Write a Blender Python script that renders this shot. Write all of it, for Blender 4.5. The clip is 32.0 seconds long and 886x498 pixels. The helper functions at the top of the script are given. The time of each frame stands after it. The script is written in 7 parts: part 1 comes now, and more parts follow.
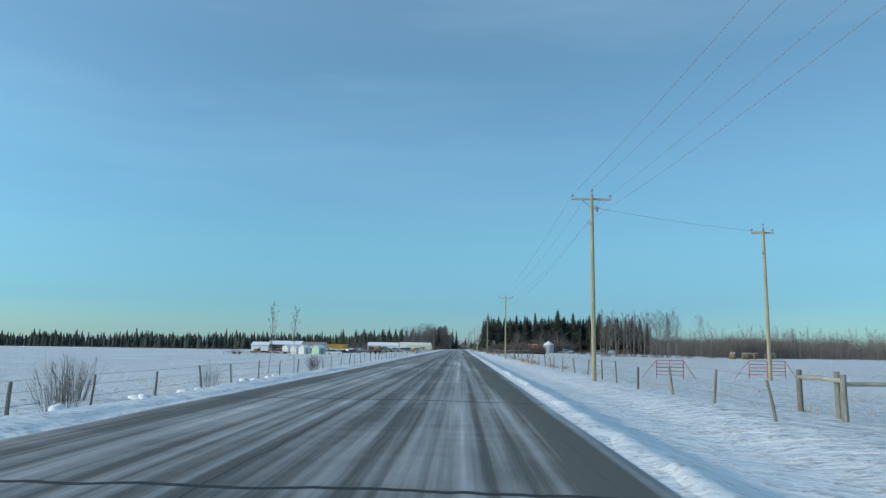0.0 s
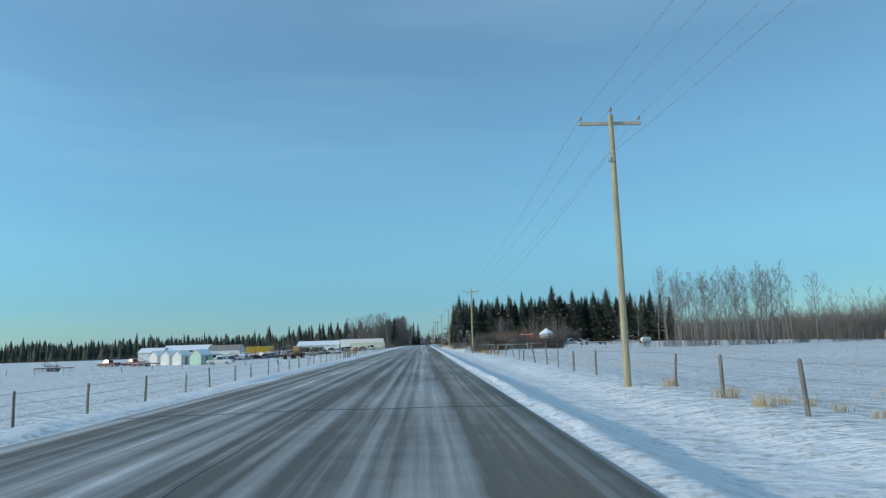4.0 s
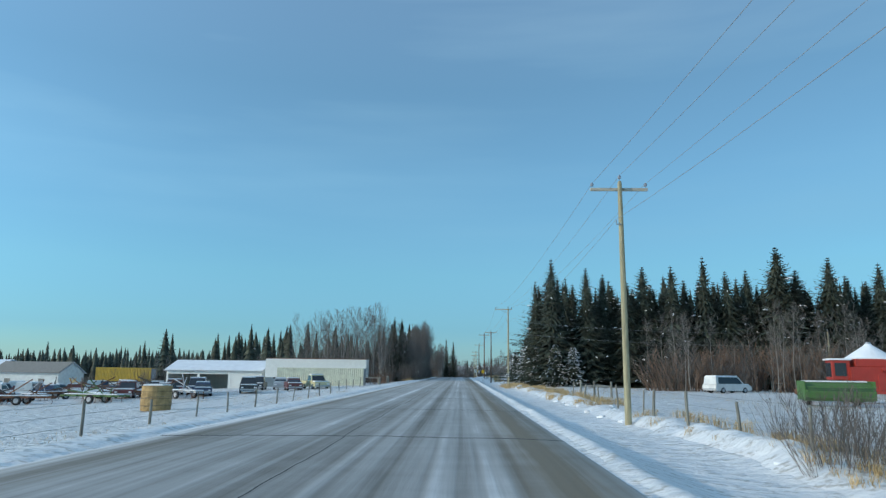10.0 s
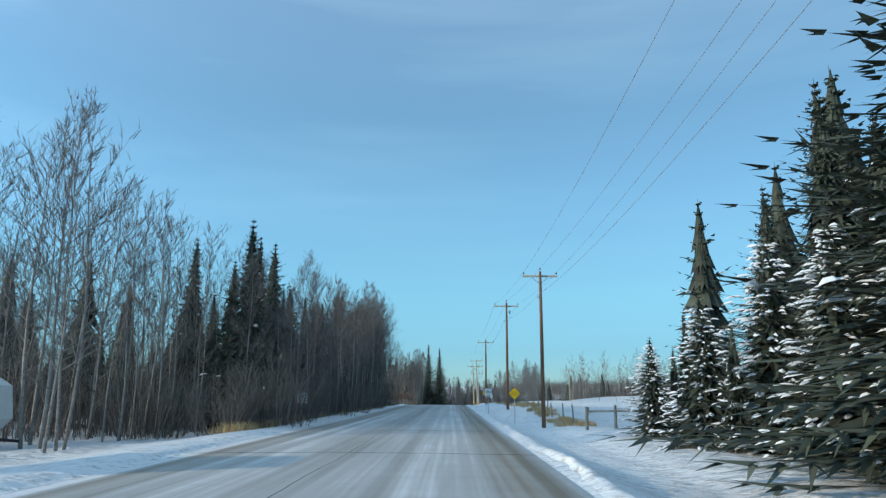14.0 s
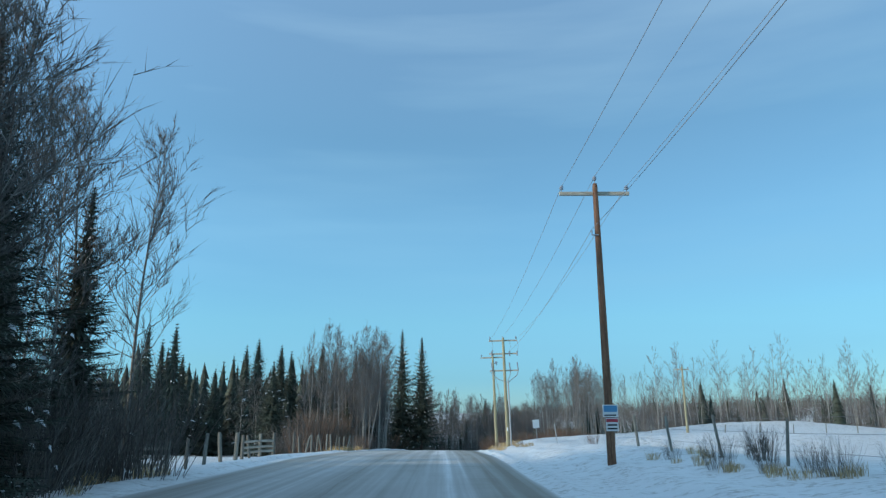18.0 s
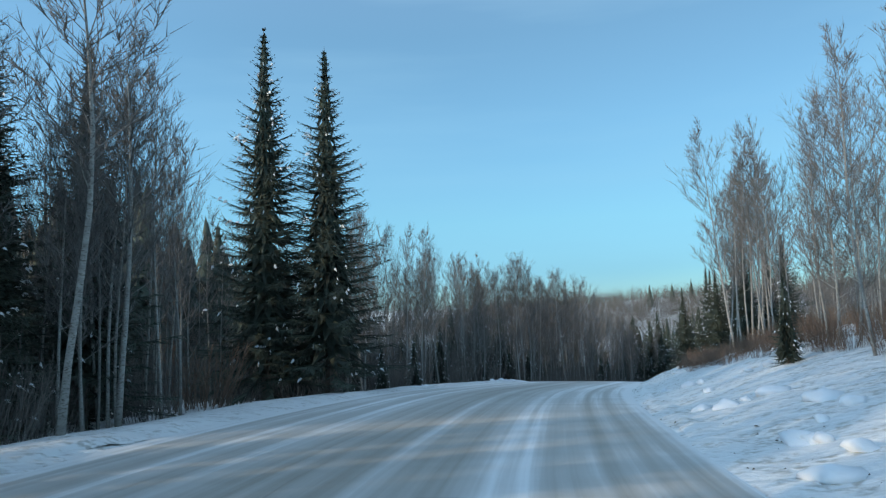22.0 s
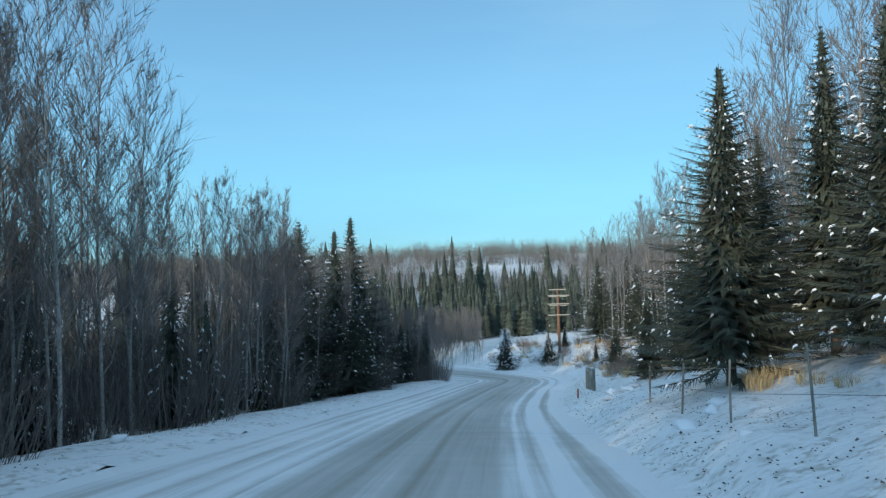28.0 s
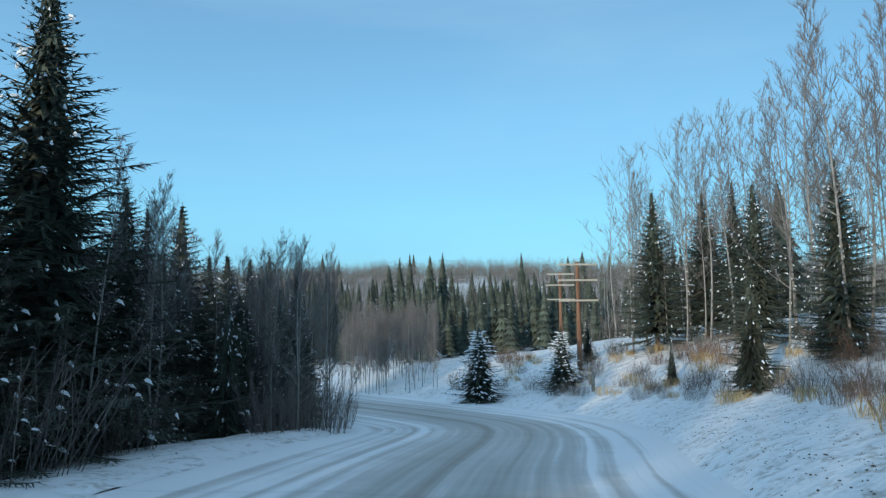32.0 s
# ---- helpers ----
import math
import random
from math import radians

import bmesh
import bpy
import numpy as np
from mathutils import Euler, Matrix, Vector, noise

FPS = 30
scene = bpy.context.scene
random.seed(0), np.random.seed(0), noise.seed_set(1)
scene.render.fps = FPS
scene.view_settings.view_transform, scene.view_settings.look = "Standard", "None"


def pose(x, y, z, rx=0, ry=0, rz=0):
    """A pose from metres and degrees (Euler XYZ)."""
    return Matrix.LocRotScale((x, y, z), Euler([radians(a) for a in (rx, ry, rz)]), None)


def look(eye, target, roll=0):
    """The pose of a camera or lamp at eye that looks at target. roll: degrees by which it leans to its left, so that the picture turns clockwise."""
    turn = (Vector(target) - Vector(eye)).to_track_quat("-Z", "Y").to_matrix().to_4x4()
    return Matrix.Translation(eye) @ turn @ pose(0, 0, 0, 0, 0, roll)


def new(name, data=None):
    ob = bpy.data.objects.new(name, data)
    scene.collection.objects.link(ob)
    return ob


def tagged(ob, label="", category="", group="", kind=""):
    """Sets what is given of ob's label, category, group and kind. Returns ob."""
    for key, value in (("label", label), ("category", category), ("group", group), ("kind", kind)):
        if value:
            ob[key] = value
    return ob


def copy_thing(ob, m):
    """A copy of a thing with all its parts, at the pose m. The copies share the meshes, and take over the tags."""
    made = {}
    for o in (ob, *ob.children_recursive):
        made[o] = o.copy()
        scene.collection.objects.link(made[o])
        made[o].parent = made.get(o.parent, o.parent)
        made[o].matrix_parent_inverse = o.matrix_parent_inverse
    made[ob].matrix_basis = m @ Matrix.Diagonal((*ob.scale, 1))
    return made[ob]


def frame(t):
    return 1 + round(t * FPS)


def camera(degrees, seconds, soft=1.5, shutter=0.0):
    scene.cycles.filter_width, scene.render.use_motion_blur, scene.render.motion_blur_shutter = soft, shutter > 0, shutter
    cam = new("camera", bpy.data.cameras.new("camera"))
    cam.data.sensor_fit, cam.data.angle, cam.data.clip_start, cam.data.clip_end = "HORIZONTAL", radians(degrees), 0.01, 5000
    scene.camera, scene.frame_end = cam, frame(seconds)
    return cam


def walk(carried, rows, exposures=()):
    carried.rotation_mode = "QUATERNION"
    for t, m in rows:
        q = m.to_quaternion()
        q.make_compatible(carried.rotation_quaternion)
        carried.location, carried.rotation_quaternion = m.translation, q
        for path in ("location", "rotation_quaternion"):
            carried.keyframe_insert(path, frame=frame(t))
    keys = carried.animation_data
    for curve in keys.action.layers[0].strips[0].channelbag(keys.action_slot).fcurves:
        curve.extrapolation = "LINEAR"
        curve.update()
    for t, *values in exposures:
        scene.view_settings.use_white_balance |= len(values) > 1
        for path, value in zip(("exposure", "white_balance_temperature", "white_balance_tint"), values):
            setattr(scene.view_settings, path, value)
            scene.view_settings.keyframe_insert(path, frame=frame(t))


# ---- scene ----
cam = camera(66.8, 32.0, soft=1.35)
PATH = [
    (0, (0.014, -0.000, 1.584), (-0.042, 1.979, 1.871), 1.10),
    (0.5, (0.020, 10.681, 1.599), (-0.068, 12.654, 1.915), 2.66),
    (1, (-0.002, 21.437, 1.603), (-0.088, 23.403, 1.960), 3.58),
    (1.5, (-0.027, 32.236, 1.600), (-0.069, 34.203, 1.958), 3.87),
    (2, (-0.061, 43.075, 1.592), (-0.067, 45.030, 2.014), 3.13),
    (2.5, (-0.085, 53.955, 1.583), (-0.035, 55.881, 2.120), 1.01),
    (3, (-0.045, 64.845, 1.579), (0.051, 66.807, 1.954), 0.69),
    (3.5, (0.033, 75.791, 1.588), (0.069, 77.780, 1.794), -1.37),
    (4, (0.060, 86.897, 1.616), (0.125, 88.877, 1.888), -1.64),
    (4.5, (0.173, 98.194, 1.658), (0.214, 100.157, 2.039), -0.26),
    (6.5, (-0.040, 147.458, 1.620), (0.100, 149.421, 1.975), 0.50),
    (7, (-0.046, 159.679, 1.615), (0.069, 161.644, 1.968), 0.90),
    (7.5, (-0.093, 171.861, 1.609), (-0.019, 173.832, 1.938), 1.22),
    (8, (-0.045, 183.763, 1.616), (-0.037, 185.738, 1.934), 1.10),
    (8.5, (0.009, 195.555, 1.627), (-0.078, 197.527, 1.947), 0.87),
    (9, (0.028, 207.318, 1.631), (-0.130, 209.287, 1.945), 0.53),
    (9.5, (0.007, 219.074, 1.622), (-0.133, 221.044, 1.941), 0.55),
    (10, (-0.010, 230.797, 1.598), (-0.065, 232.764, 1.958), 0.66),
    (10.5, (0.003, 242.416, 1.577), (0.029, 244.376, 1.976), 0.58),
    (11, (0.074, 253.990, 1.567), (0.134, 255.949, 1.964), 0.63),
    (11.5, (0.112, 265.693, 1.554), (0.166, 267.655, 1.937), 0.48),
    (12, (0.077, 277.491, 1.543), (0.092, 279.452, 1.934), 0.44),
    (12.5, (-0.008, 289.253, 1.549), (-0.048, 291.206, 1.980), 0.92),
    (13, (-0.133, 301.040, 1.578), (-0.172, 303.011, 1.913), 1.26),
    (13.5, (-0.035, 312.697, 1.646), (-0.073, 314.647, 2.090), 0.59),
    (15.5, (0.212, 355.357, 1.656), (0.206, 357.332, 1.969), 0.49),
    (16, (0.161, 365.124, 1.665), (0.156, 367.090, 2.036), 0.51),
    (16.5, (0.081, 374.811, 1.663), (0.081, 376.766, 2.086), 0.55),
    (17, (0.018, 384.179, 1.651), (0.028, 386.125, 2.112), 0.12),
    (17.5, (-0.044, 393.282, 1.635), (-0.035, 395.221, 2.125), 0.05),
    (18, (-0.101, 402.207, 1.627), (-0.098, 404.144, 2.124), -0.15),
    (18.5, (-0.093, 411.097, 1.632), (-0.091, 413.037, 2.119), -0.23),
    (19, (-0.099, 419.962, 1.653), (-0.092, 421.905, 2.125), 0.06),
    (19.5, (-0.052, 428.768, 1.618), (-0.045, 430.714, 2.078), 0.09),
    (20, (-0.034, 437.438, 1.495), (-0.039, 439.391, 1.923), 0.01),
    (20.5, (-0.057, 445.837, 1.287), (-0.075, 447.810, 1.616), 0.27),
    (21, (-0.030, 453.724, 1.058), (-0.051, 455.674, 1.506), -0.84),
    (21.5, (0.178, 461.108, 0.807), (0.221, 463.093, 1.053), -1.46),
    (22, (0.589, 468.048, 0.535), (0.698, 470.034, 0.744), -1.99),
    (22.5, (1.507, 474.265, 0.275), (1.669, 476.239, 0.554), 2.61),
    (23, (2.687, 480.217, 0.006), (2.896, 482.182, 0.315), 3.43),
    (23.5, (4.079, 485.914, -0.291), (4.392, 487.871, -0.021), -0.78),
    (24, (5.688, 491.410, -0.645), (6.148, 493.342, -0.408), -2.15),
    (24.5, (7.451, 496.649, -1.047), (7.928, 498.579, -0.834), -2.08),
    (25, (9.334, 501.611, -1.458), (9.836, 503.538, -1.265), -0.95),
    (25.5, (11.095, 506.070, -1.833), (11.674, 507.977, -1.665), -0.10),
    (26, (12.899, 509.990, -2.167), (13.573, 511.868, -2.025), 1.07),
    (26.5, (14.702, 513.817, -2.577), (15.452, 515.667, -2.452), 0.25),
    (28.5, (22.168, 528.635, -4.887), (23.232, 530.325, -4.788), -0.90),
    (29, (24.138, 531.919, -5.401), (25.235, 533.588, -5.300), -0.27),
    (29.5, (26.255, 535.205, -5.887), (27.387, 536.850, -5.777), 0.64),
    (30, (28.543, 538.520, -6.374), (29.720, 540.132, -6.255), 1.07),
    (30.5, (30.899, 541.762, -6.876), (32.105, 543.351, -6.729), 0.95),
    (31, (33.258, 545.009, -7.393), (34.457, 546.600, -7.218), 0.38),
    (31.5, (35.684, 548.066, -7.903), (36.837, 549.690, -7.722), 0.41),
    (32, (38.120, 551.228, -8.408), (39.209, 552.894, -8.216), -0.63),
]
walk(cam, [(t, look(eye, target, roll)) for t, eye, target, roll in PATH], exposures=[(0, -0.24, 6620, 9), (6, -0.22, 6560, 8), (11, -0.16, 6560, 8), (13, 0.05, 6700, 8), (16, 0.12, 6540, 8), (18, 0.0, 6480, 7), (19, -0.18, 6440, 7), (20, -0.14, 6440, 7), (21, 0.02, 6480, 7), (22, 0.15, 6720, 9), (23, 0.24, 6520, 8), (27, 0.24, 6560, 7), (32, 0.2, 6540, 7)])

# ---------- sky and sun ----------
SUN_LEFT, SUN_UP = 112.0, 16.0
sun_way = Vector((-math.sin(radians(SUN_LEFT)) * math.cos(radians(SUN_UP)), math.cos(radians(SUN_LEFT)) * math.cos(radians(SUN_UP)), math.sin(radians(SUN_UP))))
world = bpy.data.worlds.new("winter_sky")
scene.world = world
world.use_nodes = True
wn = world.node_tree
wn.nodes.clear()
sky = wn.nodes.new("ShaderNodeTexSky")
sky.sky_type = "NISHITA"
sky.sun_disc = False
sky.sun_elevation = radians(SUN_UP)
sky.sun_rotation = radians(-SUN_LEFT)
sky.air_density, sky.dust_density, sky.ozone_density = 1.0, 0.1, 2.0
back = wn.nodes.new("ShaderNodeBackground")
back.inputs[1].default_value = 0.24
wout = wn.nodes.new("ShaderNodeOutputWorld")
# thin high cirrus veil, stretched along one direction
wtc = wn.nodes.new("ShaderNodeTexCoord")
wmap = wn.nodes.new("ShaderNodeMapping")
wmap.inputs["Rotation"].default_value = (0.0, 0.35, 0.5)
wmap.inputs["Scale"].default_value = (0.7, 2.0, 7.0)
wnoise = wn.nodes.new("ShaderNodeTexNoise")
wnoise.inputs["Scale"].default_value = 1.3
wnoise.inputs["Detail"].default_value = 5.0
wramp = wn.nodes.new("ShaderNodeValToRGB")
wramp.color_ramp.elements[0].position, wramp.color_ramp.elements[1].position = 0.42, 0.75
wramp.color_ramp.elements[0].color, wramp.color_ramp.elements[1].color = (0, 0, 0, 1), (0.26, 0.26, 0.26, 1)
wmix = wn.nodes.new("ShaderNodeMixRGB")
wmix.inputs[2].default_value = (3.2, 4.0, 4.9, 1)
wn.links.new(wtc.outputs["Generated"], wmap.inputs[0])
wn.links.new(wmap.outputs[0], wnoise.inputs[0])
wn.links.new(wnoise.outputs[0], wramp.inputs[0])
wn.links.new(wramp.outputs[0], wmix.inputs[0])
wn.links.new(sky.outputs[0], wmix.inputs[1])
# clear cold air: the low sky stays blue-green instead of yellow
wsep = wn.nodes.new("ShaderNodeSeparateXYZ")
wtint = wn.nodes.new("ShaderNodeValToRGB")
te = wtint.color_ramp.elements
# the last stops lift the unseen sky overhead, as added fill for shaded ground
for p, c in ((0.0, (0.235, 0.415, 0.66)), (0.06, (0.245, 0.455, 0.655)), (0.14, (0.37, 0.615, 0.715)), (0.28, (0.55, 0.79, 0.84)), (0.40, (0.66, 0.87, 0.88)), (0.52, (0.95, 1.08, 1.04)), (0.75, (1.6, 1.6, 1.44))):
    e = te[0] if p == 0.0 else (te[len(te) - 1] if p == 0.75 else te.new(p))
    e.position, e.color = p, (*c, 1)
wmul = wn.nodes.new("ShaderNodeMixRGB")
wmul.blend_type = "MULTIPLY"
wmul.inputs[0].default_value = 1.0
wn.links.new(wtc.outputs["Generated"], wsep.inputs[0])
wn.links.new(wsep.outputs[2], wtint.inputs[0])
wn.links.new(wmix.outputs[0], wmul.inputs[1])
wn.links.new(wtint.outputs[0], wmul.inputs[2])
# the sky is brighter on the side of the sun
wside = wn.nodes.new("ShaderNodeMath")
wside.operation = "MULTIPLY_ADD"
wside.inputs[1].default_value, wside.inputs[2].default_value = -0.34, 1.0
wn.links.new(wsep.outputs[0], wside.inputs[0])
wglow = wn.nodes.new("ShaderNodeMixRGB")
wglow.blend_type = "MULTIPLY"
wglow.inputs[0].default_value = 1.0
wn.links.new(wmul.outputs[0], wglow.inputs[1])
wn.links.new(wside.outputs[0], wglow.inputs[2])
wn.links.new(wglow.outputs[0], back.inputs[0])
wn.links.new(back.outputs[0], wout.inputs[0])
lamp = bpy.data.lights.new("sun", "SUN")
lamp.energy, lamp.angle, lamp.color = 2.6, radians(0.6), (1.0, 0.86, 0.68)
sun = new("sun", lamp)
sun.matrix_world = look(sun_way * 300, (0, 0, 0))


# ---------- materials ----------
def mat(name, color, rough=0.8, metal=0.0, var=0.25, scale=6.0, bump=0.2, bscale=30.0, tint=None, rnd=0.0, obj=True, stretch=(1, 1, 1), island=0.0):
    """Surface with noise variation at two scales, a tint patch colour, fine relief and a shift from piece to piece."""
    m = bpy.data.materials.new(name)
    m.use_nodes = True
    nt = m.node_tree
    b = nt.nodes["Principled BSDF"]
    b.inputs["Roughness"].default_value, b.inputs["Metallic"].default_value = rough, metal
    tc = nt.nodes.new("ShaderNodeTexCoord")
    mp = nt.nodes.new("ShaderNodeMapping")
    mp.inputs["Scale"].default_value = stretch
    nt.links.new(tc.outputs["Object" if obj else "Generated"], mp.inputs[0])
    n1 = nt.nodes.new("ShaderNodeTexNoise")
    n1.inputs["Scale"].default_value, n1.inputs["Detail"].default_value = scale, 6
    n2 = nt.nodes.new("ShaderNodeTexNoise")
    n2.inputs["Scale"].default_value, n2.inputs["Detail"].default_value = bscale, 4
    nt.links.new(mp.outputs[0], n1.inputs[0])
    nt.links.new(mp.outputs[0], n2.inputs[0])
    ramp = nt.nodes.new("ShaderNodeValToRGB")
    lo = [c * (1 - var) for c in color]
    hi = [min(c * (1 + var), 1) for c in color]
    ramp.color_ramp.elements[0].color, ramp.color_ramp.elements[1].color = (*lo, 1), (*hi, 1)
    ramp.color_ramp.elements[0].position, ramp.color_ramp.elements[1].position = 0.3, 0.7
    nt.links.new(n1.outputs[0], ramp.inputs[0])
    out = ramp.outputs[0]
    if tint:
        mx = nt.nodes.new("ShaderNodeMixRGB")
        r2 = nt.nodes.new("ShaderNodeValToRGB")
        r2.color_ramp.elements[0].position, r2.color_ramp.elements[1].position = 0.52, 0.68
        nt.links.new(n2.outputs[0], r2.inputs[0])
        nt.links.new(r2.outputs[0], mx.inputs[0])
        nt.links.new(out, mx.inputs[1])
        mx.inputs[2].default_value = (*tint, 1)
        out = mx.outputs[0]
    if rnd or island:
        hs = nt.nodes.new("ShaderNodeHueSaturation")
        mr = nt.nodes.new("ShaderNodeMapRange")
        k = rnd or island
        mr.inputs["To Min"].default_value, mr.inputs["To Max"].default_value = 1 - k, 1 + k
        if rnd:
            nt.links.new(nt.nodes.new("ShaderNodeObjectInfo").outputs["Random"], mr.inputs[0])
        else:
            nt.links.new(nt.nodes.new("ShaderNodeNewGeometry").outputs["Random Per Island"], mr.inputs[0])
        nt.links.new(mr.outputs[0], hs.inputs["Value"])
        nt.links.new(out, hs.inputs["Color"])
        out = hs.outputs[0]
    nt.links.new(out, b.inputs["Base Color"])
    if bump:
        bp = nt.nodes.new("ShaderNodeBump")
        bp.inputs["Strength"].default_value, bp.inputs["Distance"].default_value = bump, 0.02
        nt.links.new(n2.outputs[0], bp.inputs["Height"])
        nt.links.new(bp.outputs[0], b.inputs["Normal"])
    return m


M = {
    "pole": mat("pole_wood", (0.36, 0.325, 0.205), 0.8, var=0.3, scale=2.0, bscale=12, bump=0.4, stretch=(8, 8, 0.6), tint=(0.30, 0.26, 0.17)),
    "pole_red": mat("pole_wood_dark", (0.17, 0.085, 0.05), 0.8, var=0.5, scale=1.2, bscale=9, bump=0.5, stretch=(8, 8, 0.5), tint=(0.30, 0.17, 0.09)),
    "arm": mat("crossarm_wood", (0.46, 0.42, 0.34), 0.8, var=0.2, scale=5, stretch=(1, 8, 8)),
    "porcelain": mat("porcelain", (0.25, 0.28, 0.33), 0.25, var=0.1),
    "steel": mat("galvanised_steel", (0.45, 0.46, 0.47), 0.45, 0.8, var=0.15),
    "wire": mat("aluminium_wire", (0.28, 0.30, 0.32), 0.7, 0.2, var=0.1, bump=0),
    "post": mat("fence_post_wood", (0.21, 0.205, 0.175), 0.9, var=0.35, scale=4, bscale=14, stretch=(6, 6, 0.8), tint=(0.14, 0.13, 0.11), rnd=0.25, bump=0.5),
    "fwire": mat("fence_wire", (0.22, 0.21, 0.2), 0.6, 0.6, bump=0),
    "bark_spruce": mat("spruce_bark", (0.12, 0.09, 0.07), 0.95, var=0.35, scale=8, bscale=25, bump=0.8),
    "needles": mat("spruce_needles", (0.062, 0.078, 0.058), 0.75, var=0.45, scale=1.2, bscale=20, tint=(0.072, 0.076, 0.052), island=0.4, bump=0),
    "snow_load": mat("branch_snow", (0.82, 0.85, 0.88), 0.6, var=0.06, scale=4, bump=0.3),
    "bark_aspen": mat("aspen_bark", (0.32, 0.305, 0.28), 0.85, var=0.25, scale=2.5, bscale=9, stretch=(2, 2, 3.5), tint=(0.13, 0.11, 0.09), bump=0.4, rnd=0.2),
    "twig": mat("bare_twigs", (0.168, 0.153, 0.142), 0.9, var=0.3, scale=1.0, bump=0, island=0.3),
    "twig_red": mat("willow_twigs", (0.18, 0.118, 0.084), 0.9, var=0.3, scale=1.0, bump=0, island=0.35),
    "brush": mat("brush_stems", (0.150, 0.132, 0.117), 0.9, var=0.35, scale=0.6, bump=0, island=0.4),
    "grass": mat("dry_grass", (0.48, 0.35, 0.18), 0.9, var=0.3, scale=2, bump=0, island=0.3),
}


def snow_material():
    m = bpy.data.materials.new("field_snow")
    m.use_nodes = True
    nt = m.node_tree
    b = nt.nodes["Principled BSDF"]
    b.inputs["Roughness"].default_value = 0.55
    tc = nt.nodes.new("ShaderNodeTexCoord")

    def noise_of(scale, detail, stretch=(1, 1, 1), rot=0.0):
        mp = nt.nodes.new("ShaderNodeMapping")
        mp.inputs["Scale"].default_value = stretch
        mp.inputs["Rotation"].default_value = (0, 0, rot)
        nt.links.new(tc.outputs["Object"], mp.inputs[0])
        n = nt.nodes.new("ShaderNodeTexNoise")
        n.inputs["Scale"].default_value, n.inputs["Detail"].default_value = scale, detail
        nt.links.new(mp.outputs[0], n.inputs[0])
        return n.outputs[0]

    def ramp_of(src, a, b2, c0, c1):
        r = nt.nodes.new("ShaderNodeValToRGB")
        r.color_ramp.elements[0].position, r.color_ramp.elements[1].position = a, b2
        r.color_ramp.elements[0].color, r.color_ramp.elements[1].color = (*c0, 1), (*c1, 1)
        nt.links.new(src, r.inputs[0])
        return r.outputs[0]

    big = noise_of(0.06, 6)
    drift = noise_of(0.5, 7, (1, 2.6, 1), 0.5)
    fine = noise_of(7.0, 6)
    crust = noise_of(1.7, 9, (1, 1.6, 1), 0.9)
    base = ramp_of(big, 0.3, 0.75, (0.73, 0.73, 0.72), (0.86, 0.86, 0.85))
    # thin dirty and grassy spots where the crust is worn
    spots = ramp_of(crust, 0.46, 0.60, (0, 0, 0), (1, 1, 1))
    mul = nt.nodes.new("ShaderNodeMath")
    mul.operation = "MULTIPLY"
    nt.links.new(spots, mul.inputs[0])
    nt.links.new(ramp_of(fine, 0.45, 0.6, (0, 0, 0), (0.75, 0.75, 0.75)), mul.inputs[1])
    mx = nt.nodes.new("ShaderNodeMixRGB")
    nt.links.new(mul.outputs[0], mx.inputs[0])
    nt.links.new(base, mx.inputs[1])
    mx.inputs[2].default_value = (0.38, 0.35, 0.30, 1)
    nt.links.new(mx.outputs[0], b.inputs["Base Color"])
    add = nt.nodes.new("ShaderNodeMath")
    add.operation = "MULTIPLY_ADD"
    nt.links.new(fine, add.inputs[0])
    add.inputs[1].default_value = 0.15
    rough = nt.nodes.new("ShaderNodeMath")
    rough.operation = "MULTIPLY_ADD"
    nt.links.new(crust, rough.inputs[0])
    rough.inputs[1].default_value = 1.1
    nt.links.new(drift, rough.inputs[2])
    nt.links.new(rough.outputs[0], add.inputs[2])
    bp = nt.nodes.new("ShaderNodeBump")
    bp.inputs["Strength"].default_value, bp.inputs["Distance"].default_value = 1.0, 0.48
    field = nt.nodes.new("ShaderNodeAttribute")
    field.attribute_name = "crusted"
    relief = nt.nodes.new("ShaderNodeMapRange")
    relief.inputs["To Min"].default_value, relief.inputs["To Max"].default_value = 0.30, 1.0
    nt.links.new(field.outputs["Fac"], relief.inputs[0])
    nt.links.new(relief.outputs[0], bp.inputs["Strength"])
    nt.links.new(add.outputs[0], bp.inputs["Height"])
    nt.links.new(bp.outputs[0], b.inputs["Normal"])
    return m


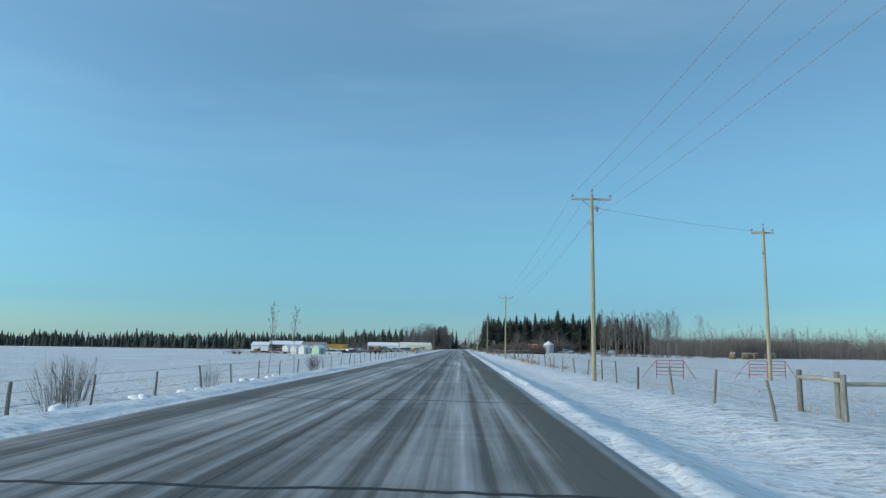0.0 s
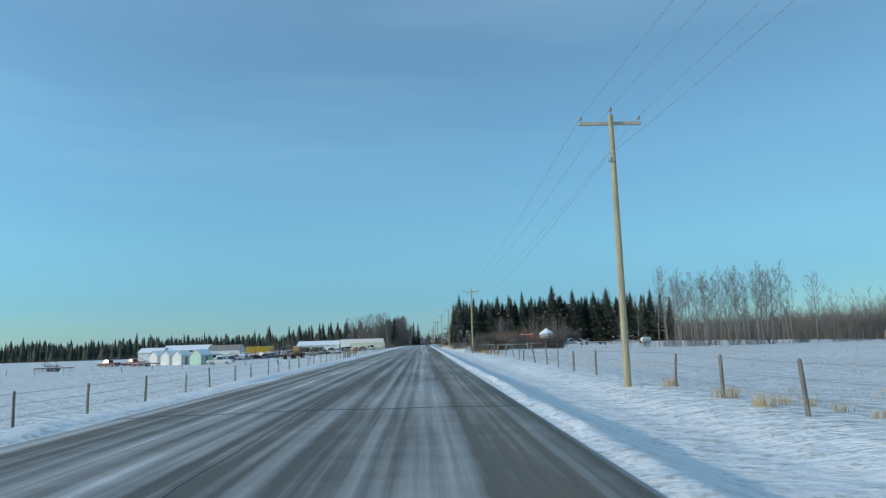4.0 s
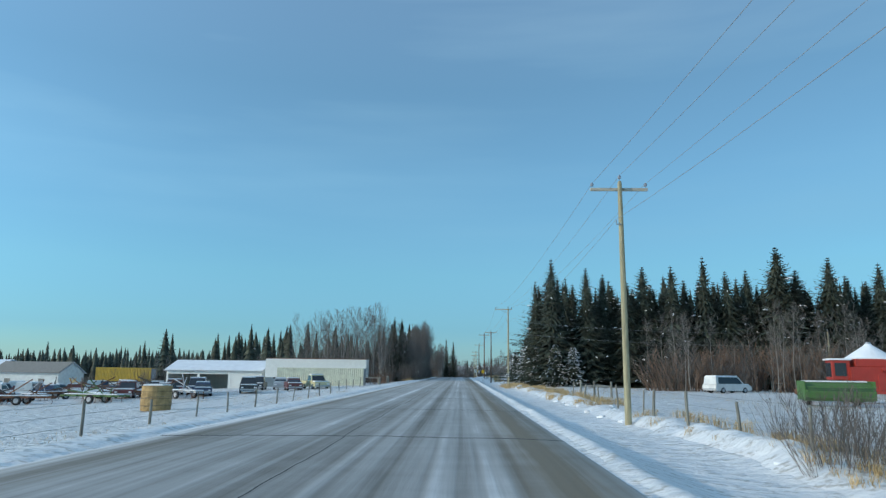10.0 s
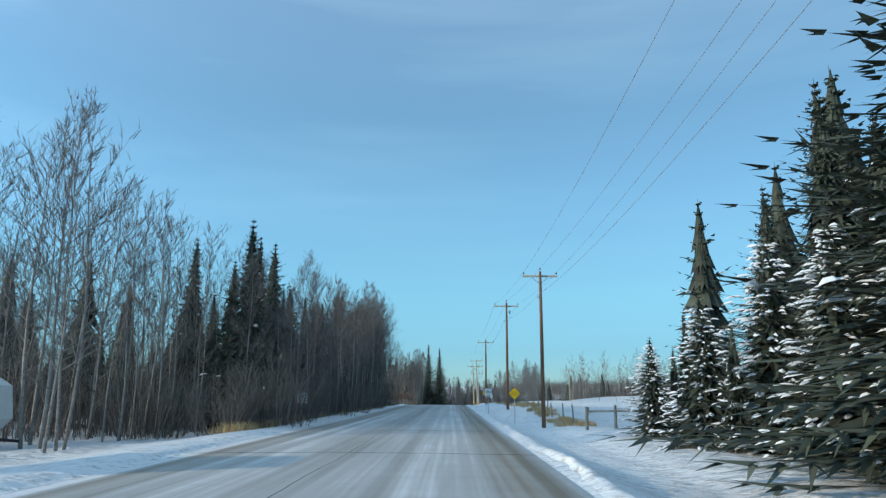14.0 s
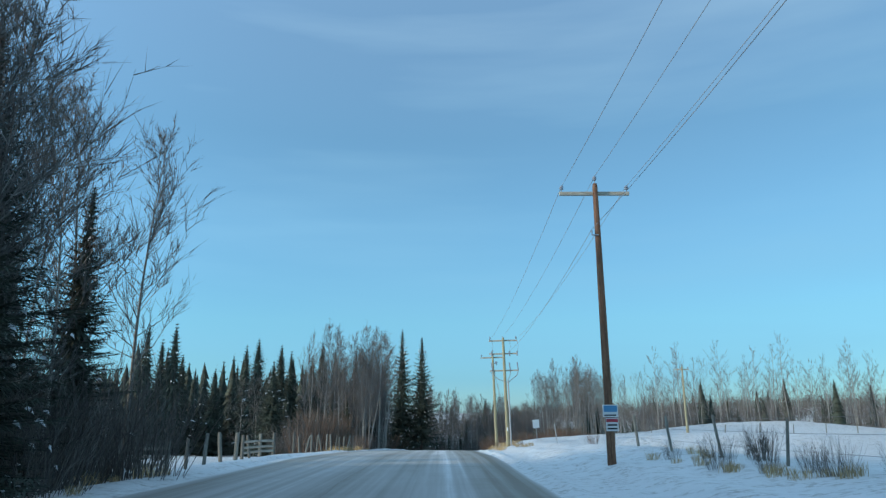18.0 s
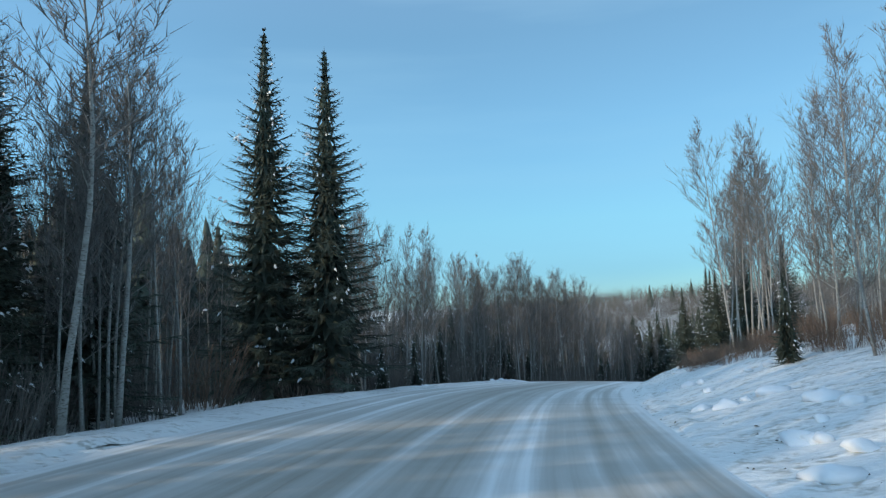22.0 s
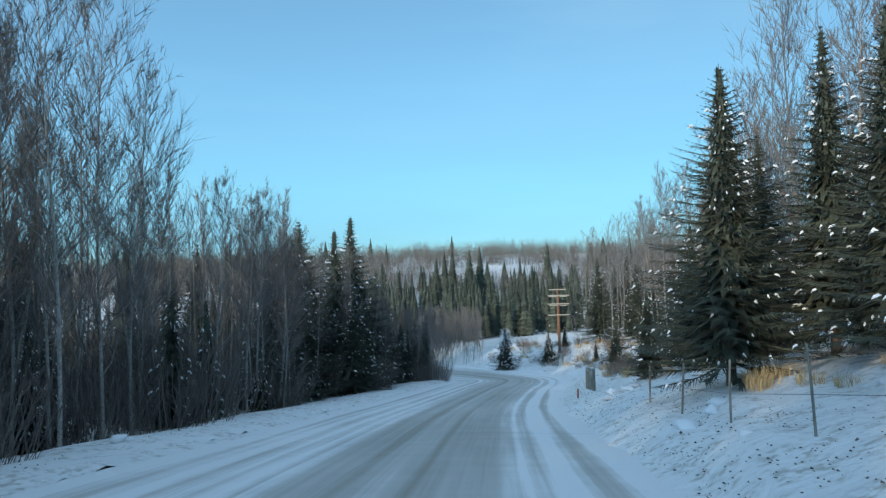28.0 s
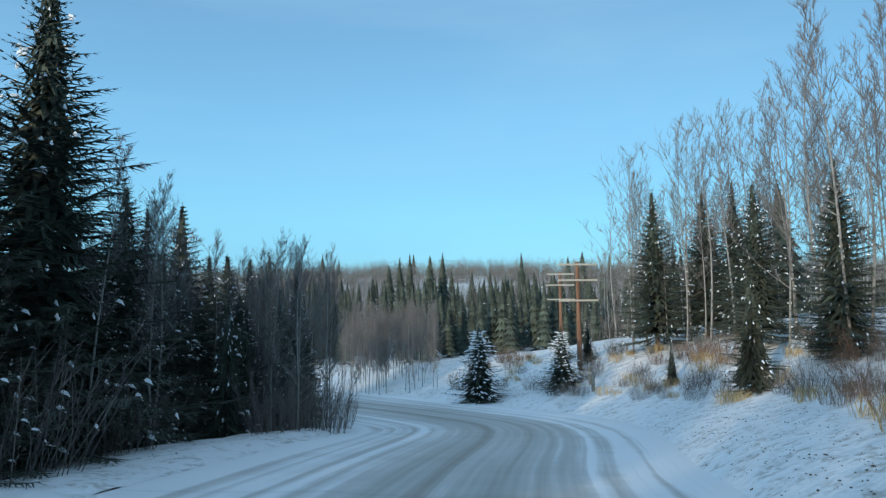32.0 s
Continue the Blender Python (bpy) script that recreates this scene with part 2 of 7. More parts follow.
def road_material():
    """Worn asphalt under blown snow and ice. UV: metres across and along."""
    m = bpy.data.materials.new("icy_asphalt")
    m.use_nodes = True
    nt = m.node_tree
    b = nt.nodes["Principled BSDF"]
    uv = nt.nodes.new("ShaderNodeUVMap")
    sep = nt.nodes.new("ShaderNodeSeparateXYZ")
    nt.links.new(uv.outputs[0], sep.inputs[0])

    def noise_of(scale, detail, stretch, off=0.0):
        mp = nt.nodes.new("ShaderNodeMapping")
        mp.inputs["Scale"].default_value = stretch
        mp.inputs["Location"].default_value = (off, off * 1.7, 0)
        nt.links.new(uv.outputs[0], mp.inputs[0])
        n = nt.nodes.new("ShaderNodeTexNoise")
        n.inputs["Scale"].default_value, n.inputs["Detail"].default_value = scale, detail
        nt.links.new(mp.outputs[0], n.inputs[0])
        return n.outputs[0]

    def math_of(op, a, c, d=None):
        n = nt.nodes.new("ShaderNodeMath")
        n.operation = op
        for k, v in enumerate((a, c, d)):
            if v is None:
                continue
            if isinstance(v, (int, float)):
                n.inputs[k].default_value = v
            else:
                nt.links.new(v, n.inputs[k])
        return n.outputs[0]

    def curve_of(src, lo, hi, pts):
        """Piecewise ramp over a metre scale."""
        mr = nt.nodes.new("ShaderNodeMapRange")
        mr.inputs["From Min"].default_value, mr.inputs["From Max"].default_value = lo, hi
        nt.links.new(src, mr.inputs[0])
        r = nt.nodes.new("ShaderNodeValToRGB")
        e = r.color_ramp.elements
        while len(e) < len(pts):
            e.new(0.5)
        for k, (p, v) in enumerate(pts):
            e[k].position, e[k].color = (p - lo) / (hi - lo), (v, v, v, 1)
        nt.links.new(mr.outputs[0], r.inputs[0])
        return r.outputs[0]

    u, v = sep.outputs[0], sep.outputs[1]
    streak = noise_of(1.0, 5, (2.6, 0.012, 1))
    streak2 = noise_of(1.0, 8, (8.0, 0.22, 1), 4.3)
    patch = noise_of(0.5, 9, (1.2, 0.20, 1), 9.1)
    wisp = noise_of(0.9, 6, (0.5, 1.5, 1), 2.2)
    grain = noise_of(60, 3, (1, 1, 1))
    # snow film across the road: dusted lanes, scrubbed wheel tracks, snow at both edges
    cross = curve_of(u, -8, 8, [(-8, 1.2), (-5.7, 1.1), (-4.9, 0.66), (-4.5, 0.26), (-3.7, 0.30), (-3.0, 0.48), (-1.7, 0.50), (-1.1, 0.34), (-0.5, 0.26), (0.2, 0.48), (0.75, 0.32), (1.2, 0.38), (1.7, 0.54), (2.7, 0.50), (3.2, 0.22), (3.9, 0.10), (4.35, 0.32), (4.7, 0.85), (5.2, 1.2), (8, 1.2)])
    # snow cover along the road: patchy asphalt at first, packed snow downhill
    along = curve_of(v, 0, 700, [(0, -0.03), (60, -0.05), (150, -0.01), (230, 0.06), (300, 0.16), (360, 0.20), (440, 0.12), (520, 0.08), (700, 0.10)])
    calm = curve_of(v, 0, 700, [(0, 1.0), (180, 0.9), (280, 0.65), (370, 0.5), (460, 0.75), (700, 0.9)])
    s = math_of("MULTIPLY_ADD", streak, 1.9, -0.95)
    s = math_of("ADD", s, math_of("MULTIPLY_ADD", streak2, 0.42, -0.21))
    s = math_of("ADD", s, math_of("MULTIPLY_ADD", patch, 0.9, -0.45))
    s = math_of("ADD", s, math_of("MULTIPLY_ADD", wisp, 0.30, -0.15))
    s = math_of("MULTIPLY", s, calm)
    # down the hill packed snow spreads in from both shoulders
    hill = math_of("MULTIPLY", curve_of(v, 0, 700, [(0, 0.0), (455, 0.0), (515, 1.0), (700, 1.0)]), curve_of(u, -8, 8, [(-8, 0.9), (-4.6, 0.75), (-2.8, 0.28), (-1.0, 0.02), (1.2, 0.02), (2.4, 0.22), (3.2, 0.62), (3.9, 0.95), (8, 0.9)]))
    cover = math_of("ADD", math_of("ADD", math_of("ADD", cross, along), s), hill)
    # transverse cracks in the pavement
    wob = math_of("MULTIPLY_ADD", noise_of(0.6, 5, (1, 0.02, 1), 1.0), 0.9, v)
    cell = math_of("FRACT", math_of("DIVIDE", math_of("SUBTRACT", wob, 1.85), 12.0), 0.0)
    crack = math_of("LESS_THAN", math_of("ABSOLUTE", math_of("SUBTRACT", cell, 0.5), 0.0), 0.006)
    wob2 = math_of("MULTIPLY_ADD", noise_of(0.12, 5, (0.05, 1, 1), 6.0), 0.7, u)
    seam = math_of("LESS_THAN", math_of("ABSOLUTE", math_of("ADD", wob2, 0.30), 0.0), 0.015)
    marks = math_of("MULTIPLY", math_of("MAXIMUM", crack, seam), curve_of(v, 0, 700, [(0, 1), (330, 0.9), (390, 0.2), (700, 0.0)]))
    # thin frost film grows into packed snow
    mask = nt.nodes.new("ShaderNodeValToRGB")
    me = mask.color_ramp.elements
    me.new(0.44), me.new(0.68)
    for k, (pos, val) in enumerate(((0.20, 0.0), (0.44, 0.20), (0.70, 0.42), (1.0, 1.0))):
        me[k].position, me[k].color = pos, (val, val, val, 1)
    nt.links.new(cover, mask.inputs[0])
    asphalt = nt.nodes.new("ShaderNodeValToRGB")
    asphalt.color_ramp.elements[0].color, asphalt.color_ramp.elements[1].color = (0.06, 0.057, 0.051, 1), (0.15, 0.138, 0.12, 1)
    nt.links.new(grain, asphalt.inputs[0])
    # farther on the bare tracks carry sanded ice
    pale = nt.nodes.new("ShaderNodeMixRGB")
    pale.inputs[2].default_value = (0.40, 0.37, 0.32, 1)
    nt.links.new(curve_of(v, 0, 700, [(0, 0.0), (200, 0.12), (320, 0.5), (400, 0.65), (470, 0.8), (700, 0.8)]), pale.inputs[0])
    nt.links.new(asphalt.outputs[0], pale.inputs[1])
    sand = nt.nodes.new("ShaderNodeMixRGB")
    sand.inputs[2].default_value = (0.24, 0.195, 0.135, 1)
    nt.links.new(math_of("MULTIPLY", curve_of(u, -8, 8, [(-8, 0.0), (-4.6, 0.7), (-3.4, 0.1), (2.4, 0.05), (3.4, 1.0), (4.3, 1.0), (4.8, 0.4), (8, 0)]), math_of("MULTIPLY", math_of("MULTIPLY_ADD", patch, 0.7, 0.45), curve_of(v, 0, 700, [(0, 0.3), (150, 0.45), (220, 1.0), (340, 1.0), (430, 0.6), (700, 0.4)]))), sand.inputs[0])
    nt.links.new(pale.outputs[0], sand.inputs[1])
    snowc = nt.nodes.new("ShaderNodeMixRGB")
    nt.links.new(mask.outputs[0], snowc.inputs[0])
    nt.links.new(sand.outputs[0], snowc.inputs[1])
    snowc.inputs[2].default_value = (0.80, 0.80, 0.79, 1)
    dark = nt.nodes.new("ShaderNodeMixRGB")
    nt.links.new(marks, dark.inputs[0])
    nt.links.new(snowc.outputs[0], dark.inputs[1])
    dark.inputs[2].default_value = (0.035, 0.033, 0.032, 1)
    nt.links.new(dark.outputs[0], b.inputs["Base Color"])
    nt.links.new(math_of("MULTIPLY_ADD", patch, 0.4, 0.55), b.inputs["Roughness"])
    b.inputs["Specular IOR Level"].default_value = 0.25
    bp = nt.nodes.new("ShaderNodeBump")
    bp.inputs["Strength"].default_value, bp.inputs["Distance"].default_value = 0.35, 0.05
    nt.links.new(math_of("ADD", cover, math_of("MULTIPLY", grain, 0.2)), bp.inputs["Height"])
    nt.links.new(bp.outputs[0], b.inputs["Normal"])
    return m


M["snow"] = snow_material()
M["road"] = road_material()


# ---------- mesh helpers ----------
def mesh_of(name, verts, faces, mats, face_mat=None, smooth=False):
    me = bpy.data.meshes.new(name)
    me.from_pydata([tuple(map(float, v)) for v in verts], [], [tuple(int(i) for i in f) for f in faces])
    for m in mats if isinstance(mats, (list, tuple)) else [mats]:
        me.materials.append(m)
    if face_mat is not None:
        me.polygons.foreach_set("material_index", np.asarray(face_mat, dtype=np.int32))
    if smooth:
        me.polygons.foreach_set("use_smooth", np.ones(len(me.polygons), dtype=bool))
    me.update()
    return me


def child(name, me, parent, m=None, label=""):
    ob = new(name, me)
    ob.parent = parent
    if m is not None:
        ob.matrix_basis = m
    return tagged(ob, label)


def tube_arrays(points, radii, sides=6, cap=True):
    """Vertices and faces of a tube along points."""
    pts = [Vector(p) for p in points]
    vs, fs = [], []
    ref = Vector((0.13, 0.97, 0.2))
    for i, p in enumerate(pts):
        t = (pts[min(i + 1, len(pts) - 1)] - pts[max(i - 1, 0)]).normalized()
        a = t.cross(ref)
        if a.length < 1e-3:
            a = t.cross(Vector((1, 0, 0)))
        a.normalize()
        c = t.cross(a)
        for k in range(sides):
            w = 2 * math.pi * k / sides
            vs.append(p + radii[i] * (math.cos(w) * a + math.sin(w) * c))
    for i in range(len(pts) - 1):
        for k in range(sides):
            q = (k + 1) % sides
            fs.append((i * sides + k, i * sides + q, (i + 1) * sides + q, (i + 1) * sides + k))
    if cap:
        fs.append(tuple(range(sides))[::-1])
        fs.append(tuple((len(pts) - 1) * sides + k for k in range(sides)))
    return vs, fs


class Bag:
    """Collects shapes that make up one mesh."""

    def __init__(self):
        self.v, self.f, self.m = [], [], []

    def add(self, vs, fs, mi=0, at=None):
        n = len(self.v)
        self.v += [at @ Vector(v) for v in vs] if at is not None else list(vs)
        self.f += [tuple(i + n for i in f) for f in fs]
        self.m += [mi] * len(fs)
        return self

    def tube(self, points, radii, sides=6, mi=0, cap=True):
        if isinstance(radii, (int, float)):
            radii = [radii] * len(points)
        return self.add(*tube_arrays(points, radii, sides, cap), mi)

    def box(self, lo, hi, mi=0, bevel=0.0, at=None):
        """A box, with chamfered edges where bevel is given."""
        (x0, y0, z0), (x1, y1, z1) = lo, hi
        if not bevel:
            vs = [(x, y, z) for z in (z0, z1) for y in (y0, y1) for x in (x0, x1)]
            fs = [(0, 2, 3, 1), (4, 5, 7, 6), (0, 1, 5, 4), (2, 6, 7, 3), (0, 4, 6, 2), (1, 3, 7, 5)]
            return self.add(vs, fs, mi, at)
        bm = bmesh.new()
        bmesh.ops.create_cube(bm, size=1.0)
        for v in bm.verts:
            v.co = Vector(((x0 + x1) / 2 + v.co.x * (x1 - x0), (y0 + y1) / 2 + v.co.y * (y1 - y0), (z0 + z1) / 2 + v.co.z * (z1 - z0)))
        bmesh.ops.bevel(bm, geom=list(bm.edges), offset=bevel, segments=2, affect="EDGES", profile=0.6)
        bm.verts.index_update()
        vs, fs = [v.co.copy() for v in bm.verts], [tuple(v.index for v in f.verts) for f in bm.faces]
        bm.free()
        return self.add(vs, fs, mi, at)

    def prism(self, outline, depth, mi=0, at=None):
        """An outline in x and z, drawn out along y."""
        n = len(outline)
        vs = [(x, 0, z) for x, z in outline] + [(x, depth, z) for x, z in outline]
        fs = [tuple(range(n)), tuple(range(2 * n - 1, n - 1, -1))] + [(k, k + n, (k + 1) % n + n, (k + 1) % n) for k in range(n)]
        return self.add(vs, fs, mi, at)

    def mesh(self, name, mats, smooth=False):
        return mesh_of(name, self.v, self.f, mats, self.m, smooth)


def thing(name, x, y, z, rz=0.0, label="", category="", group="", kind=""):
    ob = new(name)
    ob.empty_display_size = 0.2
    ob.matrix_basis = pose(x, y, z, 0, 0, rz)
    return tagged(ob, label, category, group, kind)


def part(name, bag, material, parent, label="", smooth=False):
    return child(name, bag.mesh(name, material, smooth), parent, None, label)


# ---------- the road's line and the ground ----------
WAY = [(-2.1, -400, 0), (-2.1, 380, 0), (-2.1, 432, 0.0), (-2.1, 446, -0.3), (-2.05, 454, -0.54), (-1.9, 461, -0.8), (-1.4, 468.3, -1.07), (-0.5, 474.8, -1.33),
       (0.8, 481, -1.6), (2.2, 486.9, -1.9), (3.8, 492.5, -2.24), (5.6, 497.8, -2.65), (7.5, 502.7, -3.06), (11.2, 511.2, -3.77), (13.0, 515.1, -4.18), (21.3, 529.3, -6.5),
       (23.2, 532.5, -7.0), (27.7, 539.0, -8.0), (32.3, 545.5, -9.0), (37.2, 551.9, -10.0), (44.7, 560.7, -11.2), (51.6, 568.4, -12.1), (54.4, 576.6, -12.9), (54.5, 586, -13.4),
       (52.6, 597, -13.6), (47, 612, -13.4), (36, 630, -12.5), (16, 652, -11), (-20, 690, -9), (-90, 720, -6)]


def spline(ctrl, step=1.0):
    p = np.array(ctrl, float)
    out = []
    for i in range(len(p) - 1):
        a, b2, c, d = p[max(i - 1, 0)], p[i], p[i + 1], p[min(i + 2, len(p) - 1)]
        n = max(int(np.linalg.norm(c - b2) / step), 1)
        m0, m1 = (c - a) / 2, (d - b2) / 2
        L = np.linalg.norm(c - b2)
        m0, m1 = m0 / max(np.linalg.norm(m0), 1e-6) * L, m1 / max(np.linalg.norm(m1), 1e-6) * L
        for k in range(n):
            t = k / n
            out.append((2 * t**3 - 3 * t**2 + 1) * b2 + (t**3 - 2 * t**2 + t) * m0 + (3 * t**2 - 2 * t**3) * c + (t**3 - t**2) * m1)
    out.append(p[-1])
    return np.array(out)


LINE = spline(WAY)
LDIR = np.gradient(LINE[:, :2], axis=0)
LDIR /= np.linalg.norm(LDIR, axis=1, keepdims=True)
LEN = np.concatenate([[0], np.cumsum(np.linalg.norm(np.diff(LINE[:, :2], axis=0), axis=1))]) - 400.0


def near_road(x, y):
    """Length along the road and offset to its right, for arrays of places."""
    x, y = np.atleast_1d(np.asarray(x, float)), np.atleast_1d(np.asarray(y, float))
    best = np.empty(len(x), int)
    sub = np.arange(0, len(LINE), 4)
    for k in range(0, len(x), 4000):
        d2 = (x[k : k + 4000, None] - LINE[None, sub, 0]) ** 2 + (y[k : k + 4000, None] - LINE[None, sub, 1]) ** 2
        best[k : k + 4000] = sub[d2.argmin(1)]
    cand = np.clip(best[:, None] + np.arange(-4, 5), 0, len(LINE) - 1)
    d2 = (x[:, None] - LINE[cand, 0]) ** 2 + (y[:, None] - LINE[cand, 1]) ** 2
    i = cand[np.arange(len(x)), d2.argmin(1)]
    ox, oy = x - LINE[i, 0], y - LINE[i, 1]
    along = ox * LDIR[i, 0] + oy * LDIR[i, 1]
    off = ox * LDIR[i, 1] - oy * LDIR[i, 0]
    far = np.hypot(ox, oy)
    off = np.where(np.abs(off) < 0.5 * far, np.sign(off + 1e-9) * far, off)
    return LEN[i] + along, off, LINE[i, 2]


RNG = np.random.default_rng(7)
WAVES = RNG.uniform(-1, 1, (10, 4))


def bumps(x, y, size):
    """Smooth unevenness between about -1 and 1."""
    h = 0
    for a, b2, c, d in WAVES:
        h = h + np.sin((a * x + b2 * y) / size + 6 * c) * (0.5 + 0.5 * d)
    return h / 3.2


def step_up(x, a, b2):
    t = np.clip((x - a) / (b2 - a), 0, 1)
    return t * t * (3 - 2 * t)


def height(x, y):
    x, y = np.atleast_1d(np.asarray(x, float)), np.atleast_1d(np.asarray(y, float))
    s, d, rz = near_road(x, y)
    u = 0.60 * x + 0.80 * (y - 455)
    wide = np.interp(u, [-20, 0, 30, 60, 100, 135, 165, 210, 260, 330, 410, 700], [-0.35, -0.7, -2, -4.5, -9, -12.6, -13, -11.8, -8, 0, 8.5, 10])
    wide_r = np.interp(u, [-20, 0, 60, 75, 110, 140, 165, 210, 260, 330, 410, 700], [-0.35, -0.1, 0.3, -1.0, -6.0, -10.5, -12.5, -11.8, -8, 0, 8.5, 10])
    wide = np.where(d > 0, wide_r, wide - np.interp(-x, [10, 55, 150, 500], [0, 1.8, 2.6, 3.5]) * (1 - step_up(y, 345, 440)))
    wide = wide + bumps(x, y, 40) * (0.25 + 1.2 * step_up(u, 10, 120))
    wide = np.where(d < 0, wide - np.interp(-x, [30, 100, 300, 640], [0, 4.5, 7.5, 9.0]) * step_up(y, 360, 490), wide)
    # right-hand side: ditch, then field; a cut bank where the road drops
    cut = step_up(s, 455, 470) * (1 - step_up(s, 588, 625))
    r_field = np.interp(d, [0, 4.6, 5.1, 6.6, 8.2, 9.4, 10.5, 14, 40], [0, 0, 0.06, -0.42, -0.46, -0.25, -0.15, -0.25, -0.35])
    r_field = r_field + 0.75 * step_up(s, 374, 392) * step_up(d, 5.0, 7.6) * (1 - 0.75 * step_up(d, 9, 22))
    rise = np.clip(0.35 - rz, 0.1, 3.4)
    r_bank = 0.5 * step_up(d, 5.0, 7.6) * (1 - step_up(s, 462, 476)) + rise * np.interp(d, [0, 4.6, 5.4, 6.6, 8.6, 11, 15, 24, 40], [0, 0, 0.05, 0.18, 0.42, 0.65, 0.85, 1.0, 1.1])
    down = step_up(s, 500, 518)
    r_low = np.interp(d, [0, 3.9, 4.4, 5.1, 7.5, 9.5, 12.5, 17, 24, 40], [0, 0, 0.12, 0.48, 1.12, 1.68, 2.65, 3.4, 4.6, 7.0]) + 0.12 * step_up(d, 4.0, 5.1) * step_up(s, 506, 514) * (1 - step_up(s, 526, 545)) - 0.38 * step_up(d, 3.9, 5.1) * (1 - step_up(d, 7.5, 11)) * step_up(s, 578, 588)
    right = r_field * (1 - cut) + (r_bank * (1 - down) + r_low * down) * cut
    l_field = np.interp(-d, [0, 5.2, 6.2, 8.0, 10, 13, 40], [0, 0, 0.10, -0.12, -0.35, -0.4, -0.4]) - np.interp(-d, [13, 55, 70], [0, 1.7, 2.0]) * (1 - step_up(y, 345, 440))
    l_field = l_field - np.interp(-d, [6.5, 8, 10, 13], [0, 0.18, 0.36, 0.46]) * (1 - step_up(y, 288, 318))
    l_wood = np.interp(-d, [0, 5.2, 6.2, 8.0, 10, 16, 40], [0, 0, 0.12, -0.05, -0.35, -0.7, -1.0])
    wood = step_up(s, 455, 480)
    left = l_field * (1 - wood) + l_wood * wood
    prof = np.where(d > 0, right, left)
    edge = step_up(np.abs(d), 4.4, 6.0)
    prof = prof + edge * (0.05 * bumps(x, y, 0.9) + 0.05 * bumps(x + 31, y, 2.1)) + step_up(np.abs(d), 8, 20) * 0.10 * bumps(x, y + 17, 6)
    w = step_up(np.abs(d), 16, 70)
    base = (rz + prof) * (1 - w) + wide * w
    return np.where(np.abs(d) < 4.7, base - 0.06 * (1 - step_up(np.abs(d), 4.2, 4.7)), base)


def ground_z(x, y):
    return float(height([x], [y])[0])


def axis_lines(parts):
    out = []
    for a, b2, st in parts:
        out += list(np.arange(a, b2, st))
    return np.array(out)


gx = axis_lines([(-2600, -600, 250), (-600, -200, 50), (-200, -60, 10), (-60, -16, 3), (-16, 2, 0.6), (2, 8, 0.3), (8, 14, 0.6), (14, 62, 0.7), (62, 70, 1.6), (70, 140, 5), (140, 300, 20), (300, 700, 60), (700, 2601, 250)])
gy = axis_lines([(-900, -60, 120), (-60, -10, 10), (-10, 440, 1.5), (440, 500, 1.2), (500, 585, 0.75), (585, 600, 1.5), (600, 700, 3), (700, 1000, 15), (1000, 1600, 60), (1600, 3601, 250)])
GX, GY = np.meshgrid(gx, gy)
GZ = height(GX.ravel(), GY.ravel())
nx, ny = len(gx), len(gy)
idx = np.arange(nx * ny).reshape(ny, nx)
quads = np.stack([idx[:-1, :-1], idx[:-1, 1:], idx[1:, 1:], idx[1:, :-1]], -1).reshape(-1, 4)
gme = bpy.data.meshes.new("ground")
gme.vertices.add(nx * ny)
gme.vertices.foreach_set("co", np.stack([GX.ravel(), GY.ravel(), GZ], -1).ravel())
gme.loops.add(quads.size)
gme.loops.foreach_set("vertex_index", quads.ravel().astype(np.int32))
gme.polygons.add(len(quads))
gme.polygons.foreach_set("loop_start", np.arange(0, quads.size, 4, dtype=np.int32))
gme.polygons.foreach_set("use_smooth", np.ones(len(quads), dtype=bool))
gme.materials.append(M["snow"])
_, GD, _ = near_road(GX.ravel(), GY.ravel())
crusted = gme.attributes.new("crusted", "FLOAT", "POINT")
crusted.data.foreach_set("value", (0.15 + 0.85 * step_up(np.abs(GD), 8.2, 11.5)).astype(np.float32))
gme.update(calc_edges=True)
ground = tagged(new("ground", gme), "snow-covered fields and ditches with worn grassy spots", "ground", kind="structure")

# the road strip
ru = np.array([-5.7, -5.2, -4.6, -3.5, -2.2, -1.0, 0.2, 1.4, 2.6, 3.6, 4.5, 4.9])
rv = np.arange(0, len(LINE), 2)
rverts, ruv = [], []
for i in rv:
    c, t = LINE[i], LDIR[i]
    for k, u in enumerate(ru):
        crown = 0.05 * (1 - (u / 5.0) ** 2) + (-0.16 if k in (0, len(ru) - 1) else 0.0)
        rverts.append((c[0] + t[1] * u, c[1] - t[0] * u, c[2] + crown + 0.015))
        ruv.append((u, LEN[i]))
nr = len(ru)
rfaces = [(a * nr + k, a * nr + k + 1, (a + 1) * nr + k + 1, (a + 1) * nr + k) for a in range(len(rv) - 1) for k in range(nr - 1)]
rme = mesh_of("road", rverts, rfaces, M["road"], smooth=True)
layer = rme.uv_layers.new(name="metres")
layer.data.foreach_set("uv", np.array([ruv[v] for f in rfaces for v in f], dtype=np.float32).ravel())
road = tagged(new("road", rme), "grey asphalt road with blown snow and ice streaks", "road", kind="structure")



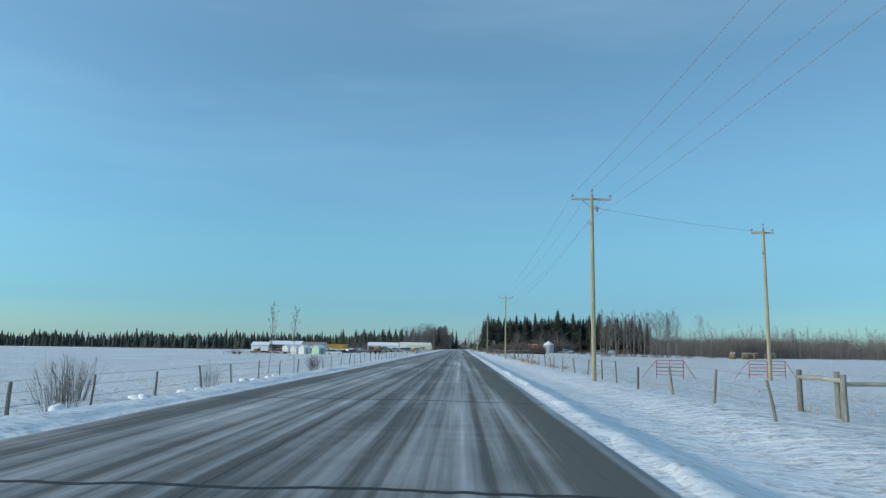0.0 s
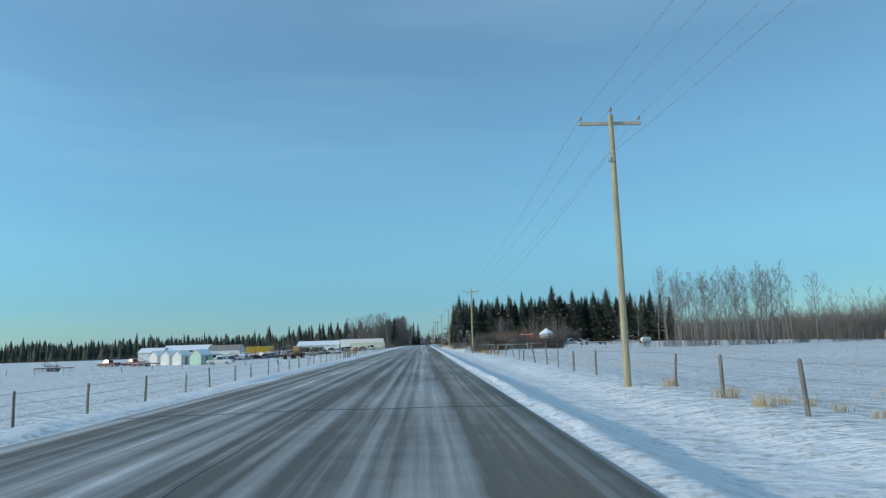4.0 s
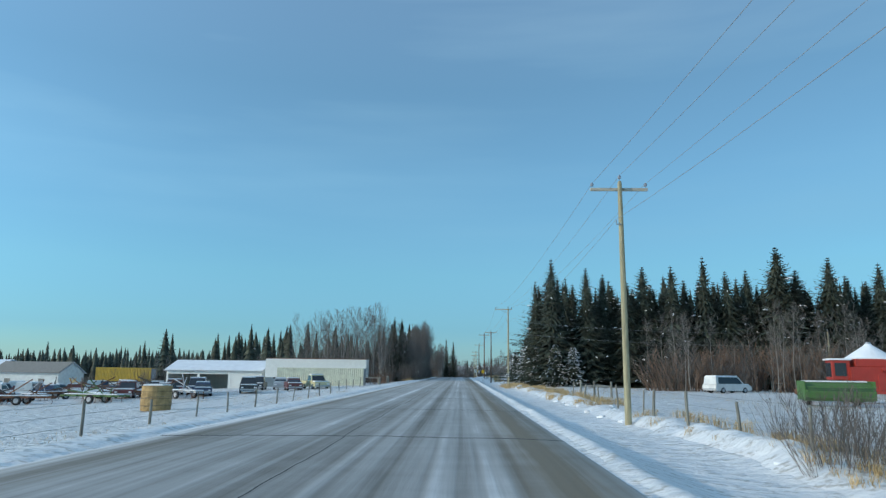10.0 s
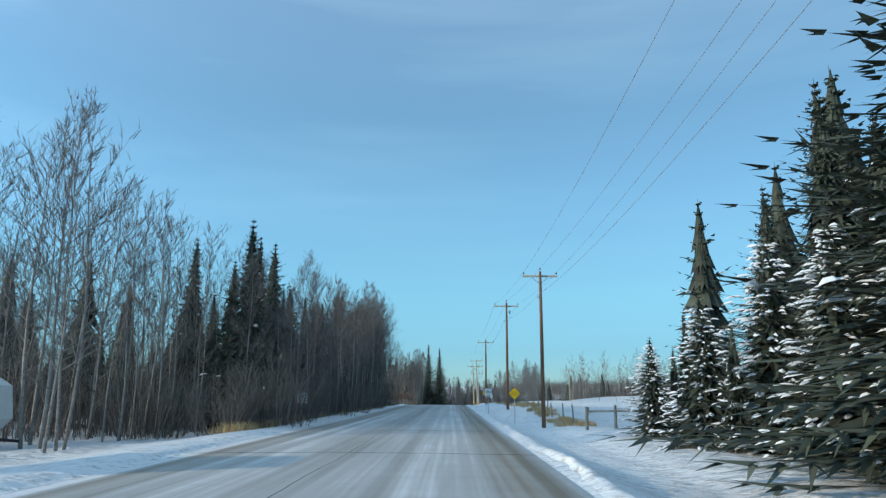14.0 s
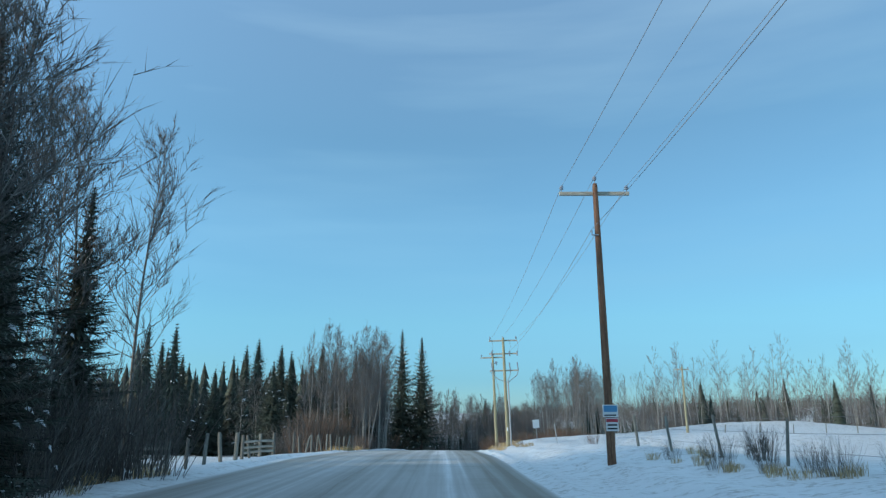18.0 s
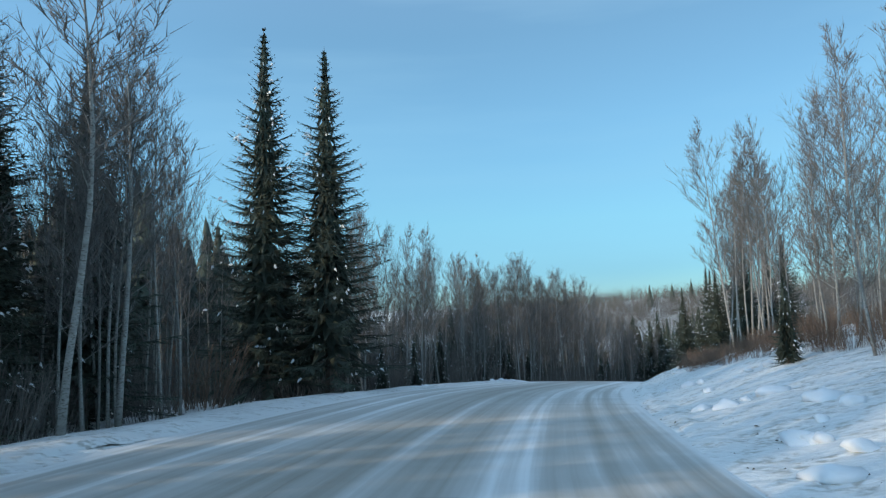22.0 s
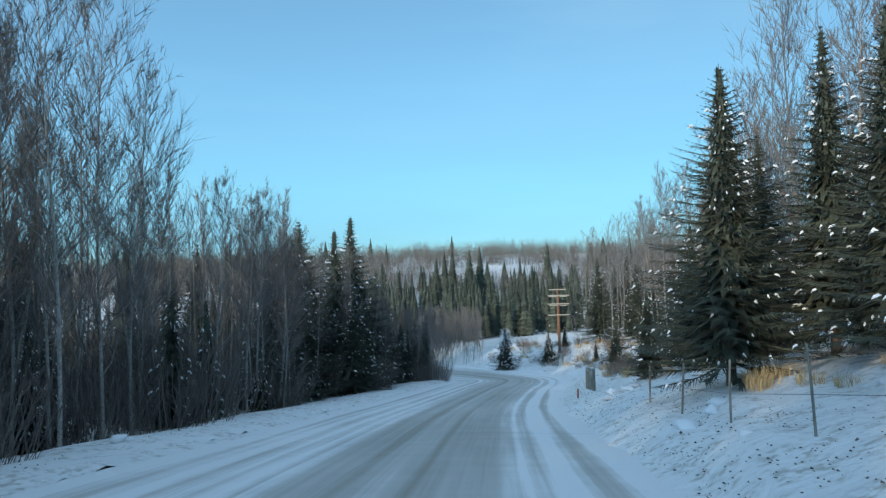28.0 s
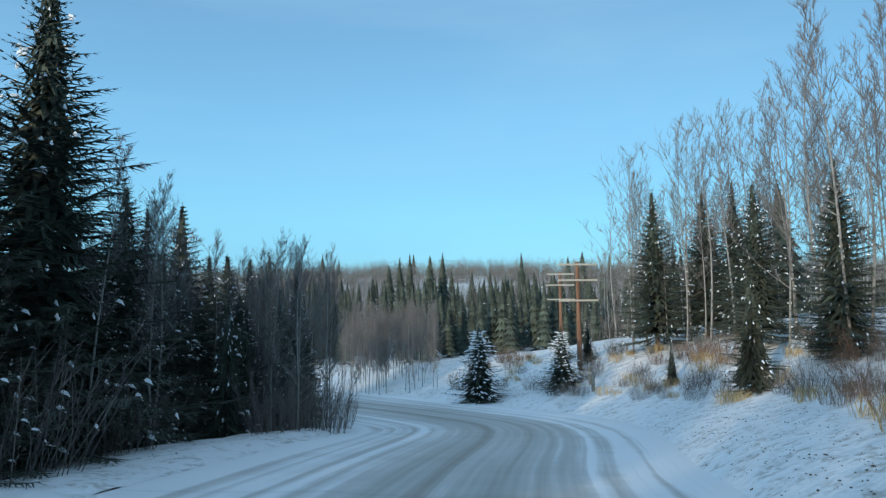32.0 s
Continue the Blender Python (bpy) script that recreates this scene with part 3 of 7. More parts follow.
def snow_berm(label, s0, s1, d_in, wide, tall, seed):
    """Ragged ridge of ploughed snow along one edge of the road."""
    g = random.Random(seed)
    sg = 1 if d_in > 0 else -1
    prof = [(-0.10, -0.05), (0.06, 0.35), (0.22, 0.9), (0.42, 1.0), (0.66, 0.55), (1.0, -0.12)]
    vs, rows = [], np.arange(s0, s1, 0.4)
    i = np.clip(np.searchsorted(LEN, rows), 0, len(LINE) - 1)
    for n, s in enumerate(rows):
        big = noise.noise((s * 0.11, seed, 0.0)) + 0.7 * noise.noise((s * 0.6, seed, 3.0))
        c, w = LINE[i[n]], LDIR[i[n]]
        rest = s - LEN[i[n]]
        h = tall * max(0.05, 0.9 + 1.5 * big + g.uniform(-0.3, 0.3))
        for q, k in prof:
            d = d_in + sg * (q * wide * (1 + 0.35 * big) + 0.16 * wide * big + g.uniform(-0.03, 0.03) + (0.14 * big if q < 0.1 else 0))
            vs.append((c[0] + w[1] * d + w[0] * rest, c[1] - w[0] * d + w[1] * rest, h * k + g.uniform(-0.012, 0.012)))
    m = len(prof)
    z = height([v[0] for v in vs], [v[1] for v in vs])
    lo = np.repeat(LINE[i, 2], m)
    vs = [(v[0], v[1], (max(a, b2 - 0.02) if abs(d_in) < 6 else a) + v[2]) for v, a, b2 in zip(vs, z, lo)]
    fs = [(a * m + k, a * m + k + 1, (a + 1) * m + k + 1, (a + 1) * m + k) for a in range(len(rows) - 1) for k in range(m - 1)]
    if sg > 0:
        fs = [f[::-1] for f in fs]
    fs = [f[::-1] for f in fs]
    tagged(new("snow_bank", mesh_of("snow_bank", vs, fs, M["snow"], smooth=True)), label, "snow bank", kind="structure")


snow_berm("low ragged ridge of ploughed snow beside the road", -8, 506, 4.78, 0.55, 0.05, 3)
snow_berm("low ragged ridge of ploughed snow along the field side", -8, 600, -5.3, 0.8, 0.04, 5)

snow_berm("rough snow bank above the ditch with broken lumps", 204, 336, 8.9, 1.5, 0.20, 8)


# ---------- trees ----------
def tiered_spruce(h, r, seed, tiers=8, pts=9, low=0.06):
    """Ragged overlapping skirts of boughs round a trunk."""
    g = random.Random(seed)
    v, f = [], []
    for k in range(tiers):
        q = k / tiers
        z0, z1 = h * (low + 0.90 * q), h * min(low + 0.90 * (q + 2.1 / tiers), 1.0)
        rad = r * (1 - q) ** 1.0 + 0.03 * r
        n = len(v)
        a0 = g.uniform(0, 6.28)
        for m in range(pts * 2):
            a = a0 + math.pi * m / pts
            rr = rad * (g.uniform(0.85, 1.25) if m % 2 else g.uniform(0.45, 0.7))
            v.append((rr * math.cos(a), rr * math.sin(a), z0 + (g.uniform(-0.25, 0.1) if m % 2 else 0.35)))
        v.append((g.uniform(-0.1, 0.1), g.uniform(-0.1, 0.1), z1))
        f += [(n + m, n + (m + 1) % (2 * pts), n + 2 * pts) for m in range(2 * pts)]
    return v, f


def spruce_arrays(h, r, seed, whorl=0.36, per=7, step=0.17, snow=0.0, bare=0.03, ragged=0.25, spray=0.42, width=0.055, pads=1, core=0.5, pad=1.0):
    """Trunk, fine needle sprays along drooping boughs, and snow pads of a spruce, as (verts, faces) pairs."""
    g = random.Random(seed)
    trunk = tube_arrays([(0, 0, -0.4), (0.02, 0, h * 0.3), (0.0, 0.03, h * 0.65), (0, 0, h * 0.99)], [0.012 * h + 0.02, 0.010 * h, 0.005 * h, 0.008], 6)
    v, f = tiered_spruce(h * 0.98, r * core, seed, max(int(h / whorl / 1.3), 8), 13, bare + 0.01) if core else ([], [])
    v, f = [Vector(p) for p in v], list(f)
    sv, sf = [], []

    def blade(p, way, side, length, wide):
        n = len(v)
        v.extend([p + side * wide, p + way * length, p - side * wide])
        f.append((n, n + 1, n + 2))

    z = h * bare
    gap = [g.uniform(0.74, 1.12) for _ in range(9)]
    while z < h * 0.985:
        t = z / h
        reach = 1.36 * r * (1 - t) ** 1.02 * (0.78 + 0.22 * min(1, t / 0.10)) + 0.03
        a0 = g.uniform(0, 6.28)
        count = per if t < 0.8 else max(per - 2, 4)
        for k in range(count):
            a = a0 + 6.283 * k / count + g.uniform(-0.35, 0.35)
            ln = reach * g.uniform(1 - 1.5 * ragged, 1 + 0.5 * ragged) * gap[int(a * 1.43) % 9]
            out = Vector((math.cos(a), math.sin(a), 0))
            side = Vector((-math.sin(a), math.cos(a), 0))
            droop = -0.42 + 0.66 * t + g.uniform(-0.12, 0.12)
            n = max(int(ln * 0.78 / step), 2)
            # the bough itself, tapering to its tip
            half = Vector((0, 0, z)) + out * ln * 0.5 + Vector((0, 0, ln * (droop * 0.5 + 0.06)))
            tip = Vector((0, 0, z)) + out * ln + Vector((0, 0, ln * (droop + 0.24)))
            m = len(v)
            v.extend([Vector((0, 0, z + 0.03)), Vector((0, 0, z - 0.03)), half - Vector((0, 0, 0.022)), half + Vector((0, 0, 0.022)), tip])
            f.extend([(m, m + 1, m + 2, m + 3), (m + 3, m + 2, m + 4)])
            m = len(v)
            v.extend([half + side * 0.06 * min(ln, 1.2), half - side * 0.06 * min(ln, 1.2), tip])
            f.append((m, m + 1, m + 2))
            for j in range(n + 1):
                q = 1 - (1 - j / n) * 0.78
                p = Vector((0, 0, z)) + out * ln * q + Vector((0, 0, ln * (droop * q + 0.24 * q * q)))
                way = (out + Vector((0, 0, droop + 0.48 * q))).normalized()
                w = spray * (0.45 + 0.75 * (1 - q) + 0.25 * ln / (r + 0.1)) * g.uniform(0.7, 1.25) * min(1, 0.10 + 0.8 * ln)
                if j == n:
                    blade(p, way, side, w * 0.9, width * 1.1)
                    blade(p, (way + Vector((0, 0, -0.5))).normalized(), side, w * 0.6, width)
                    continue
                for sgn in (1, -1):
                    lean = (way * g.uniform(0.4, 1.0) + side * sgn * g.uniform(0.5, 1.0) + Vector((0, 0, g.uniform(-0.45, 0.05)))).normalized()
                    blade(p, lean, (way * 0.8 + Vector((0, 0, 0.5 * sgn))).normalized(), w, width)
                hang = (way * 0.6 + side * g.uniform(-0.6, 0.6) + Vector((0, 0, g.uniform(-1.1, -0.4)))).normalized()
                blade(p, hang, side, w * 0.75, width)
            for _ in range(pads if snow and t < 0.88 and g.random() < snow else 0):
                q = g.uniform(0.5, 0.98)
                p = Vector((0, 0, z)) + out * ln * q + Vector((0, 0, ln * (droop * q + 0.24 * q * q) + 0.02)) + side * g.uniform(-0.16, 0.16) * ln
                sl, sw = pad * g.uniform(0.06, 0.22) * min(1, ln + 0.2), pad * g.uniform(0.03, 0.085) * min(1, ln + 0.2)
                m = len(sv)
                for dx, dy, dz in ((-1, 0.1, 0), (-0.4, -0.9, -0.02), (0.6, -0.7, -0.05), (1.1, 0.1, -0.09), (0.5, 0.8, -0.05), (-0.4, 0.9, -0.02), (-0.4, 0.1, 0.055), (0.5, 0.0, 0.03)):
                    sv.append(p + out * dx * sl + side * dy * sw + Vector((0, 0, dz + droop * 0.5 * dx * sl)))
                sf.extend([(m + 0, m + 1, m + 6), (m + 1, m + 2, m + 7, m + 6), (m + 2, m + 3, m + 7), (m + 3, m + 4, m + 7), (m + 4, m + 5, m + 6, m + 7), (m + 5, m, m + 6)])
        z += whorl * g.uniform(0.75, 1.25) * (1.0 if t < 0.8 else 0.75)
    return trunk, (v, f), (sv, sf)


def aspen_arrays(h, seed, limbs=24, lean=0.04, clear=0.35, spread=0.20, twigs=7, fine=4, sides=6, thin=0.0085):
    """Trunk with its main limbs, and the twigs, of a bare aspen or birch."""
    g = random.Random(seed)
    lx, ly = g.uniform(-lean, lean), g.uniform(-lean, lean)
    ph = g.uniform(0, 6.28)
    steps = (-0.03, 0.12, 0.25, 0.4, 0.55, 0.7, 0.85, 1.0)
    path = [Vector((lx * z * h + 0.12 * math.sin(z * 6 + ph), ly * z * h + 0.12 * math.cos(z * 5 + ph * 2), z * h)) for z in steps]
    base = 0.0042 * h + 0.018
    tr, tw = Bag(), Bag()
    tr.tube(path, [base * k for k in (1.15, 0.95, 0.85, 0.72, 0.56, 0.4, 0.22, 0.06)], sides)

    def on_trunk(q):
        q = min(max(q, 0), 0.999)
        for k in range(7):
            if q <= steps[k + 1]:
                return path[k].lerp(path[k + 1], (q - steps[k]) / (steps[k + 1] - steps[k]))
        return path[-1]

    def blade(p, q, w):
        n = len(tw.v)
        s = (q - p).cross(Vector((g.uniform(-1, 1), g.uniform(-1, 1), 0.5))).normalized() * w
        tw.v.extend([p + s, p - s, q])
        tw.f.append((n, n + 1, n + 2))
        tw.m.append(0)

    def jitter(way, a, up):
        return (way + Vector((g.uniform(-a, a), g.uniform(-a, a), g.uniform(-0.35 * a, a) + up))).normalized()

    for k in range(limbs):
        q = clear + (0.99 - clear) * (k + g.random()) / limbs
        p = on_trunk(q)
        a = g.uniform(0, 6.28)
        # low limbs reach out, those near the top sweep upward
        up = g.uniform(0.35, 1.1) + 1.1 * q * q
        shape = 0.35 + 1.0 * math.sin(math.pi * min(1, 0.18 + 0.86 * (q - clear) / (1 - clear)))
        ln = h * spread * shape * g.uniform(0.45, 1.1) + 0.3
        way = Vector((math.cos(a), math.sin(a), up)).normalized()
        p1 = p + way * ln * 0.4
        way2 = jitter(way, 0.3, 0.22)
        p2 = p1 + way2 * ln * 0.35
        way3 = jitter(way2, 0.3, 0.15)
        p3 = p2 + way3 * ln * 0.25
        rad = base * (1.05 - q) * 0.30 + 0.006
        (tr if q < 0.6 and k % 3 == 0 else tw).tube([p, p1, p2, p3], [rad, rad * 0.65, rad * 0.4, 0.003], 3, cap=False)
        for j in range(twigs):
            e = g.uniform(0.15, 1.0)
            s = p.lerp(p1, e / 0.4) if e < 0.4 else (p1.lerp(p2, (e - 0.4) / 0.35) if e < 0.75 else p2.lerp(p3, (e - 0.75) / 0.25))
            w3 = jitter(way2, 0.9, 0.15)
            tl = ln * g.uniform(0.16, 0.40) + 0.12
            q2 = s + w3 * tl
            blade(s, q2, thin * 1.25)
            for _ in range(fine):
                s3 = s.lerp(q2, g.uniform(0.15, 1))
                blade(s3, s3 + jitter(w3, 0.9, 0.1) * tl * g.uniform(0.35, 0.85), thin)
    return tr, tw


def brush_bag(seed, stems=40, h=3.0, r=1.2, fork=3, thick=0.010):
    """A clump of thin bare stems with forks."""
    g = random.Random(seed)
    bag, spray = Bag(), Bag()
    for _ in range(stems):
        a, d = g.uniform(0, 6.28), r * math.sqrt(g.random()) * 0.7
        p = Vector((d * math.cos(a), d * math.sin(a), -0.1))
        hh = h * g.uniform(0.5, 1.1)
        way = Vector((math.cos(a) * 0.5 * d / r + g.uniform(-0.25, 0.25), math.sin(a) * 0.5 * d / r + g.uniform(-0.25, 0.25), 1)).normalized()
        m1 = p + way * hh * 0.55
        e = m1 + (way + Vector((g.uniform(-0.2, 0.2), g.uniform(-0.2, 0.2), 0.2))).normalized() * hh * 0.45
        bag.tube([p, m1, e], [thick, thick * 0.7, thick * 0.3], 3, cap=False)
        for _ in range(fork):
            s = p.lerp(m1, g.uniform(0.4, 1)) if g.random() < 0.4 else m1.lerp(e, g.random())
            w = (way + Vector((g.uniform(-0.7, 0.7), g.uniform(-0.7, 0.7), 0.1))).normalized()
            q = s + w * hh * g.uniform(0.15, 0.35)
            n = len(spray.v)
            c = (q - s).cross(Vector((0.5, 0.3, 0.7))).normalized() * thick * 0.7
            spray.v.extend([s + c, s - c, q])
            spray.f.append((n, n + 1, n + 2))
            spray.m.append(0)
    return bag, spray


def grass_bag(seed, blades=60, h=0.6, r=0.5):
    g = random.Random(seed)
    bag = Bag()
    for _ in range(blades):
        a, d = g.uniform(0, 6.28), r * math.sqrt(g.random())
        p = Vector((d * math.cos(a), d * math.sin(a), -0.05))
        lean = Vector((g.uniform(-0.4, 0.4), g.uniform(-0.4, 0.4), 1)).normalized()
        m1 = p + lean * h * g.uniform(0.4, 0.6)
        e = m1 + (lean + Vector((g.uniform(-0.7, 0.7), g.uniform(-0.7, 0.7), -0.2))).normalized() * h * g.uniform(0.3, 0.6)
        w = Vector((math.sin(a * 3), math.cos(a * 3), 0)) * 0.010
        n = len(bag.v)
        bag.v.extend([p + w, p - w, m1 - w, m1 + w, e])
        bag.f.extend([(n, n + 1, n + 2, n + 3), (n + 3, n + 2, n + 4)])
        bag.m.extend([0, 0])
    return bag


def scaled(x, y, s, rz, wide=1.0, dz=0.0):
    return Matrix.Translation((x, y, ground_z(x, y) + dz)) @ Matrix.Rotation(rz, 4, "Z") @ Matrix.Diagonal((s * wide, s * wide, s, 1))


SPRUCE = []
for k, (rr, sn, rag) in enumerate(((0.205, 0.05, 0.26), (0.25, 0.08, 0.24), (0.185, 0.03, 0.34), (0.235, 0.11, 0.30), (0.21, 0.02, 0.38))):
    tr, cr, snw = spruce_arrays(12.0, 12 * rr, 11 + k, per=10, snow=sn, ragged=rag, pads=2, step=0.29, core=0.8, width=0.06, spray=0.54)
    SPRUCE.append((mesh_of("trunk", *tr, M["bark_spruce"]), mesh_of("crown", *cr, M["needles"]), mesh_of("snow", *snw, M["snow_load"]) if snw[0] else None))
FINE = []
for k, (rr, sn, rag) in enumerate(((0.20, 0.28, 0.26), (0.235, 0.36, 0.26), (0.185, 0.2, 0.3))):
    tr, cr, snw = spruce_arrays(12.0, 12 * rr, 51 + k, whorl=0.31, per=10, snow=sn, ragged=rag, pads=2, step=0.125, core=0.50, width=0.027, spray=0.46, pad=0.55, bare=0.075)
    FINE.append((mesh_of("trunk", *tr, M["bark_spruce"]), mesh_of("crown", *cr, M["needles"]), mesh_of("snow", *snw, M["snow_load"])))
YOUNG = []
for k, sn in enumerate((0.22, 0.14, 0.34)):
    tr, cr, snw = spruce_arrays(5.0, 0.98, 41 + k, whorl=0.16, per=9, step=0.065, snow=sn, bare=0.02, ragged=0.24, spray=0.19, width=0.013, pads=1, core=0.62, pad=0.6)
    YOUNG.append((mesh_of("trunk", *tr, M["bark_spruce"]), mesh_of("crown", *cr, M["needles"]), mesh_of("snow", *snw, M["snow_load"])))
SNOWY = []
for k in range(2):
    tr, cr, snw = spruce_arrays(9.0, 2.2, 71 + k, whorl=0.28, per=9, step=0.13, snow=0.85, bare=0.02, ragged=0.24, spray=0.30, width=0.032, pads=2, core=0.7, pad=1.5)
    SNOWY.append((mesh_of("trunk", *tr, M["bark_spruce"]), mesh_of("crown", *cr, M["needles"]), mesh_of("snow", *snw, M["snow_load"])))
ASPEN, ASPEN_BAGS = [], []
for k in range(6):
    tr, tw = aspen_arrays(11.0, 3 + k, limbs=(46, 56, 40, 50, 64, 40)[k], clear=(0.30, 0.22, 0.42, 0.28, 0.14, 0.38)[k], spread=(0.13, 0.17, 0.11, 0.15, 0.23, 0.12)[k], twigs=8, fine=6)
    ASPEN.append((tr.mesh("trunk", M["bark_aspen"], True), tw.mesh("crown", M["twig"])))
    ASPEN_BAGS.append((tr, tw))
BUSH_BAGS = [brush_bag(90 + k, 80, 2.6, 1.5, 8) for k in range(3)]
WILLOW_BAGS = [brush_bag(95 + k, 90, 2.2, 1.5, 8, 0.010) for k in range(3)]
BUSH = [[b.mesh("stems", M["brush"]) for b in pair] for pair in BUSH_BAGS]
WILLOW = [[b.mesh("stems", M["twig_red"]) for b in pair] for pair in WILLOW_BAGS]
TUFT_BAGS = [grass_bag(60 + k) for k in range(3)]
TUFT = [b.mesh("blades", M["grass"]) for b in TUFT_BAGS]


def spruce_tree(x, y, h, k=None, kinds=None, label="", wide=1.0, group="spruces", top=None):
    kinds = kinds or (FINE if y > 372 and abs(near_road([x], [y])[1][0]) < 13 else SPRUCE)
    if top is not None:
        h = max(top - ground_z(x, y), 1.5)
    k = random.randrange(len(kinds)) if k is None else k % len(kinds)
    t, c, s = kinds[k]
    tall = 12.0 if kinds is SPRUCE or kinds is FINE else (5.0 if kinds is YOUNG else 9.0)
    ob = new("spruce_tree")
    ob.matrix_basis = scaled(x, y, h / tall, random.uniform(0, 6.28), wide)
    tagged(ob, label or "dark green spruce tree standing in the snow", "tree", group)
    child("trunk", t, ob)
    child("crown", c, ob)
    if s:
        tagged(child("snow_load", s, ob, label="white snow pads on the branches"), kind="stuff")
    return ob


ASKED = {"aspen": [], "shrub": [], "tuft": []}


def aspen_tree(x, y, h, k=None, label="", wide=1.0, group="bare trees", lean=0.0):
    k = random.randrange(len(ASPEN)) if k is None else k % len(ASPEN)
    m = scaled(x, y, h / 11.0, random.uniform(0, 6.28), wide) @ pose(0, 0, 0, lean)
    ASKED["aspen"].append((x, y, m, k, label or "bare leafless aspen tree with a pale slim trunk", group))


def shrub(x, y, h, red=False, label="", wide=1.0):
    m = scaled(x, y, h / (2.2 if red else 2.6), random.uniform(0, 6.28), wide)
    ASKED["shrub"].append((x, y, m, random.randrange(3) + (3 if red else 0), label or ("leafless red-brown willow shrub in the snow" if red else "leafless brown shrub in the snow"), "shrubs"))


def tuft(x, y, s=1.0):
    ASKED["tuft"].append((x, y, scaled(x, y, s, random.uniform(0, 6.28)), random.randrange(3), "dry tan grass tuft sticking out of the snow", "grass tufts"))


def joined(name, label, asked, protos, category):
    """The rest of a kind, past what one could count, as one object."""
    if not asked:
        return
    vs, fs, ms, n = [], [], [], 0
    for x, y, m, k, _, _ in asked:
        v, f, q = protos[k]
        mm = np.array(m)
        vs.append(v @ mm[:3, :3].T + mm[:3, 3])
        fs.append(f + n)
        ms.append(q)
        n += len(v)
    stuff_mesh(name, label, np.concatenate(vs), np.concatenate(fs), np.concatenate(ms), category)


def plant_all(most=300):
    """Places what was asked for: the nearest to the road singly, the rest joined."""
    for kind, name, cat, protos in (("aspen", "aspen_tree", "tree", ASPEN_PACK), ("shrub", "shrub", "shrub", SHRUB_PACK), ("tuft", "grass_tuft", "grass", TUFT_PACK)):
        asked = ASKED[kind]
        _, d, _ = near_road([a[0] for a in asked], [a[1] for a in asked])
        order = np.argsort(np.abs(d), kind="stable")
        for i in order[:most]:
            x, y, m, k, label, group = asked[i]
            if kind == "tuft":
                ob = new(name, TUFT[k])
            else:
                ob = new(name)
                if kind == "aspen":
                    child("trunk", ASPEN[k][0], ob)
                    child("crown", ASPEN[k][1], ob, label="grey-brown bare twigs")
                else:
                    st, sp = (BUSH + WILLOW)[k]
                    child("stem_clump", st, ob)
                    tagged(child("twig_spray", sp, ob), kind="stuff")
            ob.matrix_basis = m
            tagged(ob, label, cat, group)
        joined({"aspen": "aspen_woods", "shrub": "brush_woods", "tuft": "dry_grass"}[kind], {"aspen": "bare aspens farther back in the woods", "shrub": "bare brush farther back from the road", "tuft": "dry tan grass along the snowy verges"}[kind], [asked[i] for i in order[most:]], protos, {"aspen": "woods", "shrub": "brush", "tuft": "grass"}[kind])


def forest_stuff(name, label, spots, protos, category="woods", clear=12.0):
    """Joins many trees that nobody could count into one object. spots: x, y, scale, which prototype."""
    vs, fs, ms, n = [], [], [], 0
    if clear:
        ss, dd, _ = near_road([p[0] for p in spots], [p[1] for p in spots])
        spots = [p for p, s1, d1 in zip(spots, ss, dd) if abs(d1) > clear and not (0 < d1 < 20 and 480 < s1 < 640)]
    zs = height([p[0] for p in spots], [p[1] for p in spots])
    for (x, y, s, k), z in zip(spots, zs):
        v, f, m = protos[k % len(protos)]
        a = random.uniform(0, 6.28)
        ca, sa = math.cos(a) * s, math.sin(a) * s
        vs.append(np.stack([v[:, 0] * ca - v[:, 1] * sa + x, v[:, 0] * sa + v[:, 1] * ca + y, v[:, 2] * s + z], -1))
        fs.append(f + n)
        ms.append(m)
        n += len(v)
    return stuff_mesh(name, label, np.concatenate(vs), np.concatenate(fs), np.concatenate(ms), category)


def stuff_mesh(name, label, V, F, Q, category):
    me = bpy.data.meshes.new(name)
    me.vertices.add(len(V))
    me.vertices.foreach_set("co", V.ravel())
    me.loops.add(F.size)
    me.loops.foreach_set("vertex_index", F.ravel().astype(np.int32))
    me.polygons.add(len(F))
    me.polygons.foreach_set("loop_start", np.arange(0, F.size, 3, dtype=np.int32))
    for k in ("bark_spruce", "needles", "bark_aspen", "twig", "brush", "snow_load", "twig_red", "grass"):
        me.materials.append(M[k])
    me.polygons.foreach_set("material_index", Q.astype(np.int32))
    me.update(calc_edges=True)
    return tagged(new(name, me), label, category, kind="stuff")


def packed(*pairs):
    """(verts, faces, material index) as triangle arrays."""
    V, F, Q, n = [], [], [], 0
    for (v, f), mi in pairs:
        V += [tuple(p) for p in v]
        for q in f:
            for j in range(1, len(q) - 1):
                F.append((q[0] + n, q[j] + n, q[j + 1] + n))
                Q.append(mi)
        n += len(v)
    return np.array(V, float), np.array(F, int), np.array(Q, int)


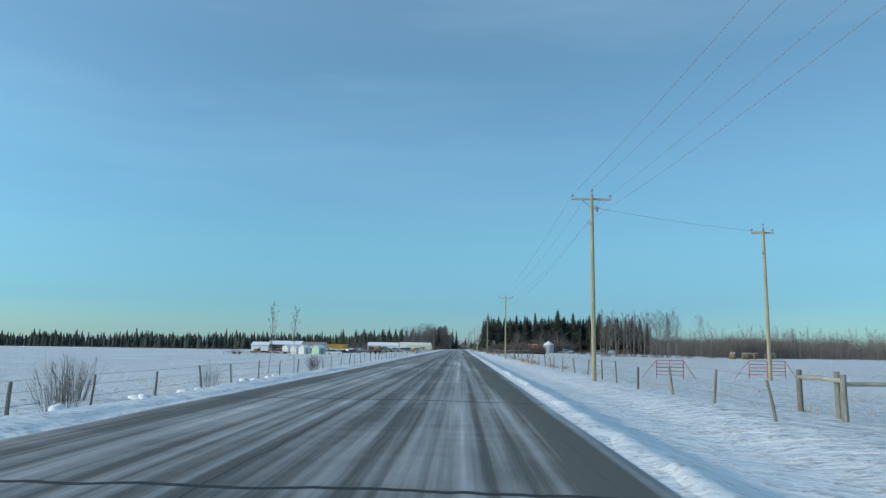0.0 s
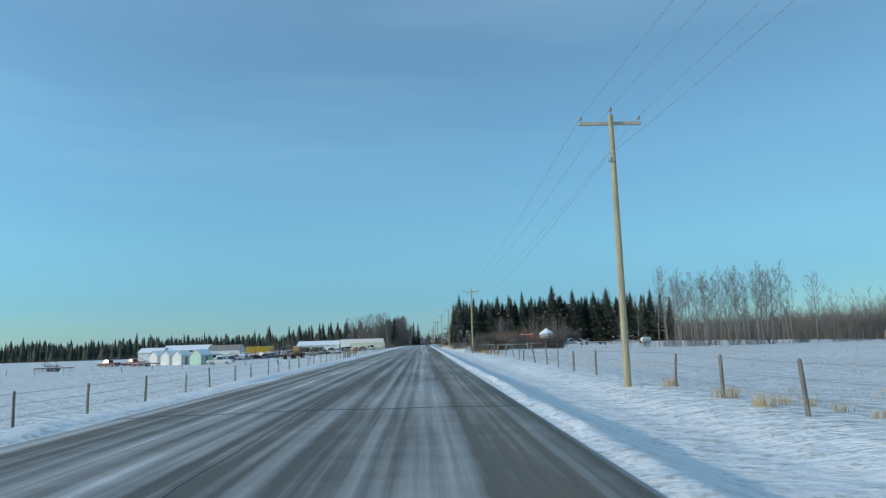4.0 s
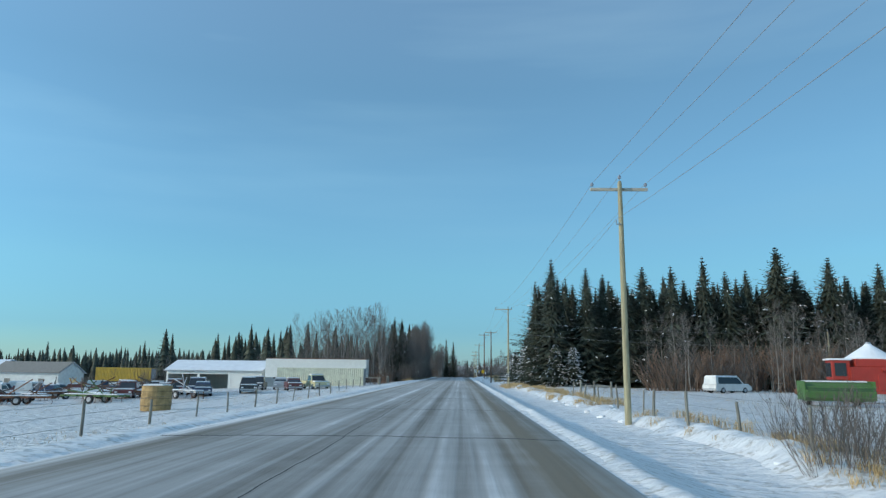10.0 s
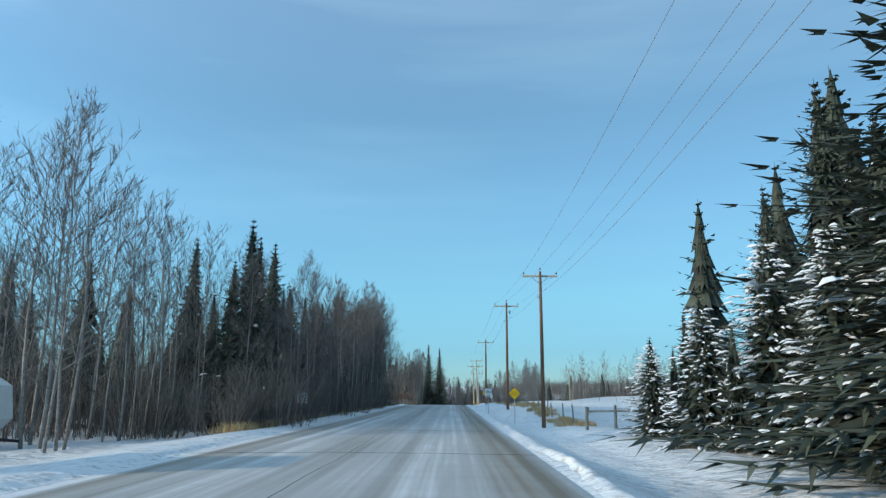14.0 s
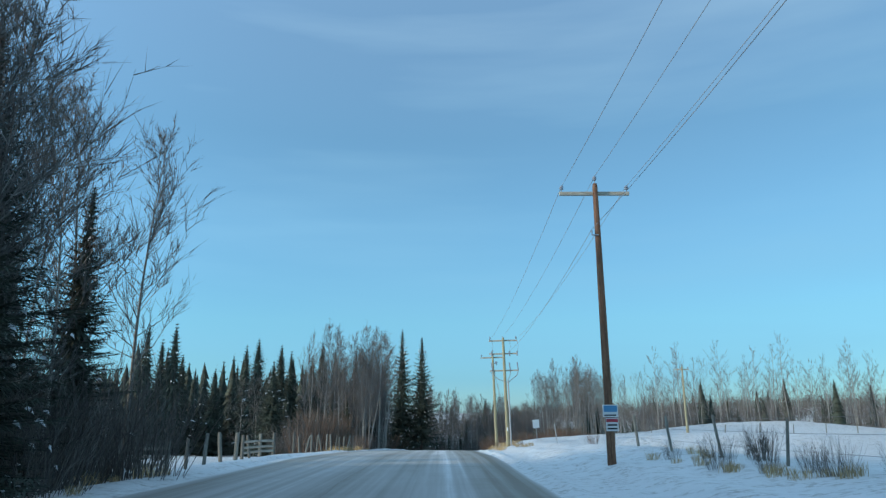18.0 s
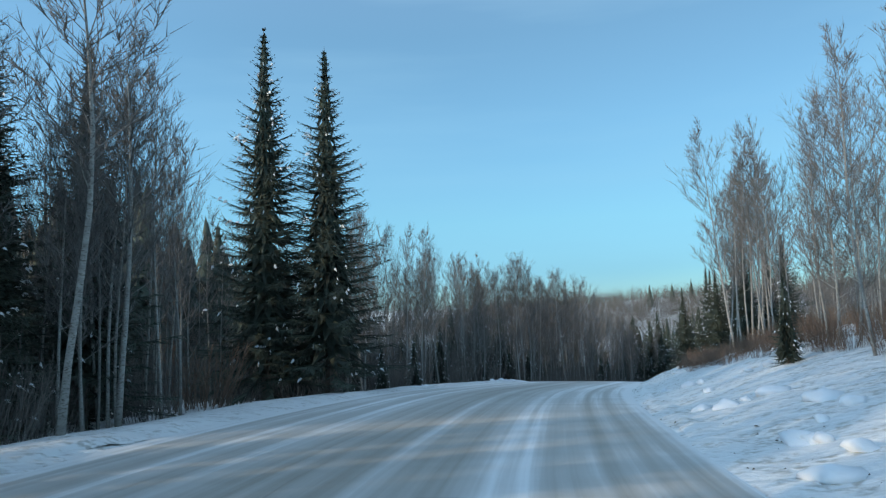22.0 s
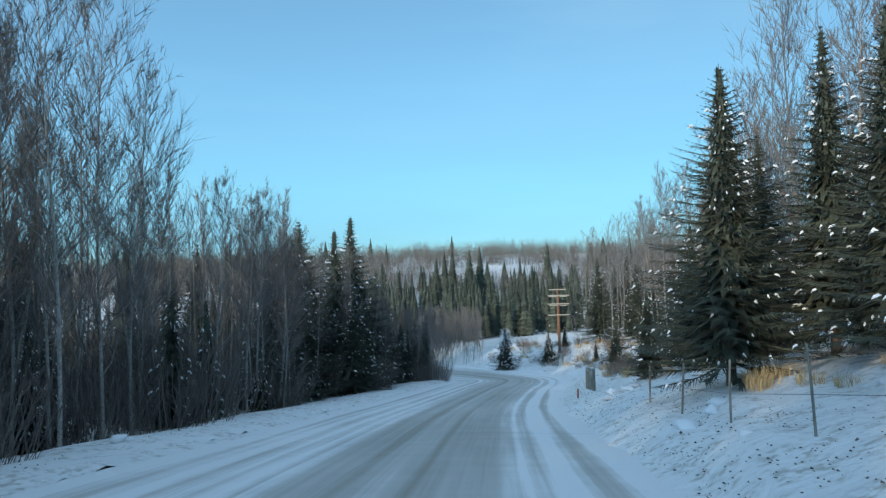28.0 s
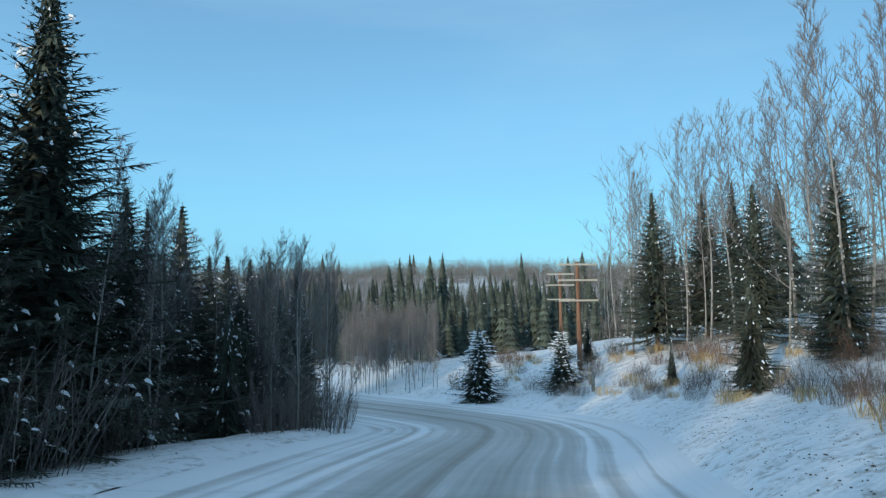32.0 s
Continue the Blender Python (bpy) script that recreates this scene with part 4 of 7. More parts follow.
FAR_SPRUCE = [packed((tube_arrays([(0, 0, -0.3), (0, 0, 11.0)], [0.16, 0.03], 5), 0), (tiered_spruce(12.0, (2.2, 2.7, 1.7, 2.4)[k], 21 + k, 10, 7), 1)) for k in range(4)]
MID_SPRUCE = []
for k in range(3):
    tr, cr, sn = spruce_arrays(12.0, 12 * (0.19, 0.235, 0.165)[k], 31 + k, whorl=0.85, per=5, step=0.8, ragged=0.3, snow=0.12, spray=0.7, width=0.12, core=0.85)
    MID_SPRUCE.append(packed((tr, 0), (cr, 1), (sn, 5)))
FAR_ASPEN = []
for k in range(4):
    tr, tw = aspen_arrays(11.0, 31 + k, limbs=18, clear=0.22, spread=0.16, twigs=5, fine=3, sides=3, thin=0.017)
    FAR_ASPEN.append(packed(((tr.v, tr.f), 2), ((tw.v, tw.f), 3)))
FAR_BRUSH = []
for k in range(3):
    g = random.Random(200 + k)
    v, f = [], []
    for _ in range(34):
        a, d = g.uniform(0, 6.28), 1.9 * math.sqrt(g.random())
        p = Vector((d * math.cos(a), d * math.sin(a), -0.1))
        q = p + Vector((g.uniform(-0.25, 0.25), g.uniform(-0.25, 0.25), 1)) * 4.0 * g.uniform(0.45, 1.1)
        for e in range(4):
            s0 = p if e == 0 else p.lerp(q, g.uniform(0.2, 0.9))
            s1 = q if e == 0 else s0 + Vector((g.uniform(-0.5, 0.5), g.uniform(-0.5, 0.5), 1)) * g.uniform(0.5, 1.3)
            w = Vector((math.sin(a * 5 + e), math.cos(a * 5 + e), 0)) * (0.022 if e == 0 else 0.014)
            n = len(v)
            v += [s0 + w, s0 - w, s1]
            f.append((n, n + 1, n + 2))
    FAR_BRUSH.append(packed(((v, f), 4)))


LIGHT_BAGS = [aspen_arrays(11.0, 3 + k, limbs=30, clear=(0.30, 0.22, 0.42, 0.28, 0.14, 0.38)[k], spread=(0.13, 0.17, 0.11, 0.15, 0.23, 0.12)[k], twigs=5, fine=4, sides=4, thin=0.011) for k in range(6)]
ASPEN_PACK = [packed(((a.v, a.f), 2), ((b.v, b.f), 3)) for a, b in LIGHT_BAGS]
SHRUB_PACK = [packed(((a.v, a.f), 4), ((b.v, b.f), 4)) for a, b in (brush_bag(90 + k, 56, 2.6, 1.5, 10, 0.015) for k in range(3))]
SHRUB_PACK += [packed(((a.v, a.f), 6), ((b.v, b.f), 6)) for a, b in (brush_bag(95 + k, 56, 2.2, 1.5, 10, 0.015) for k in range(3))]
TUFT_PACK = [packed(((b.v, b.f), 7)) for b in TUFT_BAGS]


def off_road(s, d):
    """Place at a length along the road and an offset to its right."""
    i = int(np.clip(np.searchsorted(LEN, s), 0, len(LINE) - 1))
    rest = s - LEN[i]
    return LINE[i, 0] + LDIR[i, 1] * d + LDIR[i, 0] * rest, LINE[i, 1] - LDIR[i, 0] * d + LDIR[i, 1] * rest


# ---------- utility poles and wires ----------
def utility_pole(x, y, h, dark=False, arms=((0.25, 2.4),), braces=True, pot=False, lean=0.0, label="", shift=0.0):
    g = ground_z(x, y)
    ob = thing("utility_pole", x, y, g, 0, label or ("dark red-brown wooden utility pole with a crossarm" if dark else "yellowish treated wooden utility pole with a crossarm"), "utility pole", "roadside poles")
    ob.matrix_basis = pose(x, y, g, 0, lean, 0)
    wood = M["pole_red" if dark else "pole"]
    part("shaft", Bag().tube([(0, 0, -0.6), (0, 0, h * 0.5), (0, 0, h - 0.12), (0, 0, h)], [0.14, 0.118, 0.088, 0.07], 12), wood, ob, smooth=False)
    for drop, wide in arms:
        z = h - drop
        part("crossarm", Bag().box((shift - wide / 2, 0.12, z - 0.06), (shift + wide / 2, 0.24, z + 0.06), 0, 0.01), M["arm"], ob)
        for px in (shift - wide / 2 + 0.08, shift + wide / 2 - 0.08):
            part("insulator", Bag().tube([(px, 0.18, z + 0.05), (px, 0.18, z + 0.14), (px, 0.18, z + 0.15), (px, 0.18, z + 0.23), (px, 0.18, z + 0.29)], [0.015, 0.015, 0.06, 0.075, 0.03], 8), M["porcelain"], ob)
        if braces:
            for sg in (-1, 1):
                part("brace", Bag().tube([(shift + sg * 0.6, 0.11, z - 0.05), (0, 0.13, z - 0.55)], 0.018, 4), M["steel"], ob)
    part("insulator", Bag().tube([(0, 0, h - 0.02), (0, 0, h + 0.12), (0, 0, h + 0.13), (0, 0, h + 0.22), (0, 0, h + 0.28)], [0.015, 0.015, 0.06, 0.075, 0.03], 8), M["porcelain"], ob)
    part("bracket", Bag().tube([(0.0, -0.1, h - 1.85), (-0.22, -0.1, h - 1.85), (-0.22, -0.1, h - 1.7)], 0.03, 5), M["steel"], ob)
    if pot:
        part("cutout", Bag().tube([(0.22, 0, h - 1.0), (0.30, 0, h - 0.75)], 0.05, 6).tube([(0.12, 0, h - 0.9), (0.3, 0, h - 0.9)], 0.025, 5), M["porcelain"], ob)
        part("cutout", Bag().tube([(0.32, 0.1, h - 1.1), (0.40, 0.1, h - 0.8)], 0.04, 6), M["porcelain"], ob)
    return ob


# place, height above the ground, dark wood, arm shift
POLES = [(7.8, -33, 10.3, 0, 0), (7.75, 39.6, 11.05, 0, 0), (7.4, 111.4, 10.2, 0, 0), (7.55, 189.9, 9.6, 0, 0), (6.6, 258.2, 9.9, 0, 0), (6.7, 327.0, 11.0, 0, -0.62), (6.15, 369.5, 10.4, 1, 0), (5.45, 389.5, 10.15, 1, 0), (5.15, 424.0, 9.2, 1, 0), (5.25, 459.1, 8.95, 0, 0)]
for k, (x, y, h, dk, sh) in enumerate(POLES):
    if k == 9:
        continue
    utility_pole(x, y, h, bool(dk), arms=((0.3, 2.4),) if k != 5 else ((0.12, 2.4),), braces=k in (1, 3, 5, 6), pot=k in (1, 7), shift=sh)


def wire(name, a, b2, sag, rad=0.008, mat_name="wire", label="thin overhead power line wire", cat="wire", n=14):
    a, b2 = Vector(a), Vector(b2)
    pts = [a.lerp(b2, k / n) - Vector((0, 0, sag * 4 * (k / n) * (1 - k / n))) for k in range(n + 1)]
    me = Bag().tube(pts, rad, 4).mesh("strand", M[mat_name])
    return tagged(new(name, me), label, cat, "overhead wires")


def tops(k):
    x, y, h, dk, sh = POLES[k]
    z = ground_z(x, y) + h
    arm = z - (0.12 if k == 5 else 0.3) + 0.26
    return [(x + sh - 1.12, y + 0.18, arm), (x, y, z + 0.26), (x + sh + 1.12, y + 0.18, arm), (x - 0.22, y - 0.1, z - 1.66)]


for k in range(len(POLES) - 1):
    for j, (a, b2) in enumerate(zip(tops(k), tops(k + 1))):
        span = abs(b2[1] - a[1])
        wire("power_wire", a, b2, (0.012 if j < 3 else 0.016) * span)


# ---------- fences ----------
def fence(name, places, heights, wires=(0.35, 0.75, 1.1), label="", lean=4.0, rad=0.048):
    """A fence: each post a part, each strand a part."""
    x0, y0 = places[0]
    z0 = ground_z(x0, y0)
    ob = thing(name, x0, y0, z0, 0, label, "fence")
    tops2 = []
    kinds = []
    for k in range(4):
        r = rad * (0.85 + 0.12 * k)
        kinds.append(Bag().tube([(0, 0, -0.3), (0.01, 0, 0.6), (0, 0.01, 0.98), (0, 0, 1.0)], [r * 1.05, r, r * 0.95, r * 0.6], 8).mesh("post", M["post"]))
    for k, (x, y) in enumerate(places):
        h = heights * random.uniform(0.88, 1.08)
        g = ground_z(x, y) - z0
        tl = (random.gauss(0, lean), random.gauss(0, lean))
        m = pose(x - x0, y - y0, g, tl[0], tl[1], random.uniform(0, 360)) @ Matrix.Diagonal((1, 1, h, 1))
        child("post", kinds[k % 4], ob, m)
        tops2.append((x - x0, y - y0, g))
    for w in wires:
        pts = [Vector((x, y, z + w)) for x, y, z in tops2]
        part("strand", Bag().tube(pts, 0.006, 3, cap=False), M["fwire"], ob)
    return ob


random.seed(5)
fence("fence", [(8.35 + 0.12 * math.sin(y * 0.3) + random.uniform(-0.12, 0.12), y + random.uniform(-0.5, 0.5)) for y in np.arange(18, 178, 4.6)], 1.15, label="weathered wooden posts and barbed wire along the snowy ditch")
fence("fence", [(-13.1 + random.uniform(-0.12, 0.12), y + random.uniform(-0.4, 0.4)) for y in np.arange(4.4, 330, 5.0)], 1.15, label="weathered wooden posts and wire beside a snowy field")
fence("fence", [(8.2 + random.uniform(-0.15, 0.15), y + random.uniform(-0.4, 0.4)) for y in np.arange(366, 440, 4.4)], 1.2, label="grey wooden posts and wire beside an open snowy field")


# ---------- woods by stretch ----------
random.seed(21)
# shelter belt of tall spruces beyond the yard
BELT = [(13.3, 329.8, 18.9, 0), (11.2, 332.5, 15.8, 2), (16.0, 334, 15.5, 4), (18.6, 331, 16.5, 1), (21.5, 333, 16.0, 0), (24.5, 331.5, 15.0, 2), (27.5, 333, 17.0, 1), (31.5, 332, 17.2, 4),
        (34, 334, 15.5, 0), (36.5, 332.5, 18.6, 2), (40, 333, 16.5, 1), (43.5, 334, 17, 0), (47.5, 332.4, 20, 1), (51, 334, 17, 3), (55, 332, 18.5, 1), (59, 335, 16.5, 4), (63, 333, 18, 0), (68, 334, 19, 1), (73, 333, 17, 2), (77, 334, 17.5, 0), (80.5, 332, 16.5, 3), (84, 333, 18, 1), (88, 334, 17, 4), (91, 332.5, 15.5, 0)]
for x, y, h, k in BELT:
    spruce_tree(x, y, h * (1.07 if x > 15 else 1.0), k, label="tall dark spruce in a shelter belt", wide=random.uniform(1.2, 1.7) if x > 24 else 1.08)
for x, y, h in ((15.0, 330.5, 13.0), (20, 335, 14.5), (23, 335, 15), (26, 335.5, 14), (29.5, 334.5, 15), (33, 336, 14), (38.2, 335, 15.5), (42, 336, 14.5), (45.5, 335, 16), (49, 336, 15), (53, 335.5, 16), (57, 336, 15), (61, 336, 16), (14, 340, 15), (12.8, 346, 13), (17, 343, 17), (22, 341, 16), (13.5, 352, 11), (18, 351, 14), (26, 344, 15), (33, 342, 16), (41, 343, 16), (50, 343, 17)):
    spruce_tree(x, y, h, label="tall dark spruce behind a shelter belt")
for k in range(34):
    spruce_tree(12 + 1.95 * k + random.uniform(-0.6, 0.6), 337.5 + random.uniform(-1.5, 1.5), random.uniform(14.5, 18.2), label="tall dark spruce behind a shelter belt", wide=random.uniform(1.2, 1.65))
for x, y, h, k in ((10.2, 334.0, 6.6, 0), (11.6, 331.0, 6.4, 1), (13.6, 328.4, 6.6, 0), (16.0, 328.0, 6.2, 1), (10.4, 338.5, 6.8, 1), (11.2, 343.5, 7.6, 0), (9.5, 349.5, 5.8, 1), (11.2, 347.5, 8.0, 0), (9.3, 355.5, 4.6, 0)):
    spruce_tree(x, y, h, k, SNOWY, "bushy green spruce loaded with snow", 1.3)
for x, y, h in ((10.5, 352, 5.0), (10.8, 357, 4.2), (12.5, 360, 6.5), (9.8, 347.5, 4.5)):
    spruce_tree(x, y, h, kinds=YOUNG, label="small young spruce dusted with snow")
random.seed(33)
G = random.uniform
# far tree lines round the fields, one stuff object each
spots = []
for _ in range(2500):
    x = -G(14, 640)
    y = 508 + 0.06 * abs(x) + G(0, 34) + 0.0 * x
    spots.append((x, y, G(0.75, 1.25) * (1.0 if random.random() < 0.85 else 1.2) * (1 + 0.28 * float(bumps(x, 0.4 * y, 11.0))), random.randrange(4)))
far1 = forest_stuff("spruce_woods", "dark spruce woods along the edge of snowy fields", spots, FAR_SPRUCE)
spots = [(-G(14, 640), G(500, 512) + 0.05 * k / 3, G(0.9, 1.5), random.randrange(3)) for k in range(900)]
forest_stuff("brush_woods", "bare brown brush along the edge of snowy fields", spots, FAR_BRUSH)
spots = []
for _ in range(520):
    spots.append((G(93, 300) ** 1.0, G(226, 350), G(0.7, 1.0), random.randrange(4)))
for _ in range(330):
    q = random.random()
    spots.append((75 + 520 * q, 440 + G(0, 45), G(0.6, 0.95), random.randrange(4)))
forest_stuff("aspen_woods", "bare brown aspen woods behind snowy fields", spots, FAR_ASPEN)
spots = [(92 + 190 * q * q, G(222, 350), G(1.3, 2.1), random.randrange(3)) for q in np.random.default_rng(3).random(760)]
spots += [(75 + 520 * q, 436 + G(0, 50), G(0.8, 1.4), random.randrange(3)) for q in np.random.default_rng(4).random(420)]
forest_stuff("brush_woods", "bare brown brush under aspen woods", spots, FAR_BRUSH)
spots = [(75 + 420 * q, 455 + G(0, 40), G(0.6, 1.0), random.randrange(4)) for q in np.random.default_rng(5).random(24)]
# woods behind the open field where the road tips over the hill
forest_stuff("spruce_woods", "scattered dark spruces in bare woods", spots, FAR_SPRUCE)
spots = []
for _ in range(820):
    q = random.random()
    spots.append((24 + 300 * q**1.5 + G(-4, 4), 508 + 40 * q + G(0, 34), G(0.42, 0.62) + 0.28 * math.exp(-9 * q), random.randrange(4)))
forest_stuff("aspen_woods", "bare grey-brown aspen woods beyond the snowy field", spots, FAR_ASPEN)
spots = [(26 + 300 * q**1.5 + G(-4, 4), 506 + 40 * q + G(0, 36), G(0.8, 1.5), random.randrange(3)) for q in np.random.default_rng(6).random(800)]
forest_stuff("brush_woods", "bare brush under aspen woods", spots, FAR_BRUSH)

# bare aspens standing in the field, and the brush at their feet
for k in range(44):
    aspen_tree(42 + k * 0.56 + G(-0.6, 0.6), 204 + 5 * math.sin(k * 1.9) + 0.12 * k, G(10.5, 14.2), (0, 1, 3, 1)[k % 4], label="bare aspen in a clump on the snowy field", group="field aspens")
for x, y, h in ((74, 212, 12.5), (76, 215, 12), (78, 213, 9.5), (37.5, 215, 8.0), (41, 214, 9), (46.5, 215, 8.5)):
    aspen_tree(x, y, h, 4, label="bare spreading aspen on the snowy field", group="field aspens")
for k in range(22):
    shrub(40 + k * 2.6 + G(-1, 1), 208 + G(-3, 4), G(1.6, 2.8))

# left-hand woods beside the road, before the open bend
for k in range(44):
    aspen_tree(-G(13.5, 29), G(346, 364), G(9.5, 13.8), (1, 4, 3)[k % 3], label="tall bare aspen at the edge of the yard", group="yard aspens")
for x, y, h in ((-10.2, 413.5, 13.0), (-11.5, 410.8, 12.5), (-10.6, 417.2, 12.0), (-12.5, 415, 13.5)):
    aspen_tree(x, y, h, 4, label="large dark spreading bare tree beside the road", wide=1.25)
edge = []
for k in range(64):
    y = 352 + 74 * (k + random.random()) / 64
    x = -8.6 - abs(random.gauss(0, 2.2)) - (4.0 if y < 360 else 0) - (1.5 if y > 415 else 0)
    edge.append((x, y))
    aspen_tree(x, y, G(7.0, 11.0) if y < 394 else G(10.0, 13.5), label="bare slim aspen at the edge of roadside woods", wide=G(0.8, 1.05))
for k in range(36):
    y = 362 + 62 * (k + random.random()) / 36
    spruce_tree(-11.4 - G(0, 5), y, G(8.5, 14.5), random.choice((0, 2, 4)), label="dark spruce among bare roadside woods")
for k in range(12):
    spruce_tree(-10.8 - G(0, 3.0), 399 + 20 * (k + random.random()) / 12, G(11.0, 14.0), label="tall dark spruce at the edge of roadside woods")
spruce_tree(-12.7, 397.6, 12.6, 2, label="dark spruce among bare roadside woods")
for k in range(70):
    shrub(-8.3 - G(0, 6), 354 + 72 * (k + random.random()) / 70, G(2.0, 4.0), label="bare brown undergrowth at the edge of woods", wide=1.1)
spots = [(-G(15, 70), G(356, 432), G(0.65, 0.95), random.randrange(4)) for _ in range(170)]
spots = [(x, y, s * (0.6 if x < -30 else 1), k) for x, y, s, k in spots]
forest_stuff("aspen_woods", "dense bare aspen woods behind the roadside edge", spots, FAR_ASPEN)
spots = [(-12.5 - 50 * random.random() ** 1.8, G(356, 432), G(0.8, 1.5), random.randrange(3)) for _ in range(420)]
forest_stuff("brush_woods", "dense bare undergrowth in roadside woods", spots, FAR_BRUSH)
spots = [(-G(17, 70), G(366, 432), G(0.8, 1.1), random.randrange(3)) for _ in range(60)]
forest_stuff("spruce_woods", "dark spruces inside bare roadside woods", spots, MID_SPRUCE)
spots = [(G(16, 95), G(341, 372), G(1.15, 1.55), random.randrange(3)) for _ in range(80)]
forest_stuff("spruce_woods", "dark spruces behind the shelter belt", spots, MID_SPRUCE)

# trees behind the fenced field on the inside of the bend
for k in range(22):
    spruce_tree(-15 - k * 2.1 + G(-0.8, 0.8), 478 + 0.10 * k + G(-3, 6), G(8.5, 13.5), random.choice((0, 2, 4)), label="dark spruce behind a fenced snowy field")
for x, y, h in ((-31, 473, 13.5), (-28.5, 474, 13.8), (-14.2, 482, 13.2), (-13, 484, 12.6), (-10.8, 486.5, 12.5), (-9.2, 489, 12)):
    spruce_tree(x, y, h, 2, label="dark narrow spruce behind a fenced snowy field")
for k in range(78):
    q = random.random()
    aspen_tree(-7.0 - abs(random.gauss(0, 3.6)), 466 + 33 * q, G(9.0, 12.2) - 2.2 * q, label="bare birch with a pale trunk beside the road", group="roadside birches", wide=0.9)
for x, y, h in ((-6.9, 477.5, 12.5), (-6.6, 483.0, 12.0), (-7.4, 473.5, 11.5), (-7.2, 487.0, 11.0)):
    aspen_tree(x, y, h, 2, label="pale birch with a thick trunk beside the road", group="roadside birches", wide=1.35, lean=G(-5, 5))
for k in range(9):
    aspen_tree(-15 - G(0, 26), G(468, 480), G(7, 10), 4, label="bare dark spreading tree by a field")
for k in range(34):
    shrub(-7.4 - G(0, 9), 464 + 34 * random.random(), G(1.2, 2.6), red=random.random() < 0.15, label="bare red-brown undergrowth beside the road")
for k in range(16):
    spruce_tree(-9.5 - G(0, 8), 468 + 28 * (k + random.random()) / 16, G(5.0, 9.5), label="dark spruce among bare birches beside the road", wide=1.1)
spruce_tree(-5.8, 498.7, 17.4, 2, label="tall narrow dark spruce beside the road", wide=0.95)
spruce_tree(-3.0, 498.7, 16.2, 0, label="tall narrow dark spruce beside the road", wide=0.95)
spots = [(-G(10, 90), G(484, 520), G(0.7, 1.1), random.randrange(3)) for _ in range(90)]
forest_stuff("spruce_woods", "dark spruce woods behind the fenced field", spots, MID_SPRUCE)
spots = [(-G(8, 90), G(482, 520), G(0.7, 1.4), random.randrange(3)) for _ in range(240)]
forest_stuff("brush_woods", "bare undergrowth among spruces", spots, FAR_BRUSH)

# left-hand woods down the hill
for k in range(230):
    s = 498 + 98 * (k + random.random()) / 230
    d = -8.8 - abs(random.gauss(0, 3.2))
    x, y = off_road(s, d)
    if s > 568 and k % 2:
        continue
    aspen_tree(x, y, G(6.8, 9.8) if s < 522 else G(8.5, 12.5) if s < 552 else (G(7.5, 10.5) if s < 572 else G(5.0, 7.5)), label="bare slim aspen in dense woods down the hill", wide=G(0.75, 1.0), lean=G(-4, 4))
for k in range(20):
    x, y = off_road(522 + 72 * (k + random.random()) / 20, -G(10, 20))
    spruce_tree(x, y, G(6, 10), random.choice((0, 2, 4)), label="dark spruce among bare woods down the hill")
for k in range(18):
    x, y = off_road(566 + 32 * (k + random.random()) / 18, -G(8.0, 13))
    spruce_tree(x, y, G(4.0, 7.0), random.choice((0, 1, 3)), label="dark green spruce in dense woods at the bend", wide=1.35)
for k in range(30):
    x, y = off_road(500 + 96 * (k + random.random()) / 30, -G(8.4, 12))
    spruce_tree(x, y, G(2.2, 5.0), kinds=YOUNG, label="young snow-dusted spruce at the edge of woods")
for x, y, h, k in ((8.9, 546.7, 14.5, 0), (38.8, 570.2, 12.6, 0), (36.8, 568.2, 11.2, 3), (35.2, 571, 12.2, 1), (41.2, 574, 8.2, 1), (43.4, 576.5, 8.8, 3), (46.0, 580, 7.6, 1), (48.2, 584, 7.8, 0), (45.0, 579.0, 7.5, 3), (33.0, 565.5, 10.0, 4), (31, 562, 9.0, 0), (50.2, 588.0, 6.6, 0)):
    spruce_tree(x, y, h, k, label="dark green spruce lightly dusted with snow", wide=1.4)
for k in range(90):
    x, y = off_road(498 + 98 * (k + random.random()) / 90, -G(8.2, 15))
    shrub(x, y, G(1.6, 3.8), label="bare brown undergrowth in woods down the hill", wide=1.15)
spots = []
for _ in range(420):
    x, y = off_road(G(500, 604), -G(14, 70))
    spots.append((x, y, G(0.7, 1.1), random.randrange(4)))
forest_stuff("aspen_woods", "dense bare aspen woods down the hill", spots, FAR_ASPEN)
spots = []
for _ in range(900):
    x, y = off_road(G(498, 600), -G(9.5, 60))
    spots.append((x, y, G(0.8, 1.5), random.randrange(3)))
forest_stuff("brush_woods", "dense undergrowth down the hill", spots, FAR_BRUSH)
spots = []
for _ in range(190):
    x, y = off_road(G(498, 600), -G(13, 60))
    spots.append((x, y, G(0.4, 0.75), random.randrange(3)))
forest_stuff("spruce_woods", "dark spruces inside bare woods", spots, MID_SPRUCE)

def open_valley(x, y):
    """The clearing that opens beyond the valley poles."""
    return 0.695 * (x - 38) - 0.719 * (y - 551) < 0.5 and y > 556


# the inside of the last bend
for k in range(26):
    s = 581 + 26 * (k + random.random()) / 26
    x, y = off_road(s, -5.3 - abs(random.gauss(0, 1.5)))
    aspen_tree(x, y, G(4.5, 6.5), label="thin bare aspen on the inside of the bend", wide=0.9)
    shrub(x + G(-1, 0), y + G(-1, 1), G(1.2, 2.4), label="bare brush on the inside of the bend")
for k in range(8):
    x, y = off_road(582 + 22 * (k + random.random()) / 8, -6.0 - G(0, 2.5))
    spruce_tree(x, y, G(3.5, 6.0), label="small dark spruce on the inside of the bend")


